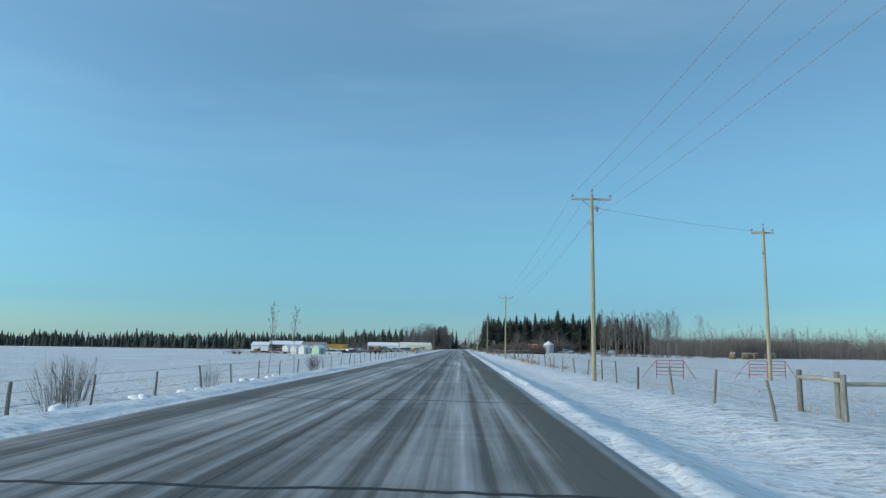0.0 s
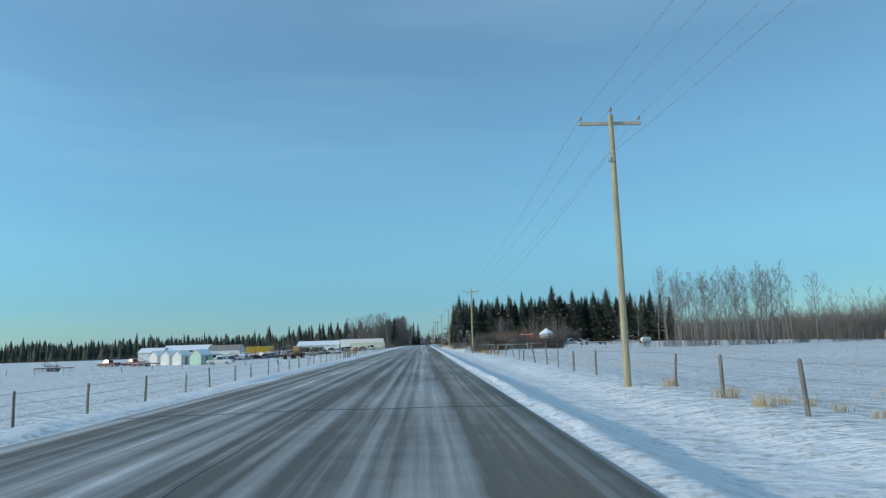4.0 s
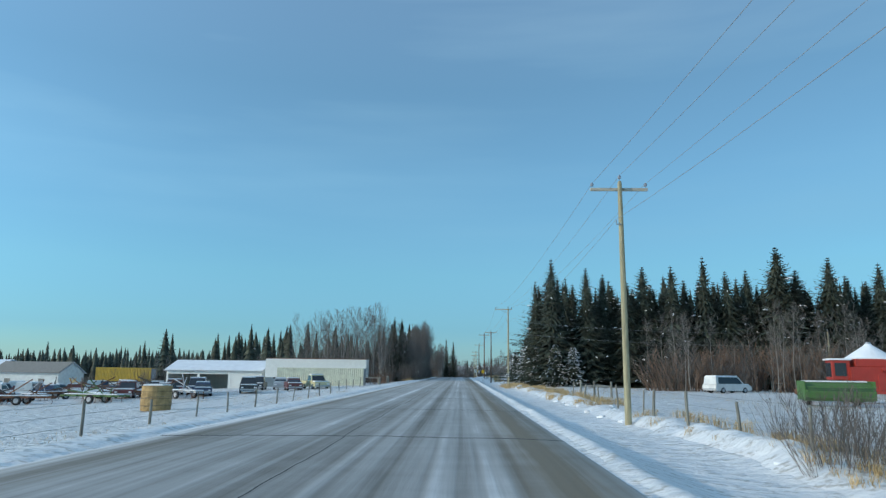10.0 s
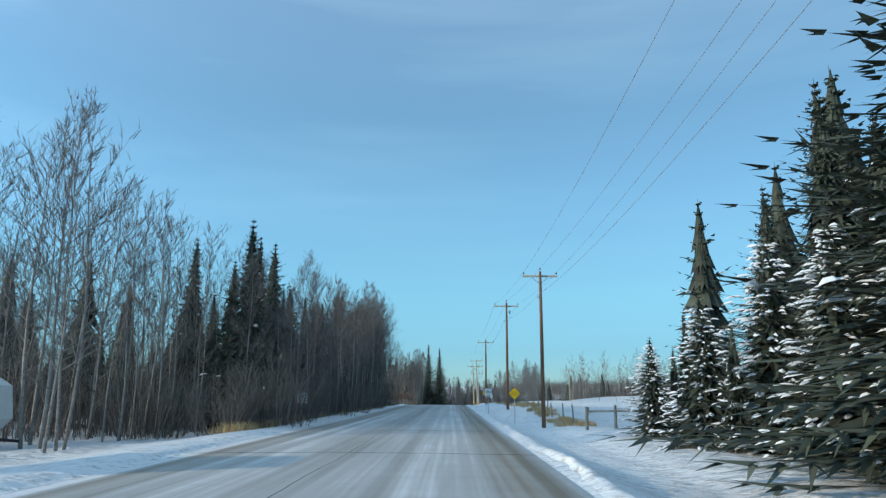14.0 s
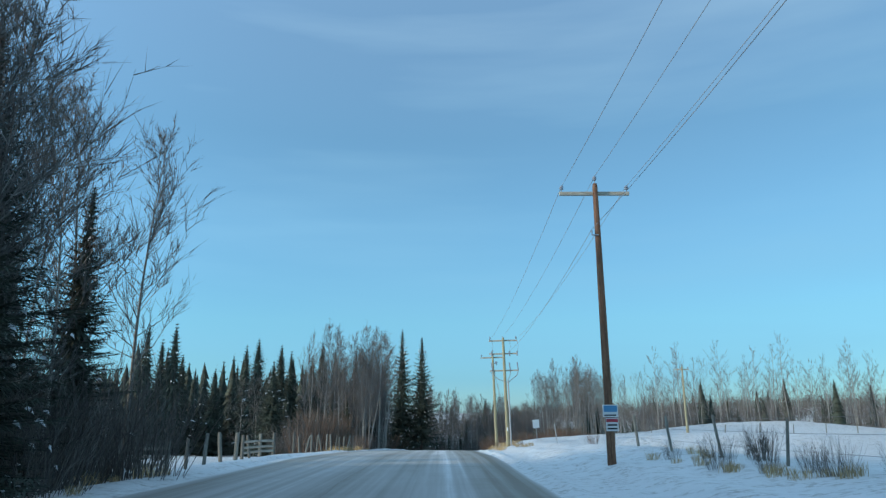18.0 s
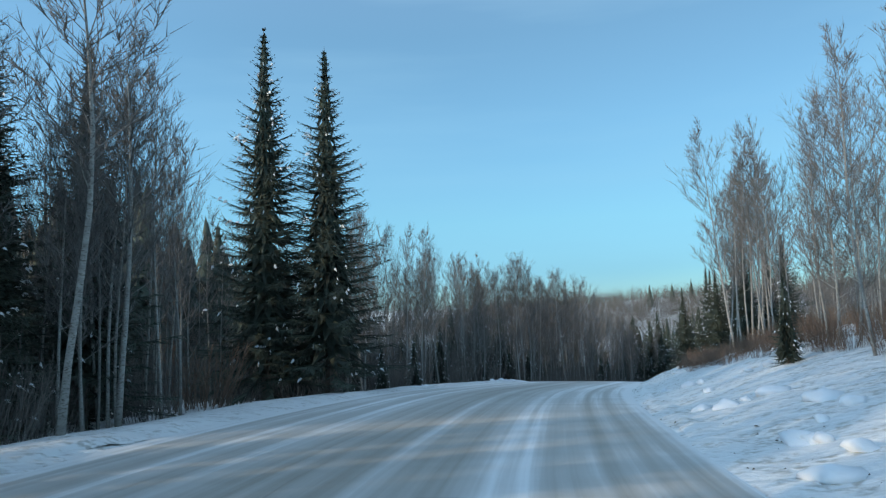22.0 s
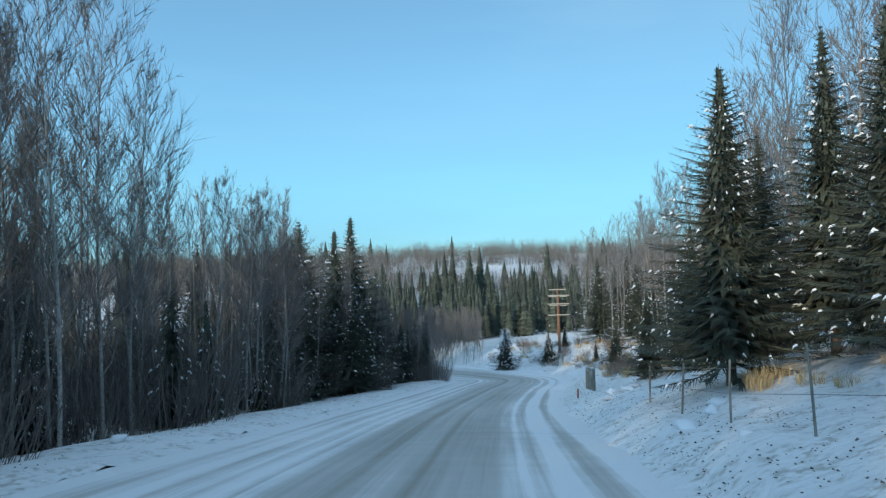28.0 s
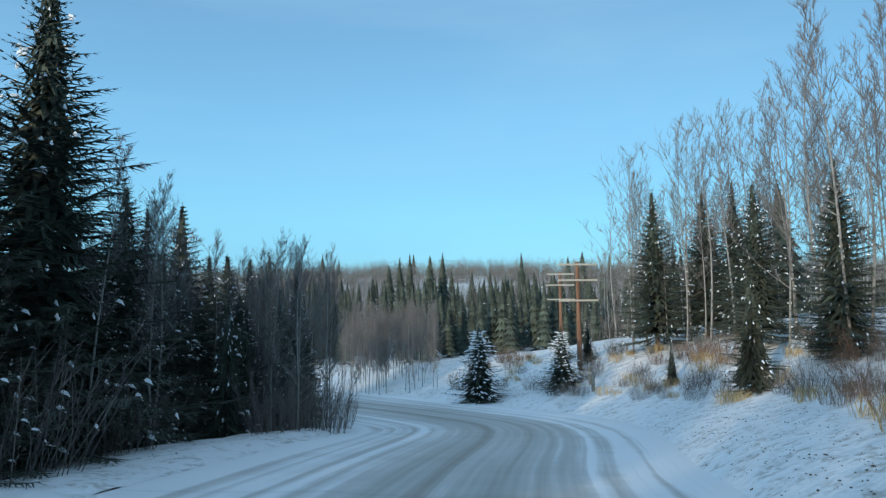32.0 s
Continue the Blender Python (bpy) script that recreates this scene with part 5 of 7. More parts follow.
# right-hand bank: shrubs, aspens and young spruces
for k in range(20):
    x, y = off_road(507 + 15 * (k + random.random()) / 20, G(9.0, 13))
    aspen_tree(x, y, G(9.5, 12.5), (0, 2, 5)[k % 3], label="tall leaning bare aspen among young spruces", group="bank aspens", wide=0.9, lean=G(-8, 8))
for k in range(56):
    x, y = off_road(478 + 26 * random.random(), G(9.5, 20))
    aspen_tree(x, y, G(5.0, 7.8), label="bare slender aspen on the snowy bank", group="bank aspens", wide=0.9, lean=G(-5, 5))
for k in range(46):
    x, y = off_road(470 + 30 * (k + random.random()) / 46, G(8.6, 14.0))
    shrub(x, y, G(0.6, 1.1), red=True, label="low red-brown willow shrub on the snowy bank")
spruce_tree(11.1, 486.4, 2.6, 1, YOUNG, "small young spruce on the bank")
for x, y, tp, w in ((19.9, 516.3, 2.4, 0.95), (22.3, 517.5, 3.9, 0.95), (20.7, 518.6, 1.35, 0.95), (21.3, 514.7, 3.5, 0.9), (23.6, 515.4, 5.4, 0.9), (22.0, 511.2, 5.6, 0.95), (20.6, 512.4, 3.4, 0.9), (23.8, 511.6, 4.8, 0.95), (23.4, 521.6, 1.0, 0.9), (25.2, 518.6, 4.6, 0.95), (26.0, 522.8, 2.8, 0.95), (26.6, 514.6, 6.0, 0.95)):
    spruce_tree(x + 0.55, y - 0.4, 5.0, None, FINE, "dense young spruce with snow on its branches", w * 0.95, top=tp)
for x, y, h in ((20.1, 514.4, 1.2), (22.6, 519.8, 1.2), (20.6, 512.8, 1.3)):
    spruce_tree(x, y, h, None, YOUNG, "low snow-laden spruce sapling on the bank", 1.3)
for k in range(60):
    x, y = off_road(494 + 26 * (k + random.random()) / 60, G(6.4, 11.0))
    shrub(x, y, G(0.4, 0.85), red=True, label="dense red-brown brush at the foot of young spruces", wide=1.2)
for x, y, h in ((35.5, 536.6, 8.6), (37.5, 535.0, 8.5), (35.6, 532.5, 7.6), (40.5, 539.0, 7.4), (32.8, 529.6, 7.8), (42.6, 543.6, 6.0), (44.3, 544.9, 5.6), (45.6, 543.4, 7.6), (48.4, 549.0, 5.0), (43.0, 546.4, 4.0), (53.0, 552.0, 6.4), (57, 557, 7.0), (61, 562.5, 6.6), (64.5, 567.6, 7.0), (70, 574, 8.0), (58.4, 564.1, 4.2), (60.9, 562.5, 4.0), (61.6, 569.8, 1.8), (66.5, 574.5, 8.4), (69, 571.5, 8.0), (65.4, 578.4, 2.4), (75, 577, 7.0)):
    spruce_tree(x, y, h, None, FINE if h > 5.5 else YOUNG, "spruce with snowy branches on the sunlit bank", 1.15)
for k in range(64):
    s, d = 554 + 40 * (k + random.random()) / 64, G(11, 26)
    x, y = off_road(s, d)
    if not open_valley(x, y):
        aspen_tree(x, y, G(7.5, 11.0), label="tall pale aspen on the sunlit bank", group="sunlit aspens", wide=G(0.7, 0.9), lean=G(-3, 3))
for k in range(200):
    s, d = 524 + 84 * (k + random.random()) / 200, 10.5 + abs(random.gauss(0, 6.5))
    x, y = off_road(s, d)
    if (s < 545 and d < 16) or open_valley(x, y):
        continue
    aspen_tree(x, y, G(8.0, 12.0), label="tall pale aspen on the sunlit bank", group="sunlit aspens", wide=G(0.75, 1.0), lean=G(-4, 4))
for k in range(60):
    x, y = off_road(528 + 92 * (k + random.random()) / 60, G(8.6, 13.0))
    if not open_valley(x, y):
        shrub(x, y, G(0.7, 1.6), red=random.random() < 0.25, label="low bare brush on the snowy bank")
spots = []
for _ in range(420):
    x, y = off_road(G(510, 640), G(21, 75))
    spots.append((x, y, G(0.7, 1.05), random.randrange(4)))
spots = [p for p in spots if not open_valley(p[0], p[1])]
forest_stuff("aspen_woods", "dense bare aspen woods up the bank", spots, FAR_ASPEN)
spots = []
for _ in range(260):
    x, y = off_road(G(510, 640), G(20, 75))
    spots.append((x, y, G(0.6, 1.1), random.randrange(3)))
spots = [p for p in spots if not open_valley(p[0], p[1])]
forest_stuff("brush_woods", "bare undergrowth up the bank", spots, FAR_BRUSH)
spots = []
for _ in range(80):
    x, y = off_road(G(520, 640), G(20, 70))
    spots.append((x, y, G(0.5, 0.85), random.randrange(3)))
spots = [p for p in spots if not open_valley(p[0], p[1])]
forest_stuff("spruce_woods", "dark spruces among aspens up the bank", spots, MID_SPRUCE)

# across the valley
def valley(u, w):
    """Place u metres down the valley's line and w to its right."""
    return 0.6 * u + 0.8 * w, 455 + 0.8 * u - 0.6 * w


for x, y, h in ((59.7, 580.8, 3.3), (62.3, 577.2, 2.5), (68, 592, 1.6)):
    spruce_tree(x, y, h * 1.3, 1, SNOWY, "bushy young spruce on the valley floor", 1.5)
for k in range(120):
    a, r = radians(G(24.5, 32.5)), G(43, 62)
    aspen_tree(38 + r * math.sin(a), 551 + r * math.cos(a), G(3.9, 5.4), label="slender aspen in a sunlit grove", group="valley grove", wide=0.8)
spots = []
for _ in range(330):
    x, y = valley(G(182, 275), G(-75, 70))
    if 84 < x < 112 and 598 < y < 650:
        continue
    spots.append((x, y, G(0.55, 1.0), random.randrange(3)))
spots += [(122, 679.8, 1.5, 0), (116.2, 676, 1.45, 1), (118.4, 688.4, 1.5, 2), (112, 682, 1.4, 0), (106, 676, 1.25, 1), (158, 695, 1.4, 0)]
spots = [p for p in spots if math.hypot(p[0] - 38, p[1] - 551) > 92]
spots = [(x, y, s * 0.8, k) for x, y, s, k in spots]
for _ in range(230):
    a, r = radians(G(14, 52)), G(72, 140)
    spots.append((38 + r * math.sin(a), 551 + r * math.cos(a), G(0.42, 0.78), random.randrange(3)))
forest_stuff("spruce_woods", "dark spruces on the slope across the valley", spots, MID_SPRUCE)
spots = [(*valley(G(262, 420), G(-260, 260)), G(0.7, 1.1), random.randrange(4)) for _ in range(36)]
forest_stuff("spruce_woods", "scattered dark spruces on the far hillside", spots, FAR_SPRUCE)
spots = [(*valley(G(190, 330), G(-180, 180)), G(0.5, 0.8), random.randrange(4)) for _ in range(420)]
spots += [(*valley(G(280, 430), G(-230, 170)), G(0.45, 0.75), random.randrange(4)) for _ in range(620)]
spots = [p for p in spots if math.hypot(p[0] - 38, p[1] - 551) > 120 and not (135 < p[0] < 185 and 700 < p[1] < 760)]
forest_stuff("aspen_woods", "bare brown aspen woods on the far hillside", spots, FAR_ASPEN)
spots = [(*valley(G(245, 430), G(-230, 170)), G(1.3, 2.2), random.randrange(3)) for _ in range(2100)]
spots = [p for p in spots if not (135 < p[0] < 185 and 700 < p[1] < 760)]
forest_stuff("brush_woods", "bare undergrowth on the far hillside", spots, FAR_BRUSH)


# ---------- farmyard materials ----------
def paint(name, color, rough=0.5, **kw):
    kw.setdefault("var", 0.12)
    kw.setdefault("scale", 1.5)
    kw.setdefault("bscale", 8)
    kw.setdefault("bump", 0.1)
    return mat(name, color, rough, **kw)


M.update({
    "white_metal": paint("white_painted_metal", (0.78, 0.78, 0.74), 0.5, var=0.05, tint=(0.72, 0.71, 0.66)),
    "cream_metal": paint("cream_painted_metal", (0.66, 0.66, 0.52), 0.55, tint=(0.48, 0.46, 0.36)),
    "grey_metal": paint("grey_painted_metal", (0.42, 0.44, 0.46), 0.5, tint=(0.30, 0.31, 0.32)),
    "roof_snow": mat("roof_snow", (0.84, 0.86, 0.88), 0.6, var=0.06, scale=1.0, bump=0.3),
    "dark_wood": paint("dark_weathered_boards", (0.10, 0.085, 0.075), 0.9, var=0.35, stretch=(6, 6, 0.8)),
    "grey_wood": paint("grey_weathered_boards", (0.28, 0.26, 0.23), 0.9, var=0.35, stretch=(6, 6, 0.8)),
    "white_board": paint("white_siding", (0.72, 0.73, 0.70), 0.7),
    "green_board": paint("pale_green_siding", (0.42, 0.60, 0.48), 0.7),
    "yellow": paint("yellow_paint", (0.58, 0.38, 0.05), 0.5, tint=(0.40, 0.26, 0.08)),
    "red": paint("red_paint", (0.38, 0.04, 0.028), 0.45, tint=(0.36, 0.05, 0.03)),
    "green": paint("green_paint", (0.07, 0.16, 0.04), 0.5, tint=(0.10, 0.14, 0.06)),
    "rust": paint("rusty_steel", (0.20, 0.09, 0.05), 0.85, var=0.4, bump=0.4),
    "black": paint("black_rubber", (0.022, 0.022, 0.024), 0.85),
    "dark": paint("dark_interior", (0.025, 0.025, 0.028), 0.9),
    "glass": paint("dark_vehicle_glass", (0.03, 0.04, 0.05), 0.08, var=0.05, bump=0),
    "straw": mat("straw", (0.44, 0.30, 0.14), 0.95, var=0.35, scale=3, bscale=40, bump=0.8, stretch=(1, 1, 1), tint=(0.32, 0.21, 0.09)),
    "straw_dark": mat("weathered_straw", (0.22, 0.16, 0.09), 0.95, var=0.4, scale=3, bscale=40, bump=0.8),
    "car_a": paint("silver_car_paint", (0.36, 0.38, 0.40), 0.3), "car_b": paint("dark_blue_car_paint", (0.03, 0.045, 0.09), 0.3),
    "car_c": paint("maroon_car_paint", (0.12, 0.025, 0.022), 0.35), "car_d": paint("white_car_paint", (0.68, 0.68, 0.66), 0.3),
    "car_e": paint("black_car_paint", (0.02, 0.021, 0.024), 0.3), "car_f": paint("pale_yellow_truck_paint", (0.60, 0.56, 0.34), 0.4),
    "sign_yellow": paint("yellow_sign_sheet", (0.92, 0.56, 0.012), 0.4, var=0.04, bump=0), "sign_white": paint("white_sign_sheet", (0.78, 0.78, 0.76), 0.4, var=0.04, bump=0),
    "ink": paint("black_sign_ink", (0.02, 0.02, 0.02), 0.5, var=0.02, bump=0), "ink_red": paint("red_sign_ink", (0.45, 0.05, 0.07), 0.5, var=0.04, bump=0), "ink_blue": paint("blue_sign_ink", (0.10, 0.30, 0.50), 0.5, var=0.04, bump=0),
    "birch_rail": paint("frosted_rail_wood", (0.40, 0.36, 0.30), 0.85, var=0.3),
    "concrete": paint("pale_plastic", (0.62, 0.63, 0.62), 0.5),
})


def shed(x, y, w, l, h, rise, rz, walls, roof, label, doors=0, open_front=False, cat="shed", eave=0.35):
    """Gable building, ridge along its length l (local x), with wall panels, two roof slopes and doors."""
    ob = thing("farm_shed", x, y, ground_z(x, y) - 0.1, rz, label, cat, "farm buildings")
    t = 0.12
    W, L = w / 2, l / 2
    gable = [(-W, 0), (W, 0), (W, h), (0, h + rise), (-W, h)]
    for sx in (-L, L - t):
        part("gable_wall", Bag().prism(gable, t, 0, Matrix.Translation((sx, 0, 0)) @ Matrix.Rotation(radians(90), 4, "Z") @ Matrix.Translation((0, -t, 0))), walls, ob)
    part("back_wall", Bag().box((-L + t, W - t, 0), (L - t, W, h)), walls, ob)
    if open_front:
        n = 3
        bay = (l - 2 * t) / n
        part("header", Bag().box((-L + t, -W, h - 0.5), (L - t, -W + t, h)), walls, ob)
        for k in range(n + 1):
            px = -L + t + k * bay
            part("post", Bag().box((px - 0.2 if k else px, -W, 0), (px + 0.2 if k < n else px, -W + t, h - 0.5)), walls, ob)
        part("bay_door", Bag().box((-L + t + 2 * bay + 0.2, -W + 0.03, 0), (L - t, -W + t + 0.02, h - 0.5)), M["white_metal"], ob, "white closed bay door")
    else:
        part("front_wall", Bag().box((-L + t, -W, 0), (L - t, -W + t, h)), walls, ob)
        for k in range(doors):
            px = -L + l * (k + 0.5) / doors
            part("door", Bag().box((px - 0.5, -W - 0.04, 0), (px + 0.5, -W, 2.0), 0, 0.01), M["grey_wood"], ob)
    sl = math.atan2(rise, W)
    ln = math.hypot(W, rise) + eave
    for sg in (-1, 1):
        m = Matrix.Translation((0, 0, h + rise + 0.02)) @ Matrix.Rotation(-sg * sl, 4, "X")
        lo, hi = ((-L - eave, 0, 0), (L + eave, ln, 0.10)) if sg > 0 else ((-L - eave, -ln, 0), (L + eave, 0, 0.10))
        part("roof_slope", Bag().box(lo, hi, 0, 0.0, m), M["grey_metal"], ob)
        part("roof_snow", Bag().box((lo[0] + 0.1, lo[1] + 0.08, 0.105), (hi[0] - 0.1, hi[1] - 0.08, 0.22), 0, 0.05, m), roof, ob, "white snow on the roof")
    return ob


def wheel(parent, x, y, z, r, w, axis="X", rim="grey_metal"):
    a = Matrix.Translation((x, y, z)) @ (Matrix.Rotation(radians(90), 4, "Y") if axis == "X" else Matrix.Rotation(radians(90), 4, "X"))
    pts = [(0, 0, -w / 2), (0, 0, -w / 2 + 0.03), (0, 0, w / 2 - 0.03), (0, 0, w / 2)]
    b = Bag()
    v, f = tube_arrays(pts, [r * 0.9, r, r, r * 0.9], 16)
    b.add(v, f, 0, a)
    ty = part("wheel", b, M["black"], parent)
    b = Bag()
    v, f = tube_arrays([(0, 0, -w / 2 - 0.012), (0, 0, w / 2 + 0.012)], [r * 0.55, r * 0.55], 12)
    b.add(v, f, 0, a)
    part("rim", b, M[rim], ty, "pale steel rim")
    return ty


def vehicle(x, y, rz, kind, colour, label, group="parked vehicles", snow=True):
    """A car, pickup or van, nose along local +x."""
    ob = thing("parked_" + ("pickup" if kind == "pickup" else kind), x, y, ground_z(x, y) - 0.03, rz, label, "pickup truck" if kind == "pickup" else kind, group)
    col = M[colour]
    L, W = {"car": (4.5, 1.75), "pickup": (5.4, 1.9), "van": (5.2, 1.95)}[kind]
    low = [(-L / 2, 0.35), (-L / 2 + 0.1, 0.28), (L / 2 - 0.15, 0.28), (L / 2, 0.4), (L / 2 - 0.02, 0.72), (L / 2 - 0.25, 0.86), (L * 0.16, 0.98), (-L / 2 + 0.15, 0.98), (-L / 2, 0.85)]
    b = Bag()
    b.prism(low, W, 0, Matrix.Translation((0, -W / 2, 0)))
    part("body", b, col, ob)
    top = {"car": [(-L * 0.36, 0.97), (L * 0.20, 0.97), (L * 0.05, 1.42), (-L * 0.22, 1.44)], "pickup": [(-L * 0.10, 0.97), (L * 0.22, 0.97), (L * 0.12, 1.66), (-L * 0.08, 1.70)], "van": [(-L * 0.48, 0.97), (L * 0.30, 0.97), (L * 0.16, 1.78), (-L * 0.46, 1.80)]}[kind]
    n = 4
    vs = [(px, -W / 2 + 0.06, pz) if k < 2 else (px, -W / 2 + 0.20, pz) for k, (px, pz) in enumerate(top)] + [(px, W / 2 - 0.06, pz) if k < 2 else (px, W / 2 - 0.20, pz) for k, (px, pz) in enumerate(top)]
    fs = [(0, 1, 2, 3), (7, 6, 5, 4)] + [(k, k + n, (k + 1) % n + n, (k + 1) % n) for k in range(n)]
    part("cabin", Bag().add(vs, fs), col, ob)
    for sg in (-1, 1):
        sh = [(px * 0.86 + 0.0, pz) for px, pz in top]
        zz = [1.02, 1.02, top[2][1] - 0.08, top[3][1] - 0.08]
        gv = [(sh[k][0], sg * (W / 2 - (0.06 if k < 2 else 0.19) + 0.012), zz[k]) for k in range(4)]
        gv += [(p[0], p[1] - sg * 0.03, p[2]) for p in gv]
        part("side_window", Bag().add(gv, [(0, 1, 2, 3), (7, 6, 5, 4)] + [(k, k + 4, (k + 1) % 4 + 4, (k + 1) % 4) for k in range(4)]), M["glass"], ob)
    x1, x2, z2 = top[1][0], top[2][0], top[2][1]
    part("windscreen", Bag().add([(x1 - 0.01, -W / 2 + 0.16, 1.03), (x1 - 0.01, W / 2 - 0.16, 1.03), (x2 + 0.04, W / 2 - 0.26, z2 - 0.07), (x2 + 0.04, -W / 2 + 0.26, z2 - 0.07), (x1 + 0.02, -W / 2 + 0.16, 1.03), (x1 + 0.02, W / 2 - 0.16, 1.03), (x2 + 0.07, W / 2 - 0.26, z2 - 0.07), (x2 + 0.07, -W / 2 + 0.26, z2 - 0.07)], [(0, 1, 2, 3), (7, 6, 5, 4), (0, 4, 5, 1), (1, 5, 6, 2), (2, 6, 7, 3), (3, 7, 4, 0)]), M["glass"], ob)
    part("bumper", Bag().box((L / 2 - 0.08, -W / 2 + 0.05, 0.34), (L / 2 + 0.08, W / 2 - 0.05, 0.52), 0, 0.03), M["grey_metal"], ob)
    part("bumper", Bag().box((-L / 2 - 0.08, -W / 2 + 0.05, 0.36), (-L / 2 + 0.06, W / 2 - 0.05, 0.54), 0, 0.03), M["grey_metal"], ob)
    for sg in (-1, 1):
        part("headlight", Bag().box((L / 2 - 0.10, sg * (W / 2 - 0.28) - 0.14, 0.58), (L / 2 + 0.02, sg * (W / 2 - 0.28) + 0.14, 0.72), 0, 0.02), M["sign_white"], ob)
        for px in (-L * 0.30, L * 0.31):
            wheel(ob, px, sg * (W / 2 - 0.10), 0.33, 0.34, 0.22, "Y")
    if kind == "pickup":
        part("cargo_bed", Bag().box((-L / 2 + 0.12, -W / 2 + 0.10, 0.985), (-L * 0.12, W / 2 - 0.10, 1.02)), M["dark"], ob)
    if snow:
        part("snow_cover", Bag().box((top[3][0] + 0.05, -W / 2 + 0.22, top[3][1] - 0.02), (top[2][0] - 0.05, W / 2 - 0.22, top[3][1] + 0.10), 0, 0.04), M["roof_snow"], ob, "white snow on the roof")
        part("snow_cover", Bag().box((L * 0.24, -W / 2 + 0.12, 0.90), (L / 2 - 0.28, W / 2 - 0.12, 1.01), 0, 0.04), M["roof_snow"], ob, "white snow on the hood")
    return ob


def bale(x, y, z, rz, label, dark=False):
    ob = thing("round_bale", x, y, z, rz, label, "hay bale", "round bales")
    g = random.Random(int(x * 10))
    v, f = tube_arrays([(0, -0.78, 0.85), (0, -0.74, 0.85), (0, -0.3, 0.85), (0, 0.3, 0.85), (0, 0.74, 0.85), (0, 0.78, 0.85)], [0.80, 0.90, 0.92, 0.90, 0.91, 0.80], 22)
    v = [Vector(p) * (1 + g.uniform(-0.012, 0.012)) for p in v]
    part("straw_roll", Bag().add(v, f), M["straw_dark" if dark else "straw"], ob)
    for yy in (-0.42, 0.0, 0.42):
        v, f = tube_arrays([(0, yy - 0.015, 0.85), (0, yy + 0.015, 0.85)], [0.935, 0.935], 22)
        part("twine_band", Bag().add(v, f), M["straw_dark"], ob)
    part("snow_cap", Bag().box((-0.35, -0.7, 1.70), (0.35, 0.7, 1.83), 0, 0.06), M["roof_snow"], ob, "white snow cap")
    return ob


# the long white trailer, the ribbed container and the open garage
def box_trailer(x, y, rz):
    ob = thing("box_trailer", x, y, ground_z(x, y), rz, "long white box trailer with a grey snow-edged roof", "trailer", "parked vehicles")
    L, W = 15.6, 2.6
    part("box", Bag().box((-L / 2, -W / 2, 1.15), (L / 2, W / 2, 4.0), 0, 0.04), M["white_metal"], ob)
    part("roof_rail", Bag().box((-L / 2 - 0.02, -W / 2 - 0.02, 3.98), (L / 2 + 0.02, W / 2 + 0.02, 4.07), 0, 0.02), M["rust"], ob, "brown edge rail round the roof")
    for k in range(1, 13):
        px = -L / 2 + L * k / 13
        for sg in (-1, 1):
            part("side_rib", Bag().box((px - 0.02, sg * W / 2 - 0.012, 1.2), (px + 0.02, sg * W / 2 + 0.012, 3.96)), M["white_metal"], ob)
    for sg in (-1, 1):
        part("rear_door", Bag().box((L / 2 - 0.01, min(0.02 * sg, sg * (W / 2 - 0.06)), 1.25), (L / 2 + 0.03, max(0.02 * sg, sg * (W / 2 - 0.06)), 3.92), 0, 0.01), M["white_metal"], ob, "white rear door")
        part("hinge_bar", Bag().tube([(L / 2 + 0.06, sg * 0.5, 1.25), (L / 2 + 0.06, sg * 0.5, 3.9)], 0.02, 6), M["steel"], ob)
        for px in (5.2, 6.5):
            wheel(ob, px, sg * 1.0, 0.5, 0.5, 0.5, "Y")
        part("landing_leg", Bag().tube([(-4.6, sg * 0.8, 0.0), (-4.6, sg * 0.8, 1.2)], 0.07, 6), M["dark"], ob)
    part("underframe", Bag().box((-L / 2 + 1, -0.5, 0.95), (L / 2, 0.5, 1.15)), M["dark"], ob)
    return ob


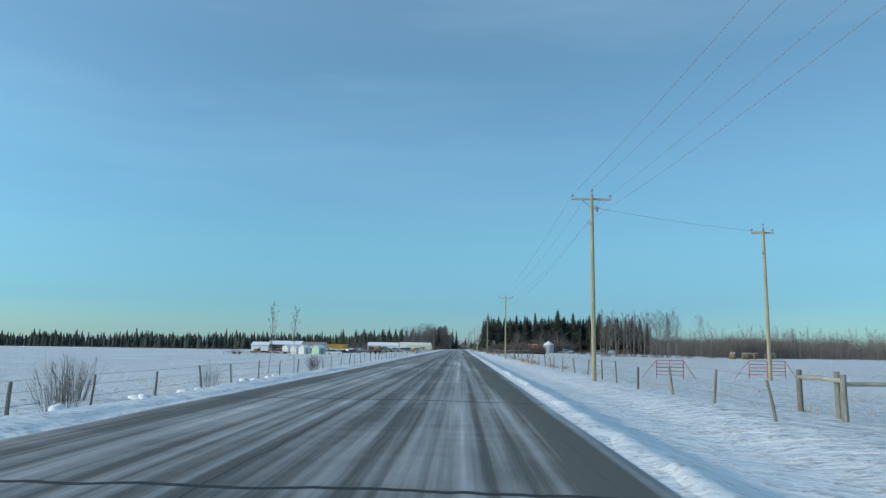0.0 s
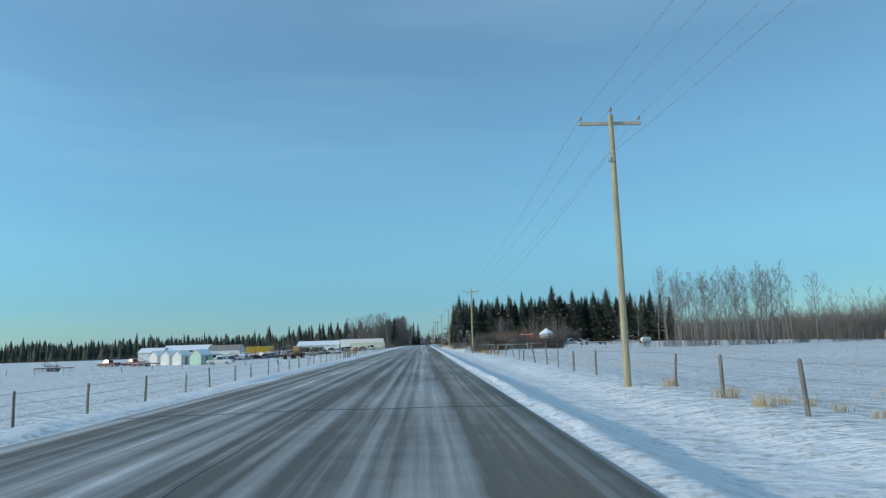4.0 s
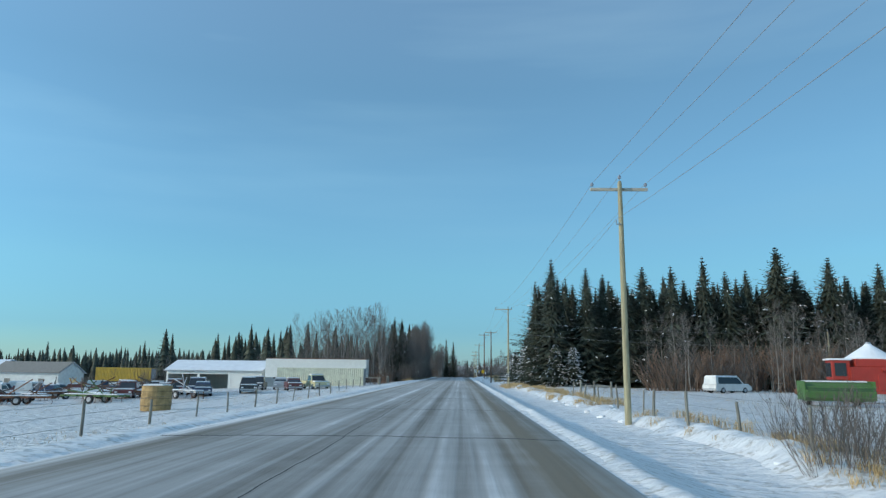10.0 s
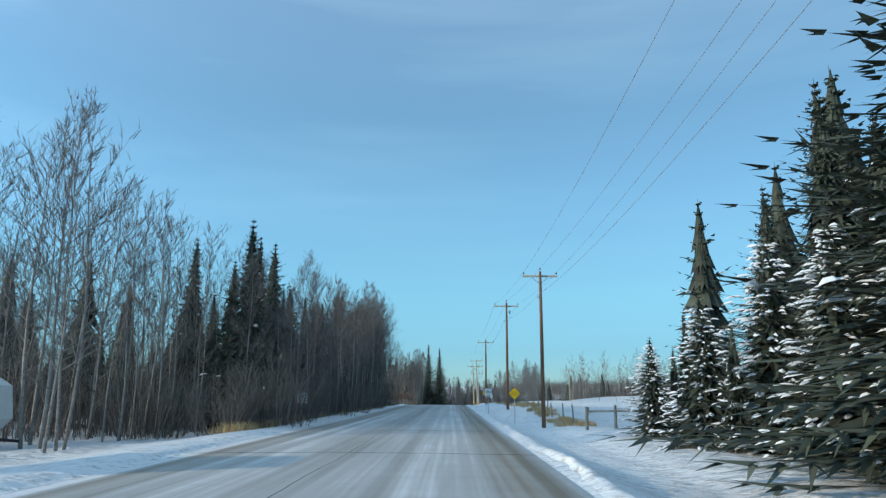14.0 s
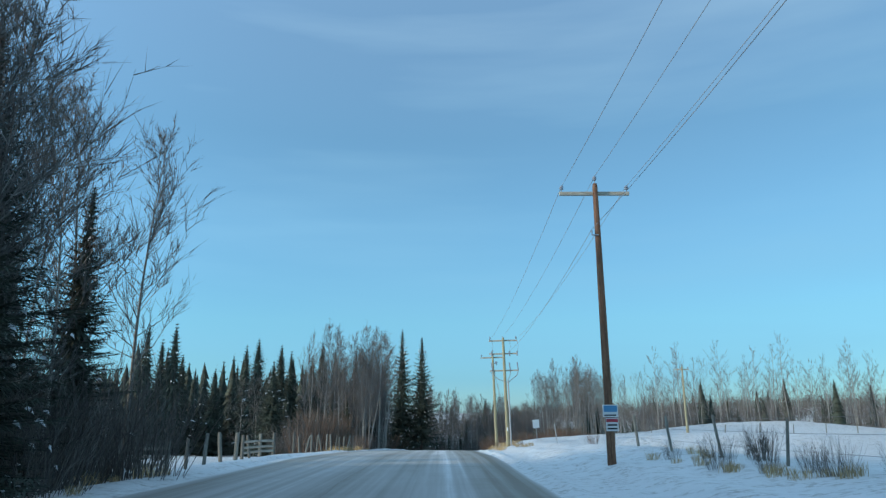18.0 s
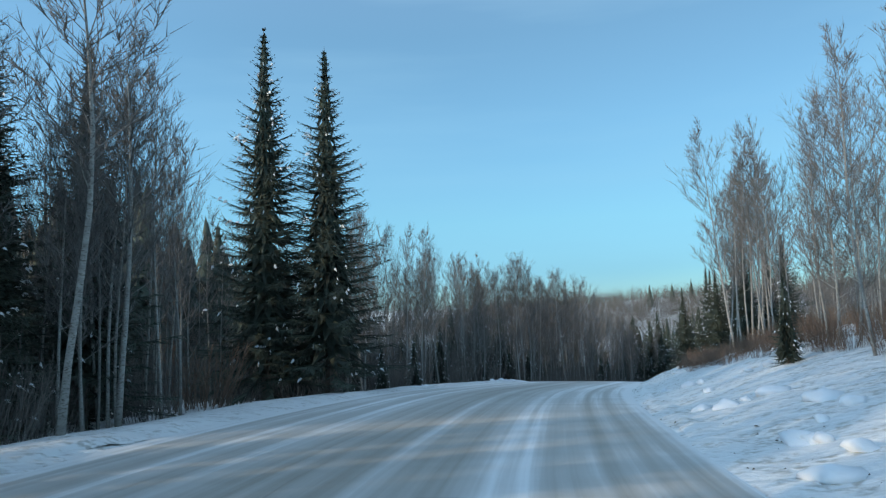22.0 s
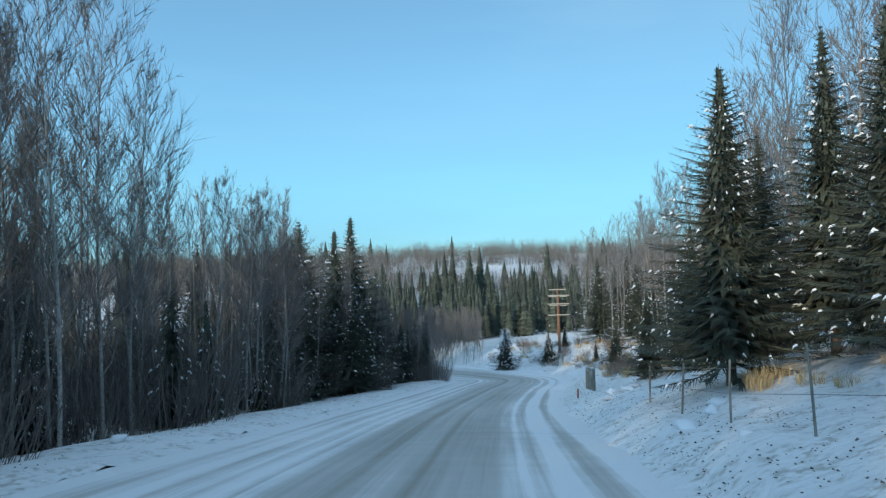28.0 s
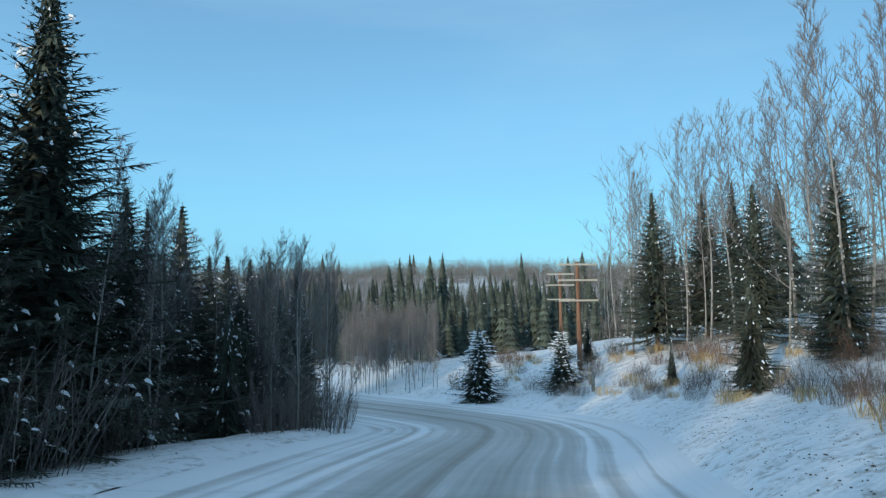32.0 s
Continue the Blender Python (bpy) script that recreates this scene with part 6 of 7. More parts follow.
def container(x, y, rz, cname, label, L=12.2):
    ob = thing("shipping_container", x, y, ground_z(x, y) - 0.02, rz, label, "container", "parked vehicles")
    W, H = 2.44, 2.6
    part("frame", Bag().box((-L / 2, -W / 2, 0), (L / 2, W / 2, 0.16), 0, 0.02).box((-L / 2, -W / 2, H - 0.12), (L / 2, W / 2, H), 0, 0.02), M[cname], ob)
    n = int(L / 0.28)
    st = L / n
    for sg in (-1, 1):
        prof = []
        for k in range(n):
            a = -L / 2 + k * st
            prof += [(a, 0.0), (a + st * 0.30, 0.0), (a + st * 0.5, 0.05), (a + st * 0.8, 0.05)]
        prof.append((L / 2, 0.0))
        vs, fs = [], []
        for z in (0.16, H - 0.12):
            vs += [(px, sg * (W / 2 - py - 0.005), z) for px, py in prof]
        m = len(prof)
        fs = [(k, k + 1, k + 1 + m, k + m) if sg < 0 else (k + 1, k, k + m, k + 1 + m) for k in range(m - 1)]
        part("corrugated_side", Bag().add(vs, fs), M[cname], ob, "corrugated steel side")
    part("core", Bag().box((-L / 2 + 0.08, -W / 2 + 0.09, 0.17), (L / 2 - 0.08, W / 2 - 0.09, H - 0.13)), M[cname], ob)
    for sg in (-1, 1):
        part("end_door", Bag().box((L / 2 - 0.06, min(sg * 0.01, sg * (W / 2 - 0.1)), 0.18), (L / 2 + 0.01, max(sg * 0.01, sg * (W / 2 - 0.1)), H - 0.14), 0, 0.01), M["grey_metal"], ob, "grey steel end door")
        for q in (0.35, 0.85):
            part("lock_rod", Bag().tube([(L / 2 + 0.04, sg * q, 0.2), (L / 2 + 0.04, sg * q, H - 0.2)], 0.018, 6), M["steel"], ob)
        for px in (-L / 2, L / 2 - 0.14):
            part("corner_post", Bag().box((px, sg * W / 2 - (0.14 if sg > 0 else 0), 0.16), (px + 0.14, sg * W / 2 + (0.14 if sg < 0 else 0), H - 0.12), 0, 0.015), M[cname], ob)
    return ob


box_trailer(-22.3, 336.5, 0)
container(-19.7, 327.3, 0, "cream_metal", "cream ribbed shipping container standing in the snow")
shed(-38.5, 341, 9.0, 15.0, 2.9, 1.5, 0, M["white_metal"], M["roof_snow"], "open-fronted white metal garage with a snowy roof", open_front=True)
container(-66, 364, 0, "yellow", "yellow steel van body raised on a trailer frame", 11.0).location.z += 1.15
shed(-91, 354, 10, 17, 3.4, 1.8, 0, M["dark_wood"], M["roof_snow"], "long dark barn with a snow-covered roof")
shed(-103, 350, 7, 9, 3.0, 1.6, 0, M["white_board"], M["roof_snow"], "white farm shed with a snowy roof", doors=1)
shed(-76, 352, 8, 12, 3.0, 1.8, 0, M["white_board"], M["grey_wood"], "grey-roofed old farm building", doors=2)
for x, y, w, l, h, mt, lb in ((-51.9, 247.5, 3.2, 4.0, 2.3, "green_board", "pale green garden shed with a gable roof"), (-58.8, 254.5, 2.6, 3.6, 2.3, "white_board", "small white shed with a gable roof"), (-62.4, 256.5, 2.6, 3.6, 2.3, "white_board", "small white shed with a gable roof"), (-66.0, 258.5, 2.6, 3.6, 2.3, "white_board", "small white shed with a gable roof")):
    shed(x, y, w, l, h, 1.2, 68, M[mt], M["roof_snow"], lb, doors=1, eave=0.2)


def hay_trailer(x, y, rz):
    ob = thing("flatbed_trailer", x, y, ground_z(x, y), rz, "rusty red flatbed trailer carrying round bales", "trailer", "parked vehicles")
    part("deck", Bag().box((-6.6, -1.25, 1.12), (6.6, 1.25, 1.24), 0, 0.02), M["grey_wood"], ob)
    for sg in (-1, 1):
        part("frame_beam", Bag().box((-6.5, sg * 0.55 - 0.07, 0.85), (6.5, sg * 0.55 + 0.07, 1.12)), M["rust"], ob)
        part("side_rail", Bag().box((-6.6, sg * 1.27 - 0.03, 1.02), (6.6, sg * 1.27 + 0.03, 1.25)), M["rust"], ob)
        for px in (4.0, 5.2, -5.4, -4.3):
            wheel(ob, px, sg * 0.95, 0.5, 0.5, 0.42, "Y", "white_metal" if px > 0 else "rust")
    for k in range(9):
        px = -6 + 1.5 * k
        part("crossmember", Bag().box((px - 0.05, -1.24, 0.98), (px + 0.05, 1.24, 1.11)), M["rust"], ob)
    part("headboard", Bag().box((6.5, -1.2, 0.4), (6.6, 1.2, 1.3)), M["rust"], ob)
    part("drawbar", Bag().tube([(-6.4, 0, 0.9), (-8.4, 0, 0.55)], 0.08, 6), M["rust"], ob)
    return ob


hay_trailer(-32.0, 256.0, 87)
gz = ground_z(-32, 256) + 1.24
bale(-31.8, 260.8, gz, 90, "weathered straw bale lying on a flatbed trailer", True)
bale(-31.9, 259.0, gz, 90, "weathered straw bale lying on a flatbed trailer")
upright = bale(-19.1, 273.5, ground_z(-19.1, 273.5), 0, "tan straw bale standing on end in the snowy yard")
for ob in [o for o in upright.children if o.name.startswith("snow_cap")]:
    bpy.data.objects.remove(ob)
part("snow_cap", Bag().box((-0.62, 0.76, 0.22), (0.62, 0.88, 1.48), 0, 0.05), M["roof_snow"], upright, "white snow cap")
upright.matrix_basis = pose(-19.1, 274.35, ground_z(-19.1, 273.5) + 0.74, 90, 0, 0)

# vehicles parked in the yard
vehicle(-17.6, 313.5, -60, "pickup", "car_f", "old pale yellow pickup truck parked by a container")
vehicle(-22.8, 317.0, -75, "car", "car_a", "snow-covered silver car parked in the yard")
vehicle(-19.9, 311.8, -70, "car", "car_c", "snow-covered maroon car parked in the yard")
vehicle(-25.6, 316.5, -80, "pickup", "car_e", "black pickup truck with snow on its hood")
vehicle(-29.5, 307, -72, "van", "car_b", "dark blue van with snow on its roof")
vehicle(-31.4, 303, -80, "car", "car_e", "black car half buried in snow")
vehicle(-27.2, 302.5, -68, "car", "car_b", "dark blue car with a snowy hood")
vehicle(-34.8, 302, -76, "pickup", "car_c", "dark red pickup among parked vehicles")
vehicle(-23.6, 306.5, -72, "pickup", "car_e", "black pickup with a snowy roof")
vehicle(-33.0, 309, -66, "pickup", "car_c", "rusty maroon truck among parked vehicles")
vehicle(-36.5, 312, -75, "car", "car_e", "dark car with a snow-covered roof")
vehicle(-43.5, 234, 0, "pickup", "car_d", "white pickup truck parked on the snow")
rng = random.Random(77)
kinds = [("car", "car_a", "snow-covered grey junk car in a row"), ("car", "car_b", "dark blue junk car with a snowy roof"), ("pickup", "car_d", "white junk pickup with snow on it"), ("car", "car_c", "maroon junk car with a snowy roof"), ("van", "car_d", "white junk van in a row of vehicles"), ("pickup", "car_b", "dark blue junk pickup with snow on it")]
proto = []
for k, (kd, c, lb) in enumerate(kinds):
    proto.append(vehicle(-52 - 3.2 * k, 285 + rng.uniform(-2, 2), rng.uniform(60, 120), kd, c, lb, "junk vehicles"))
for row in range(5):
    for k in range(11):
        x, y = -47 - 3.2 * k + rng.uniform(-0.6, 0.6), 291 + 8.6 * row + rng.uniform(-1.2, 1.2)
        copy_thing(rng.choice(proto), pose(x, y, ground_z(x, y) - 0.03, 0, 0, rng.uniform(60, 120)))


def implement(x, y, rz, label, L=6.0, cname="rust", seed=1):
    """Old farm implement: a frame with bars, tines and small wheels."""
    g = random.Random(seed)
    ob = thing("farm_implement", x, y, ground_z(x, y), rz, label, "farm machine", "farm implements")
    for sg in (-1, 1):
        part("frame_beam", Bag().box((-L / 2, sg * 0.7 - 0.06, 0.62), (L / 2, sg * 0.7 + 0.06, 0.76)), M[cname], ob)
    for k in range(5):
        px = -L / 2 + L * (k + 0.5) / 5
        part("crossbar", Bag().box((px - 0.05, -1.0, 0.66), (px + 0.05, 1.0, 0.78)), M[cname], ob)
    for k in range(9):
        px, py = g.uniform(-L / 2, L / 2), g.uniform(-0.8, 0.8)
        part("tine", Bag().tube([(px, py, 0.7), (px + 0.15, py, 0.3), (px, py, 0.02)], 0.025, 5), M["rust"], ob)
    for k in range(4):
        part("arm", Bag().tube([(g.uniform(-L / 2, L / 2), g.uniform(-0.6, 0.6), 0.7), (g.uniform(-L / 2, L / 2), g.uniform(-0.6, 0.6), g.uniform(1.0, 2.4))], 0.05, 6), M[cname], ob)
    for sg in (-1, 1):
        wheel(ob, 0.3, sg * 1.05, 0.4, 0.4, 0.2, "Y")
    part("snow_cover", Bag().box((-L / 2 + 0.2, -0.5, 0.785), (L / 2 - 0.4, 0.5, 0.87), 0, 0.03), M["roof_snow"], ob, "thin snow lying on the frame")
    return ob


for k, (x, y, rz, c, L) in enumerate(((-40, 292, 10, "rust", 6), (-45, 300, -20, "grey_metal", 7), (-37, 300, 40, "rust", 5), (-33, 292, -10, "green", 6), (-42, 310, 15, "rust", 7), (-49, 318, 0, "yellow", 6), (-30, 299, 25, "rust", 5), (-27, 297, -30, "grey_metal", 5.5), (-64, 246, 30, "red", 6), (-68, 250, -15, "rust", 7), (-74.6, 227, 10, "rust", 7), (-77, 229, 30, "dark_wood", 5),
                                          (48, 268, 20, "rust", 6), (54, 270, -10, "grey_metal", 7), (60, 271, 8, "rust", 6), (44, 272, 30, "white_metal", 5), (-44, 293, 20, "dark_wood", 6), (-48, 296, -12, "dark_wood", 7), (-39, 304, 8, "dark_wood", 6), (-35, 296, -40, "dark_wood", 5), (-43, 303, 60, "rust", 5), (-52, 303, 15, "grey_metal", 7), (-47, 310, -30, "dark_wood", 6), (-33, 303, 20, "dark_wood", 5.5), (-56, 299, 40, "rust", 6))):
    implement(x, y, rz, "rusty farm implement lying in the snow" if c == "rust" else "old farm machine standing in the snow", L, c, 50 + k)
for x, y in ((-72, 258), (-77, 256)):
    vehicle(x, y, 160, "pickup", "car_c", "old dark red farm truck by small sheds")


# grain bin, red combine and green wagon on the other side of the road
def grain_bin(x, y):
    ob = thing("grain_bin", x, y, ground_z(x, y) - 0.05, 0, "galvanised round grain bin with a snowy cone roof", "silo")
    r, h = 2.2, 3.6
    n = 9
    for k in range(n):
        v, f = tube_arrays([(0, 0, h * k / n), (0, 0, h * (k + 0.5) / n), (0, 0, h * (k + 1) / n)], [r - 0.02, r + 0.02, r - 0.02], 28, cap=False)
        part("wall_ring", Bag().add(v, f), M["grey_metal"], ob)
    v, f = tube_arrays([(0, 0, h - 0.02), (0, 0, h + 1.35), (0, 0, h + 1.45)], [r + 0.12, 0.35, 0.3], 20)
    part("cone_roof", Bag().add(v, f), M["roof_snow"], ob, "snow-covered cone roof")
    part("cap", Bag().tube([(0, 0, h + 1.4), (0, 0, h + 1.62)], [0.3, 0.22], 12), M["steel"], ob)
    part("hatch", Bag().box((-0.4, -r - 0.05, 0.5), (0.4, -r + 0.1, 1.7), 0, 0.03), M["steel"], ob)
    return ob


grain_bin(38.2, 295.5)


def combine(x, y, rz):
    ob = thing("combine_harvester", x, y, ground_z(x, y), rz, "faded red combine harvester parked in the snow", "farm machine")
    side = [(-3.2, 0.9), (-2.6, 0.7), (1.2, 0.7), (1.6, 1.2), (1.6, 2.7), (-1.4, 2.7), (-2.2, 2.3), (-3.4, 2.1)]
    part("body", Bag().prism(side, 2.2, 0, Matrix.Translation((0, -1.1, 0))), M["red"], ob)
    part("grain_tank", Bag().box((-0.9, -1.0, 2.7), (1.2, 1.0, 3.3), 0, 0.05), M["red"], ob)
    part("tank_snow", Bag().box((-0.85, -0.95, 3.28), (1.15, 0.95, 3.42), 0, 0.05), M["roof_snow"], ob, "snow heaped on the grain tank")
    part("cab", Bag().box((1.5, -0.8, 1.7), (2.8, 0.8, 3.2), 0, 0.08), M["red"], ob)
    part("windscreen", Bag().box((2.79, -0.65, 1.95), (2.83, 0.65, 3.0)), M["glass"], ob)
    for sg in (-1, 1):
        part("side_window", Bag().box((1.8, sg * 0.81 - 0.02, 2.0), (2.6, sg * 0.81 + 0.02, 3.0)), M["glass"], ob)
        part("side_shield", Bag().box((-2.4, sg * 1.12 - 0.04, 1.0), (-0.2, sg * 1.12 + 0.04, 2.2), 0, 0.03), M["red"], ob)
        wheel(ob, 1.5, sg * 1.35, 0.85, 0.85, 0.55, "Y", "cream_metal")
        wheel(ob, -2.5, sg * 1.0, 0.5, 0.5, 0.35, "Y", "cream_metal")
    part("cab_roof", Bag().box((1.4, -0.9, 3.2), (2.95, 0.9, 3.34), 0, 0.05), M["roof_snow"], ob, "snow on the cab roof")
    part("feeder_house", Bag().prism([(2.4, 0.9), (3.9, 0.35), (3.9, 0.9), (2.6, 1.6)], 1.0, 0, Matrix.Translation((0, -0.5, 0))), M["rust"], ob)
    part("unloading_auger", Bag().tube([(-0.5, 1.15, 2.5), (-3.2, 1.3, 2.7)], 0.16, 10), M["red"], ob)
    part("pickup_header", Bag().box((3.8, -1.9, 0.15), (4.5, 1.9, 0.75), 0, 0.06), M["red"], ob)
    part("reel", Bag().tube([(4.6, -1.8, 0.75), (4.6, 1.8, 0.75)], 0.35, 6), M["rust"], ob)
    part("straw_hood", Bag().prism([(-3.2, 0.9), (-4.1, 0.7), (-4.1, 1.5), (-3.3, 2.05)], 1.8, 0, Matrix.Translation((0, -0.9, 0))), M["red"], ob)
    return ob


combine(31.3, 284.0, 168)


def swather(x, y, rz):
    """Low pull-behind crop header on two wheels."""
    ob = thing("swather", x, y, ground_z(x, y), rz, "faded green swather header with snow on top", "farm machine")
    part("body", Bag().prism([(-1.0, 0.5), (0.7, 0.35), (1.0, 0.6), (0.95, 1.0), (0.2, 1.55), (-0.9, 1.6), (-1.1, 1.1)], 4.2, 0, Matrix.Rotation(radians(-90), 4, "Z") @ Matrix.Translation((0, -2.1, 0))), M["green"], ob)
    part("snow_cover", Bag().box((-1.9, -0.15, 1.58), (1.9, 0.85, 1.68), 0, 0.04), M["roof_snow"], ob, "white snow on the top")
    part("divider_rib", Bag().box((-2.14, -0.9, 0.4), (-2.06, 1.0, 1.66), 0, 0.02), M["green"], ob)
    part("divider_rib", Bag().box((2.06, -0.9, 0.4), (2.14, 1.0, 1.66), 0, 0.02), M["green"], ob)
    for k in range(6):
        w = 6.283 * k / 6
        part("reel_bat", Bag().box((-1.95, -0.03, -0.04), (1.95, 0.03, 0.04), 0, 0.0, Matrix.Translation((0, -1.15 + 0.38 * math.cos(w), 0.95 + 0.38 * math.sin(w)))), M["green"], ob)
    for sg in (-1, 1):
        part("reel_arm", Bag().tube([(sg * 2.0, 0.2, 1.5), (sg * 2.0, -1.15, 0.95)], 0.05, 6), M["green"], ob)
        wheel(ob, sg * 1.5, 0.9, 0.42, 0.42, 0.25, "X", "cream_metal")
    part("drawbar", Bag().tube([(0.4, 0.9, 0.8), (1.2, 3.2, 0.5)], 0.07, 6), M["green"], ob)
    return ob


swather(25.2, 277.6, -12)
vehicle(45.5, 297, 20, "pickup", "car_a", "snow-covered old truck by the spruce belt")
vehicle(40.5, 302, 60, "car", "car_c", "snow-covered dark car by the spruce belt")


def tank(x, y, rz, label="white propane tank on steel legs"):
    ob = thing("propane_tank", x, y, ground_z(x, y), rz, label, "tank")
    part("vessel", Bag().tube([(-1.7, 0, 1.1), (-1.6, 0, 1.1), (-1.3, 0, 1.1), (1.3, 0, 1.1), (1.6, 0, 1.1), (1.7, 0, 1.1)], [0.1, 0.38, 0.62, 0.62, 0.38, 0.1], 18), M["white_metal"], ob, smooth=True)
    for px in (-1.0, 1.0):
        part("leg", Bag().box((px - 0.08, -0.4, 0), (px + 0.08, 0.4, 0.6)), M["steel"], ob)
    part("valve_dome", Bag().tube([(0, 0, 1.68), (0, 0, 1.9)], [0.2, 0.18], 10), M["grey_metal"], ob)
    return ob


tank(58, 262, 30)


def camper(x, y, rz):
    ob = thing("camper_trailer", x, y, ground_z(x, y), rz, "old white camper trailer with dark windows", "trailer", "parked vehicles")
    side = [(-4.6, 0.6), (4.2, 0.6), (4.9, 1.3), (4.7, 2.6), (4.2, 2.9), (-4.3, 2.9), (-4.7, 2.5)]
    part("body", Bag().prism(side, 2.4, 0, Matrix.Translation((0, -1.2, 0))), M["white_metal"], ob)
    part("stripe", Bag().box((-4.5, -1.215, 1.15), (4.3, -1.2, 1.3)), M["grey_metal"], ob, "grey side stripe")
    for px, w in ((-3.2, 1.6), (0.6, 0.8), (2.9, 1.3)):
        part("window", Bag().box((px - w / 2, -1.225, 1.6), (px + w / 2, -1.20, 2.3), 0, 0.01), M["glass"], ob)
    part("door", Bag().box((-1.6, -1.23, 0.7), (-0.9, -1.20, 2.5), 0, 0.01), M["concrete"], ob)
    part("roof_snow", Bag().box((-4.3, -1.1, 2.9), (4.1, 1.1, 3.02), 0, 0.04), M["roof_snow"], ob, "white snow on the roof")
    for sg in (-1, 1):
        wheel(ob, 0.2, sg * 1.05, 0.38, 0.38, 0.22, "Y")
    part("hitch", Bag().tube([(4.5, 0, 0.6), (6.0, 0, 0.5)], 0.06, 6), M["dark"], ob)
    return ob


camper(-22.5, 350.5, 0)
vehicle(29.3, 307, 25, "van", "car_d", "snow-covered white van before bare trees")


for x, y in ((79, 199), (84, 203), (85.8, 204.2), (89, 208), (95, 213), (96.9, 213.6)):
    bale(x, y, ground_z(x, y), 30 + 7 * x, "weathered round bale capped with snow at the field's edge", True)

# rails, gates and posts
def rail_gate(x, y, rz, L=3.4, posts=(-1.7, 0.0, 1.7), h=1.25, rails=(1.05,), label="weathered wooden rail brace in a fence line", mat_name="post", rad=0.085, name="rail_brace", cat="fence"):
    ob = thing(name, x, y, ground_z(x, y), rz, label, cat, "rail braces")
    for px in posts:
        g2 = ground_z(x + px * math.cos(radians(rz)), y + px * math.sin(radians(rz))) - ground_z(x, y)
        part("post", Bag().tube([(px, 0, g2 - 0.3), (px, 0.01, g2 + h * 0.6), (px, 0, g2 + h)], [rad * 1.05, rad, rad * 0.92], 9), M[mat_name], ob)
    for z in rails:
        part("rail", Bag().tube([(posts[0], 0.02, z), (0.1, -0.02, z + 0.03), (posts[-1], 0.02, z)], rad * 0.75, 8), M["birch_rail"], ob)
    return ob


def pipe_gate(x, y, rz, L=3.6, cname="red", h=1.25, label="red tubular steel gate standing in the snow"):
    ob = thing("steel_gate", x, y, ground_z(x, y), rz, label, "gate", "steel gates")
    for z in np.linspace(0.3, h, 5):
        part("bar", Bag().tube([(-L / 2, 0, z), (L / 2, 0, z)], 0.022, 6), M[cname], ob)
    for px in (-L / 2, 0, L / 2):
        part("upright", Bag().tube([(px, 0, 0.0), (px, 0, h)], 0.026, 6), M[cname], ob)
    for sg in (-1, 1):
        part("stay", Bag().tube([(sg * L / 2, 0, h), (sg * (L / 2 + 1.0), 0.2, 0.0)], 0.02, 6), M[cname], ob)
    return ob


pipe_gate(13.9, 45.5, 10, 1.9)
pipe_gate(21.6, 48.5, 8, 2.7)
rail_gate(10.4, 20.0, 90, posts=(-1.2, 1.2), label="grey wooden rail brace at a field gate")
rail_gate(12.8, 19.6, 3, posts=(-2.2, 2.6), label="grey wooden rail at a field gate", h=1.3)
rail_gate(9.6, 187.8, 20, posts=(-1.3, 1.1), label="grey wooden rail brace in a fence line")
rail_gate(14.5, 196.0, 10, posts=(-2.5, 2.5), label="grey wooden rail fence by bushes")
rail_gate(8.6, 205.0, 78, posts=(-2.2, 2.2), rails=(0.75,), h=1.1, label="low grey wooden rail by a driveway")
pipe_gate(24, 209, 5, 4.2, "dark", 1.35, "dark tubular steel gate in a field corner")
rail_gate(21, 212, 8, posts=(-1.8, 1.8), label="grey wooden rail brace in a field corner")
rail_gate(10.5, 285.0, 10, posts=(-1.1, 0.0, 1.4), rails=(0.85,), label="grey wooden rail brace beside dry grass", h=1.25)
rail_gate(42, 318, 5, posts=(-3, 0, 3), label="grey wooden rail fence by the spruce belt")
rail_gate(-11.0, 323.5, 95, posts=(-2.2, 0, 2.2), label="pale pipe rail on dark posts beside the road", h=1.0, rails=(0.95,))
rail_gate(-10.6, 330.0, 100, posts=(-1.6, 1.2), label="pale pipe rail on dark posts beside the road", h=1.0, rails=(0.95,))
rail_gate(-12.8, 331.5, 5, posts=(-1.8, 0.6), label="pale pipe rail on dark posts in the yard", h=1.0, rails=(0.95,))
rail_gate(-13.0, 204.0, 88, posts=(-2.4, 0, 0.7, 2.6), label="grey wooden rail brace by a yard entrance")
rail_gate(-13.2, 214.5, 80, posts=(-1.8, 1.8), label="grey wooden rail brace by a yard entrance")
rail_gate(9.2, 362.5, 12, posts=(-1.7, 0, 2.4), rails=(0.9,), label="grey wooden rail beside a fence corner")
fence("fence", [(-12.9 - 5.5 * k, 197.0 + 1.1 * k) for k in range(12)], 1.15, wires=(0.9,), label="wooden posts running across the snowy field")
fence("fence", [(9.0 + 4.2 * k, 195.0 + 0.5 * k) for k in range(8)], 1.15, wires=(0.9,), label="wooden posts by bushes in a snowy field")
fence("fence", [(8.0 + random.uniform(-0.15, 0.15), y) for y in np.arange(214, 262, 4.1)], 1.15, label="wooden posts half hidden in willow brush")
fence("fence", [(8.2 + 0.02 * k, 262 + 5.0 * k) for k in range(5)], 1.15, label="wooden posts and wire above the snowy ditch")
fence("fence", [(19.8 + 4 * k, 468.5 + 1.2 * k) for k in range(11)], 0.95, wires=(0.8,), label="low wooden posts along a side road")
fence("fence", [(-10.6 + 0.14 * k * k * 0.1, 431 + 2.15 * k) for k in range(5)], 1.25, wires=(), label="dark wooden posts beside the snowy road edge", rad=0.08)
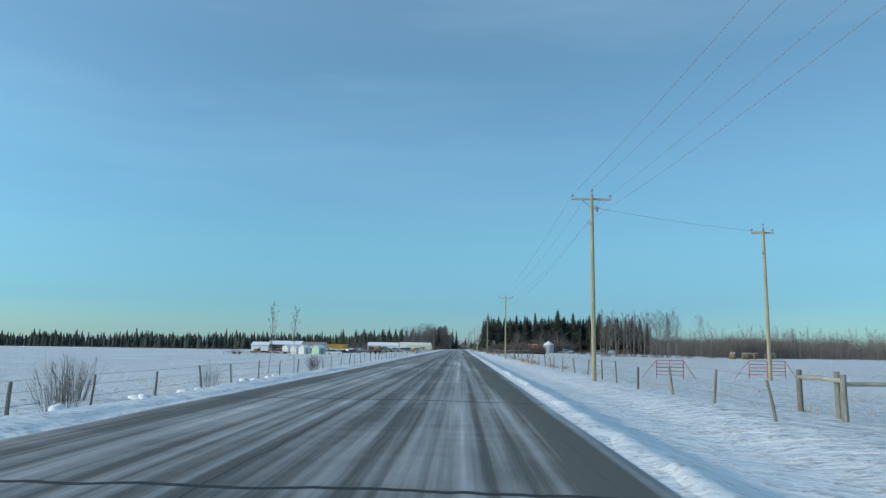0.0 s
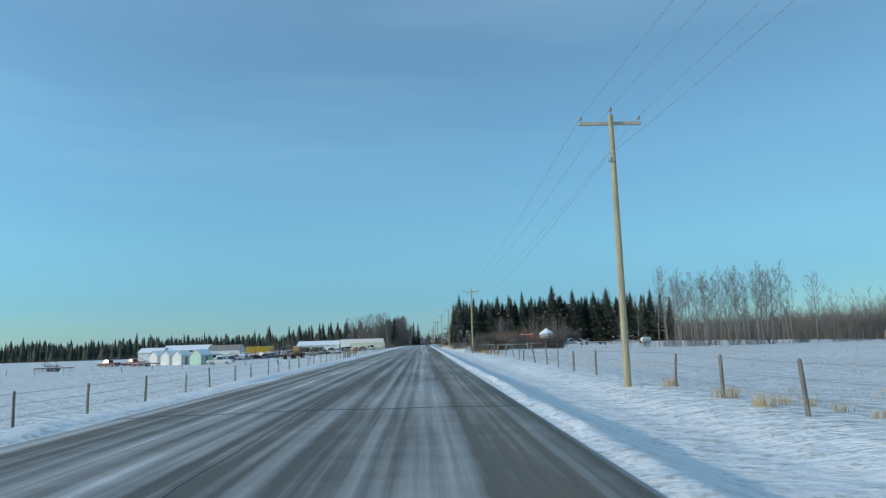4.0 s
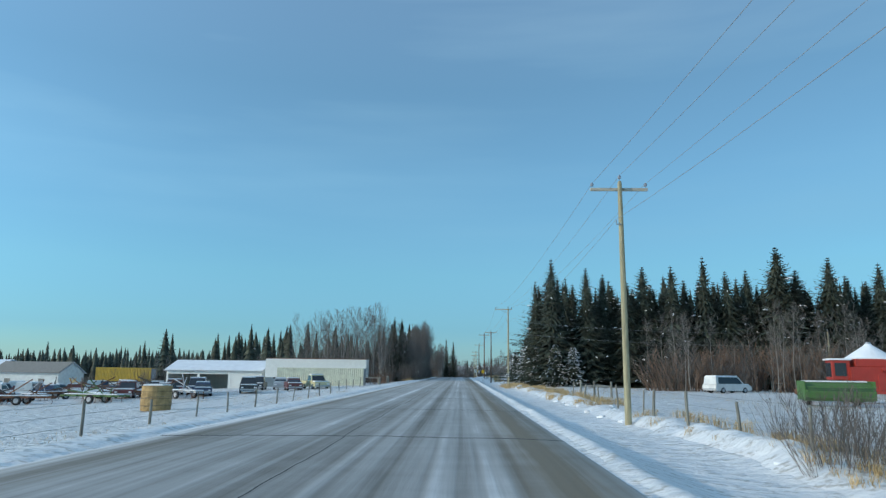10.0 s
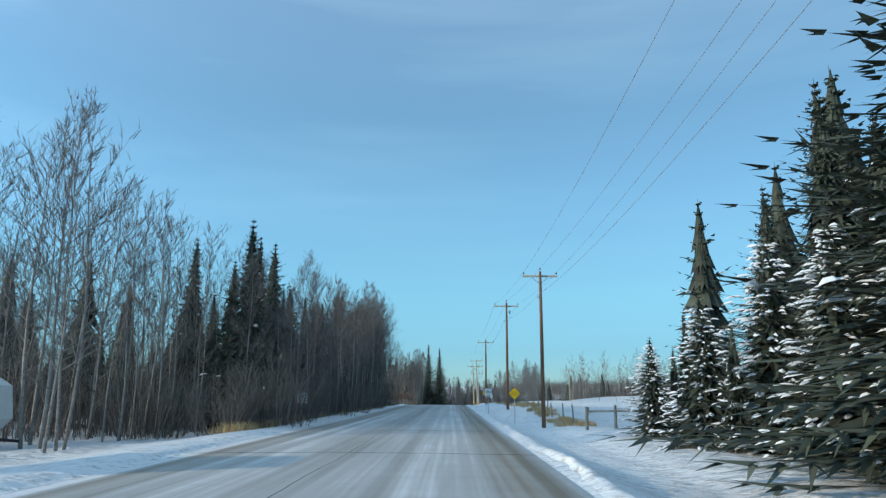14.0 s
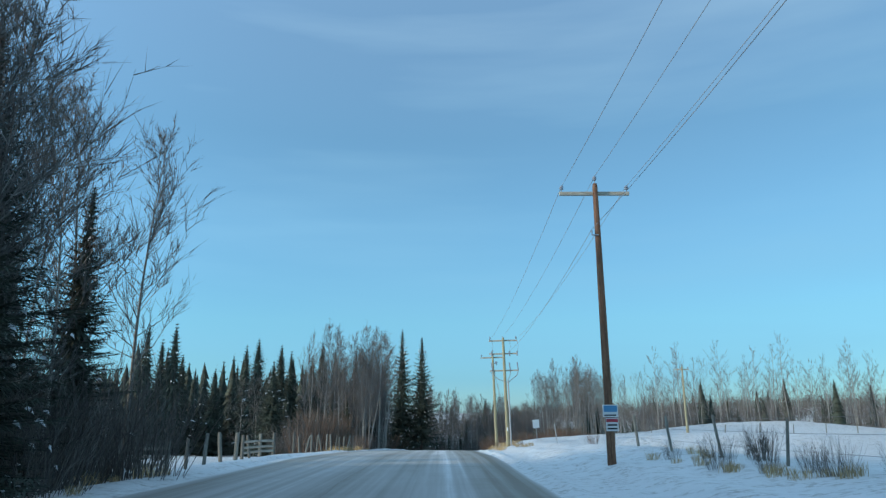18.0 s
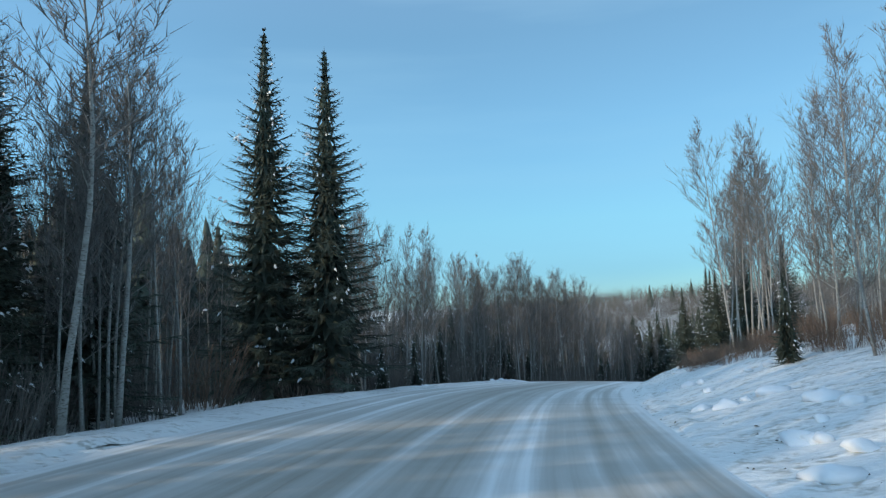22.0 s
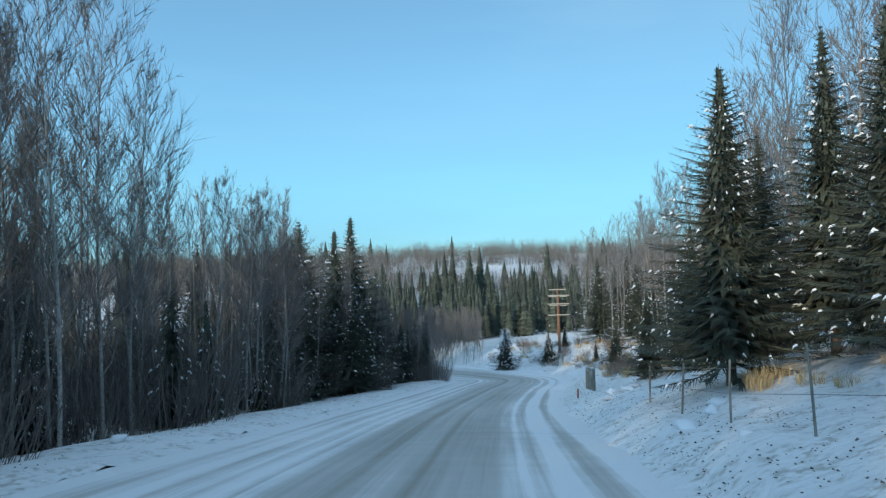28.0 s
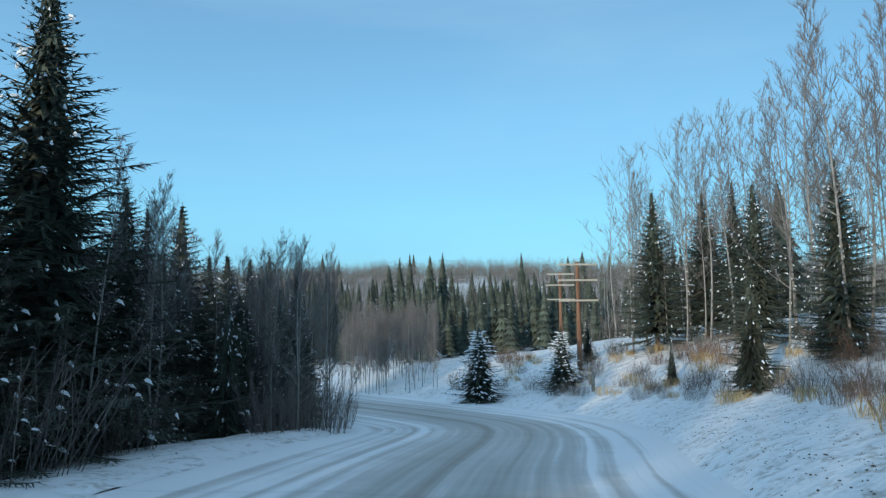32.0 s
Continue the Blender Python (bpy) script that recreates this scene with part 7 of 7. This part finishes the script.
fence("fence", [(-8.9 + 0.12 * k, 443.5 + 1.25 * k) for k in range(13)], 1.15, wires=(0.6,), label="row of thin leaning fence posts at the bend", rad=0.05, lean=5)
fence("fence", [off_road(526 + 3.3 * k, 5.9) for k in range(8)], 1.15, wires=(0.5, 0.95), label="thin dark steel posts and wire along the bank", rad=0.022, lean=3)
rail_gate(-11.6, 428.6, 60, posts=(-1.4, 0.0, 1.4), rails=(0.35, 0.65, 0.95), label="stacked wooden rail panel by the field", h=1.2)
rail_gate(-10.2, 440.6, 75, posts=(-1.6, 0.2, 1.7), rails=(0.3, 0.55, 0.85), label="sagging old wooden gate in a fence", h=1.25)
rail_gate(43.4, 550.6, 55, posts=(-1.2, 0.1, 1.2), rails=(0.85,), label="weathered wooden rail barrier capped with snow", h=1.05, rad=0.085)
rail_gate(*off_road(592, 8.0), 50, posts=(-0.7, 0.7), rails=(0.7,), label="short wooden rail capped with snow on the bank", h=0.85, rad=0.08)


# ---------- signs ----------
def letters(text, size, parent, m, material):
    cu = bpy.data.curves.new("letters", "FONT")
    cu.body, cu.size, cu.align_x, cu.align_y, cu.extrude = text, size, "CENTER", "CENTER", 0.002
    tmp = new("tmp_letters", cu)
    bpy.context.view_layer.update()
    me = bpy.data.meshes.new_from_object(tmp.evaluated_get(bpy.context.evaluated_depsgraph_get()))
    bpy.data.objects.remove(tmp)
    me.materials.clear()
    me.materials.append(M[material])
    return child("lettering", me, parent, m)


def sign_post(x, y, label, h, rz=0.0, wood=False, lean=0.0):
    ob = thing("road_sign", x, y, ground_z(x, y), rz, label, "road sign", "road signs")
    ob.matrix_basis = pose(x, y, ground_z(x, y), 0, lean, rz)
    if wood:
        part("post", Bag().box((-0.05, 0.0, -0.3), (0.05, 0.09, h), 0, 0.008), M["post"], ob)
    else:
        part("post", Bag().tube([(0, 0.05, -0.3), (0, 0.05, h)], 0.03, 8), M["steel"], ob)
    return ob


FACE = Matrix.Rotation(radians(90), 4, "X")


def diamond(ob, z, s=0.76, border=True):
    r = s / math.sqrt(2)
    part("border", Bag().prism([(0, -r), (r, 0), (0, r), (-r, 0)], 0.006, 0, Matrix.Translation((0, 0.006, z))), M["ink"], ob, "black edge")
    q = r - 0.022
    part("panel", Bag().prism([(0, -q), (q, 0), (0, q), (-q, 0)], 0.006, 0, Matrix.Translation((0, -0.001, z))), M["sign_yellow"], ob, "yellow diamond panel")


ob = sign_post(4.62, 373.4, "yellow diamond road warning sign on a steel post", 2.1)
diamond(ob, 2.15, 0.62)
for k, (tx, sz) in enumerate((("WATCH FOR", 0.102), ("MAINTENANCE", 0.102), ("EQUIPMENT", 0.102))):
    letters(tx, sz, ob, Matrix.Translation((0, -0.004, 2.26 - 0.107 * k)) @ FACE @ Matrix.Diagonal((0.92, 1, 1, 1)), "ink")
ob = sign_post(3.4, 385.7, "white speed limit sign on a steel post", 2.2)
part("panel", Bag().box((-0.3, -0.004, 1.55), (0.3, 0.004, 2.25), 0, 0.002), M["sign_white"], ob)
letters("60", 0.42, ob, Matrix.Translation((0, -0.006, 1.97)) @ FACE, "ink")
part("caption_bar", Bag().box((-0.18, -0.008, 1.64), (0.18, -0.0045, 1.70)), M["ink"], ob)
for zz in (1.565, 2.235):
    part("edge_line", Bag().box((-0.28, -0.007, zz - 0.006), (0.28, -0.0045, zz + 0.006)), M["ink"], ob)
ob = sign_post(4.05, 402.6, "yellow diamond steep hill sign with a truck symbol", 2.3)
ob.matrix_basis = pose(4.05, 402.6, ground_z(4.05, 402.6) - 0.45)
diamond(ob, 2.25, 0.62)
part("slope_symbol", Bag().prism([(-0.26, -0.10), (0.20, -0.10), (0.20, 0.03)], 0.003, 0, Matrix.Translation((0, -0.005, 2.21))), M["ink"], ob)
part("truck_symbol", Bag().prism([(-0.20, 0.02), (0.14, 0.10), (0.12, 0.30), (-0.06, 0.26), (-0.08, 0.15), (-0.20, 0.12)], 0.003, 0, Matrix.Translation((0, -0.005, 2.21))), M["ink"], ob)
for px, pz in ((-0.12, 0.02), (0.08, 0.07)):
    v, f = tube_arrays([(px, -0.006, 2.23 + pz), (px, -0.002, 2.23 + pz)], [0.035, 0.035], 12)
    part("wheel_symbol", Bag().add(v, f), M["ink"], ob)
ob = sign_post(8.35, 464.2, "white-backed road sign leaning on a thin post", 1.75, 20, lean=-5)
part("panel", Bag().box((-0.32, -0.02, 1.0), (0.32, -0.005, 1.72), 0, 0.004), M["sign_white"], ob)
ob = sign_post(-8.4, 363.0, "small white sign beside roadside woods", 1.7, 5)
part("panel", Bag().box((-0.3, -0.02, 1.0), (0.3, -0.005, 1.6), 0, 0.004), M["sign_white"], ob)
ob = sign_post(7.8, 450.2, "thin leaning marker post at a side road", 1.35, 0, lean=-7)
part("cap", Bag().box((-0.04, 0.01, 1.3), (0.04, 0.09, 1.37), 0, 0.01), M["post"], ob)
ob = sign_post(9.8, 352.5, "small pale blue panel on a thin post by spruces", 1.2)
part("panel", Bag().box((-0.25, -0.02, 0.75), (0.25, -0.005, 1.05), 0, 0.004), M["ink_blue"], ob)
# boards nailed to poles
px, py = 5.15, 424.0
gz = ground_z(px, py)
ob = thing("pole_board", px, py - 0.19, gz, 0, "paper notice boards fixed to a dark utility pole", "notice", "pole notices")
part("upper_board", Bag().box((-0.24, -0.02, 1.42), (0.24, 0.0, 1.80)), M["sign_white"], ob)
part("picture_band", Bag().box((-0.21, -0.026, 1.58), (0.21, -0.021, 1.77)), M["ink_blue"], ob)
part("text_bar", Bag().box((-0.2, -0.026, 1.46), (0.17, -0.021, 1.50)), M["ink"], ob)
part("lower_board", Bag().box((-0.16, -0.03, 1.0), (0.22, -0.01, 1.39)), M["sign_white"], ob)
part("red_band", Bag().box((-0.15, -0.036, 1.27), (0.21, -0.031, 1.37)), M["ink_red"], ob)
for zz in (1.05, 1.16):
    part("text_bar", Bag().box((-0.12, -0.036, zz), (0.18, -0.031, zz + 0.05)), M["ink"], ob)
px, py = 6.7, 327.0
ob = thing("pole_board", px - 0.02, py - 0.20, ground_z(px, py), 0, "small black and white notice on a utility pole", "notice", "pole notices")
part("board", Bag().box((-0.16, -0.015, 1.35), (0.16, 0.0, 1.85)), M["ink"], ob)
for zz, w in ((1.72, 0.10), (1.58, 0.06), (1.42, 0.11)):
    part("text_bar", Bag().box((-w, -0.02, zz), (w, -0.016, zz + 0.07)), M["sign_white"], ob)

# red and white marker stake
ob = thing("marker_stake", 40.68, 548.45, ground_z(40.68, 548.45), 0, "red and white marker stake by a wooden barrier", "marker")
part("stake", Bag().box((-0.04, -0.015, -0.2), (0.04, 0.015, 0.45), 0, 0.004), M["red"], ob)
part("white_tip", Bag().box((-0.04, -0.016, 0.45), (0.04, 0.016, 0.72), 0, 0.004), M["sign_white"], ob, "white upper end")

# further poles
for x, y, h, lb in ((21.2, 47.2, 10.6, "side utility pole standing in the field"), (26.6, 478, 7.2, "lone pale utility pole beside a side road")):
    utility_pole(x, y, h, False, arms=((0.35, 1.6),), braces=False, label=lb)


def riser_pole(x, y, h):
    ob = thing("utility_pole", x, y, ground_z(x, y), 0, "tall utility pole with three crossarms and looping cables", "utility pole", "roadside poles")
    ob.matrix_basis = pose(x, y, ground_z(x, y), 0, -1.4, 0)
    part("shaft", Bag().tube([(0, 0, -0.6), (0, 0, 0.9), (0, 0, h - 0.1), (0, 0, h)], [0.155, 0.145, 0.10, 0.08], 12), M["pole"], ob)
    for z in (h - 0.25, h - 1.35, h - 2.75):
        part("crossarm", Bag().box((-1.2, 0.12, z - 0.06), (1.2, 0.24, z + 0.06), 0, 0.01), M["arm"], ob)
    for px2 in (-1.1, 0.0, 1.1):
        part("insulator", Bag().tube([(px2, 0.1, h - 0.2), (px2, 0.1, h), (px2, 0.1, h + 0.1)], [0.02, 0.07, 0.03], 8), M["porcelain"], ob)
    for px2 in (-1.0, 0.5, 1.15):
        part("arrester", Bag().tube([(px2, 0.08, h - 1.55), (px2, 0.08, h - 1.15)], 0.06, 8), M["porcelain"], ob)
        part("fuse", Bag().tube([(px2, 0.08, h - 2.75), (px2 - 0.05, 0.08, h - 2.1)], 0.05, 8), M["porcelain"], ob)
        part("jumper", Bag().tube([(px2, 0.1, h - 0.1), (px2 + 0.12, 0.05, h - 0.7), (px2, 0.08, h - 1.2)], 0.012, 5), M["wire"], ob)
        part("cable", Bag().tube([(px2, 0.06, h - 2.8), (px2 * 0.9, 0.0, h - 3.15), (px2 * 0.5, -0.1, h - 3.5), (0.22, -0.15, h - 3.75)], 0.028, 6), M["wire"], ob)
    part("conduit", Bag().tube([(0.24, -0.16, 0.0), (0.24, -0.16, h - 3.6)], 0.06, 8), M["grey_metal"], ob)
    part("marker_plate", Bag().box((-0.06, -0.19, 1.2), (0.06, -0.17, 1.5)), M["sign_white"], ob)
    return ob


riser_pole(5.25, 459.1, 8.85)
utility_pole(4.75, 464.6, 8.3, False, arms=((0.4, 2.2),), braces=False, pot=True, label="shorter weathered utility pole beside the hill", lean=-1.5)
for dx in (0.0, 0.5):
    wire("guy_wire", (4.6, 464.7, 6.6 - dx), (6.4 + dx, 471.5, 0.0), 0.0, 0.012, label="thin steel guy wire anchored by the road")


def h_frame(x, y, h, k):
    ob = thing("utility_pole", x, y, ground_z(x, y), -25, "weathered reddish pole with pale crossarms in the valley", "utility pole", "valley poles")
    part("shaft", Bag().tube([(0, 0, -0.5), (0, 0, h)], [0.15, 0.10], 10), M["pole_red"], ob)
    for z in (h - 0.15, h - 1.0, h - 2.1):
        part("crossarm", Bag().box((-1.1, -0.14, z - 0.05), (1.1, -0.04, z + 0.05), 0, 0.01), M["arm"], ob, "pale snow-dusted crossarm")
    return ob


h_frame(64.2, 577.8, -5.67 - ground_z(64.2, 577.8), 0)
h_frame(74.1, 589.8, -5.3 - ground_z(74.1, 589.8), 1)

# side wires and the service drop to the yard
wire("power_wire", (7.75, 39.6, 10.0), (21.2, 47.2, 10.0), 0.15)
wire("power_wire", (6.7, 327.2, 8.9), (45, 316, 7.0), 0.7)
wire("power_wire", (6.7, 327.2, 7.2), (45, 314, 5.2), 0.6)
utility_pole(45, 315, 7.4, False, arms=(), braces=False, label="plain wooden yard pole by the spruce belt")


# ---------- brush, grass and clods along the verges ----------
random.seed(90)
for k in range(14):
    a, r = G(0, 6.28), 1.5 * math.sqrt(random.random())
    shrub(-10.3 + r * math.cos(a), 458.5 + r * math.sin(a), G(2.2, 3.2), k % 3 == 0, label="dense dark leafless bush by the field fence")
for k in range(18):
    a, r = G(0, 6.28), 2.3 * math.sqrt(random.random())
    shrub(24.4 + r * math.cos(a), 216 + r * math.sin(a), G(2.0, 3.3) * (1.05 - 0.12 * r), k % 2 == 0, label="dense dark red-brown bush in the field corner")
for k in range(26):
    q = random.random()
    shrub(9.3 + 5.0 * q, 206.8 + 3.0 * random.random(), G(0.75, 1.05) * (1.5 + 1.5 * math.sin(math.pi * (0.12 + 0.8 * q))), k % 3 == 0, label="dense dark leafless bush beside a driveway", wide=1.15)
random.seed(91)
for x, y, h, red in [(8.6, 186, 1.7, 0), (7.9, 187.5, 1.6, 0), (9.4, 188.4, 1.5, 0), (10.5, 203, 1.5, 0), (16, 214, 2.2, 0), (19, 215, 2.9, 0), (22, 216.5, 3.0, 0), (24, 214, 2.4, 0), (11.6, 211, 2.0, 1), (14.0, 221, 2.8, 0), (16.5, 223, 3.2, 1), (19, 224, 3.2, 0), (21.5, 225, 2.8, 1)] + [(11 + G(0, 12), 216 + G(0, 10), G(1.8, 3.0), k % 4 == 0) for k in range(22)] + [(7.0 + G(0, 2.2), y + G(-1, 1), G(1.2, 1.9), 0) for y in np.arange(229, 250, 1.5)]:
    shrub(x, y, h, bool(red), label="leafless brown brush beside the fence" if not red else "leafless red-brown willow clump by the yard", wide=1.1)
for k in range(26):
    aspen_tree(23 + G(0, 26), G(303, 325), G(6, 10.5), (4, 1)[k % 2], label="bare brown spreading tree before the spruce belt", group="yard trees")
for k in range(22):
    shrub(24 + G(0, 28), G(312, 325), G(3.6, 6.2), k % 2 == 0, label="tall leafless tan brush before the spruce belt", wide=1.3)
for x, y, h in ((-11.3, 332.5, 1.9), (-12.3, 334.2, 2.0), (-13.5, 336, 1.7), (-11.8, 337, 1.4)):
    shrub(x, y, h, True, label="orange-brown leafless bush by the yard rails")
for k in range(16):
    shrub(6.6 + G(0, 2.2), 404 + 20 * (k + random.random()) / 16, G(0.45, 0.95), False, label="grey leafless brush beside the fence")
for x, y, h in ((4.3, 464.6, 1.0), (4.0, 466.2, 1.25), (5.4, 467.0, 1.2), (6.2, 465.6, 0.9), (4.6, 461.2, 0.45), (6.3, 459.4, 0.45), (9.5, 447, 0.7)):
    shrub(x, y, h, True, label="low red-brown brush round the pole bases")
for x, y, h in ((-14.5, 13, 2.0), (-13, 22, 1.6), (-15.5, 27, 1.8), (-12.2, 33, 1.3), (-13.2, 9, 1.2), (-13.5, 62, 1.2), (-14.2, 66, 1.4)):
    shrub(x, y, h, False, label="sparse leafless brush by the field fence", wide=0.8)
for x, y, h in ((-15.6, 55.5, 5.6), (-14.1, 57.5, 5.4)):
    aspen_tree(x, y, h, 2, label="young bare aspen by the field fence", group="fence aspens")
for (x0, x1, y0, y1, n, s) in ((8.0, 9.4, 60, 112, 34, 0.6), (8.2, 9.6, 170, 200, 26, 0.7), (7.0, 9.5, 214, 262, 60, 0.8), (6.9, 9.6, 270, 318, 90, 0.85), (5.8, 8.6, 318, 334, 36, 1.0), (7.0, 8.9, 366, 402, 110, 0.75), (6.6, 8.6, 402, 426, 34, 0.5), (4.0, 6.8, 456, 468, 44, 0.55), (-10.8, -8.6, 352, 372, 40, 0.9), (-9.5, -8.0, 372, 425, 40, 0.6), (-9.0, -7.2, 455, 470, 18, 0.8)):
    for k in range(n):
        tuft(x0 + (x1 - x0) * random.random(), y0 + (y1 - y0) * random.random(), s * G(0.6, 1.25))
for k in range(70):
    x, y = off_road(510 + 60 * random.random(), G(7.5, 11.5))
    tuft(x, y, G(0.4, 0.9))
for k in range(150):
    x, y = off_road(566 + 36 * random.random(), G(6.8, 12))
    if random.random() < 0.5:
        shrub(x, y, G(0.45, 1.0), random.random() < 0.3, label="short dry brush stems on the snowy bank", wide=1.3)
    else:
        tuft(x, y, G(0.5, 1.0))


def clod_mesh(seed):
    bm = bmesh.new()
    bmesh.ops.create_icosphere(bm, subdivisions=2, radius=0.5)
    g = random.Random(seed)
    for v in bm.verts:
        v.co *= 0.75 + 0.5 * noise.noise(v.co * 2.2 + Vector((seed, 0, 0)))
        v.co.z *= 0.6
    me = bpy.data.meshes.new("clod")
    bm.to_mesh(me)
    bm.free()
    me.materials.append(M["roof_snow"])
    me.polygons.foreach_set("use_smooth", np.ones(len(me.polygons), dtype=bool))
    return me


CLODS = [clod_mesh(k) for k in range(4)]


def clods(n, s0, s1, d0, d1, size):
    for k in range(n):
        x, y = off_road(G(s0, s1), G(d0, d1))
        ob = tagged(new("snow_clod", random.choice(CLODS)), "lump of ploughed snow beside the road", "snow clod", "snow clods")
        sc = size * G(0.4, 1.3)
        ob.matrix_basis = scaled(x, y, sc, G(0, 6.28), G(0.8, 1.4), 0.02)


clods(26, 2, 34, -8.5, -6.2, 0.5)
clods(70, 262, 335, 8.6, 10.4, 0.38)
clods(46, 205, 262, 8.6, 10.4, 0.32)
clods(40, 466, 492, 5.4, 8.5, 0.5)
clods(46, 505, 560, 5.2, 8.6, 0.45)
clods(20, 500, 560, -7.4, -5.6, 0.35)


def dirt_specks(n, s0, s1, d0, d1):
    """Dark gravel and sod thrown up on a snowy shoulder, joined as one object."""
    vs, fs = [], []
    for k in range(n):
        x, y = off_road(G(s0, s1), d0 + (d1 - d0) * random.random() ** 1.4)
        r, a = G(0.008, 0.028) * (1.7 if random.random() < 0.08 else 1), G(0, 6.28)
        z, m = ground_z(x, y), len(vs)
        for q in range(4):
            vs.append((x + r * G(0.6, 1.4) * math.cos(a + 1.57 * q), y + r * G(0.6, 1.4) * math.sin(a + 1.57 * q), z - 0.01))
        vs.append((x + r * G(-0.5, 0.5), y + r * G(-0.5, 0.5), z + r * G(0.2, 0.6)))
        fs += [(m + q, m + (q + 1) % 4, m + 4) for q in range(4)]
    tagged(new("dirt_specks", mesh_of("dirt_specks", vs, fs, M["sod"])), "dark gravel and sod specks on the snowy shoulder", "gravel", kind="stuff")


def stubble(name, label, n, x0, x1, y0, y1, tall):
    """Short dry stems poking through thin field snow, joined as one object."""
    g = np.random.default_rng(int(x0 * 7 + y0) % 9973 + 11)
    x, y = x0 + (x1 - x0) * g.random(n) ** 1.5, y0 + (y1 - y0) * g.random(n)
    keep = bumps(x, y, 5.0) + 0.5 * bumps(x, y, 1.7) > -0.15
    x, y = x[keep], y[keep]
    z = height(x, y)
    V, n = [], len(x)
    for _ in range(3):
        a, h = g.uniform(0, 6.28, n), tall * g.uniform(0.5, 1.3, n)
        px, py = x + g.uniform(-0.2, 0.2, n), y + g.uniform(-0.2, 0.2, n)
        cx, cy = 0.016 * np.cos(a), 0.016 * np.sin(a)
        tri = np.stack([np.stack([px + cx, py + cy, z - 0.03], -1), np.stack([px - cx, py - cy, z - 0.03], -1), np.stack([px + g.uniform(-0.12, 0.12, n), py + g.uniform(-0.12, 0.12, n), z + h], -1)], 1)
        V.append(tri.reshape(-1, 3))
    V = np.concatenate(V)
    F = np.arange(len(V)).reshape(-1, 3)
    stuff_mesh(name, label, V, F, np.full(len(F), 7), "stubble")


stubble("field_stubble", "dry stubble poking through a snowy field", 9000, 9.5, 70, 20, 330, 0.13)
stubble("field_stubble", "dry stubble poking through a fenced snowy field", 9000, -11.5, -75, 0, 320, 0.12)

M["sod"] = mat("dark_sod", (0.10, 0.085, 0.065), 0.95, var=0.4, bump=0, island=0.4)
dirt_specks(4600, 508, 584, 4.3, 7.2)
dirt_specks(400, 290, 332, 6.8, 9.6)
dirt_specks(500, 458, 506, 4.6, 6.4)
dirt_specks(400, 500, 575, -6.8, -5.2)

plant_all()
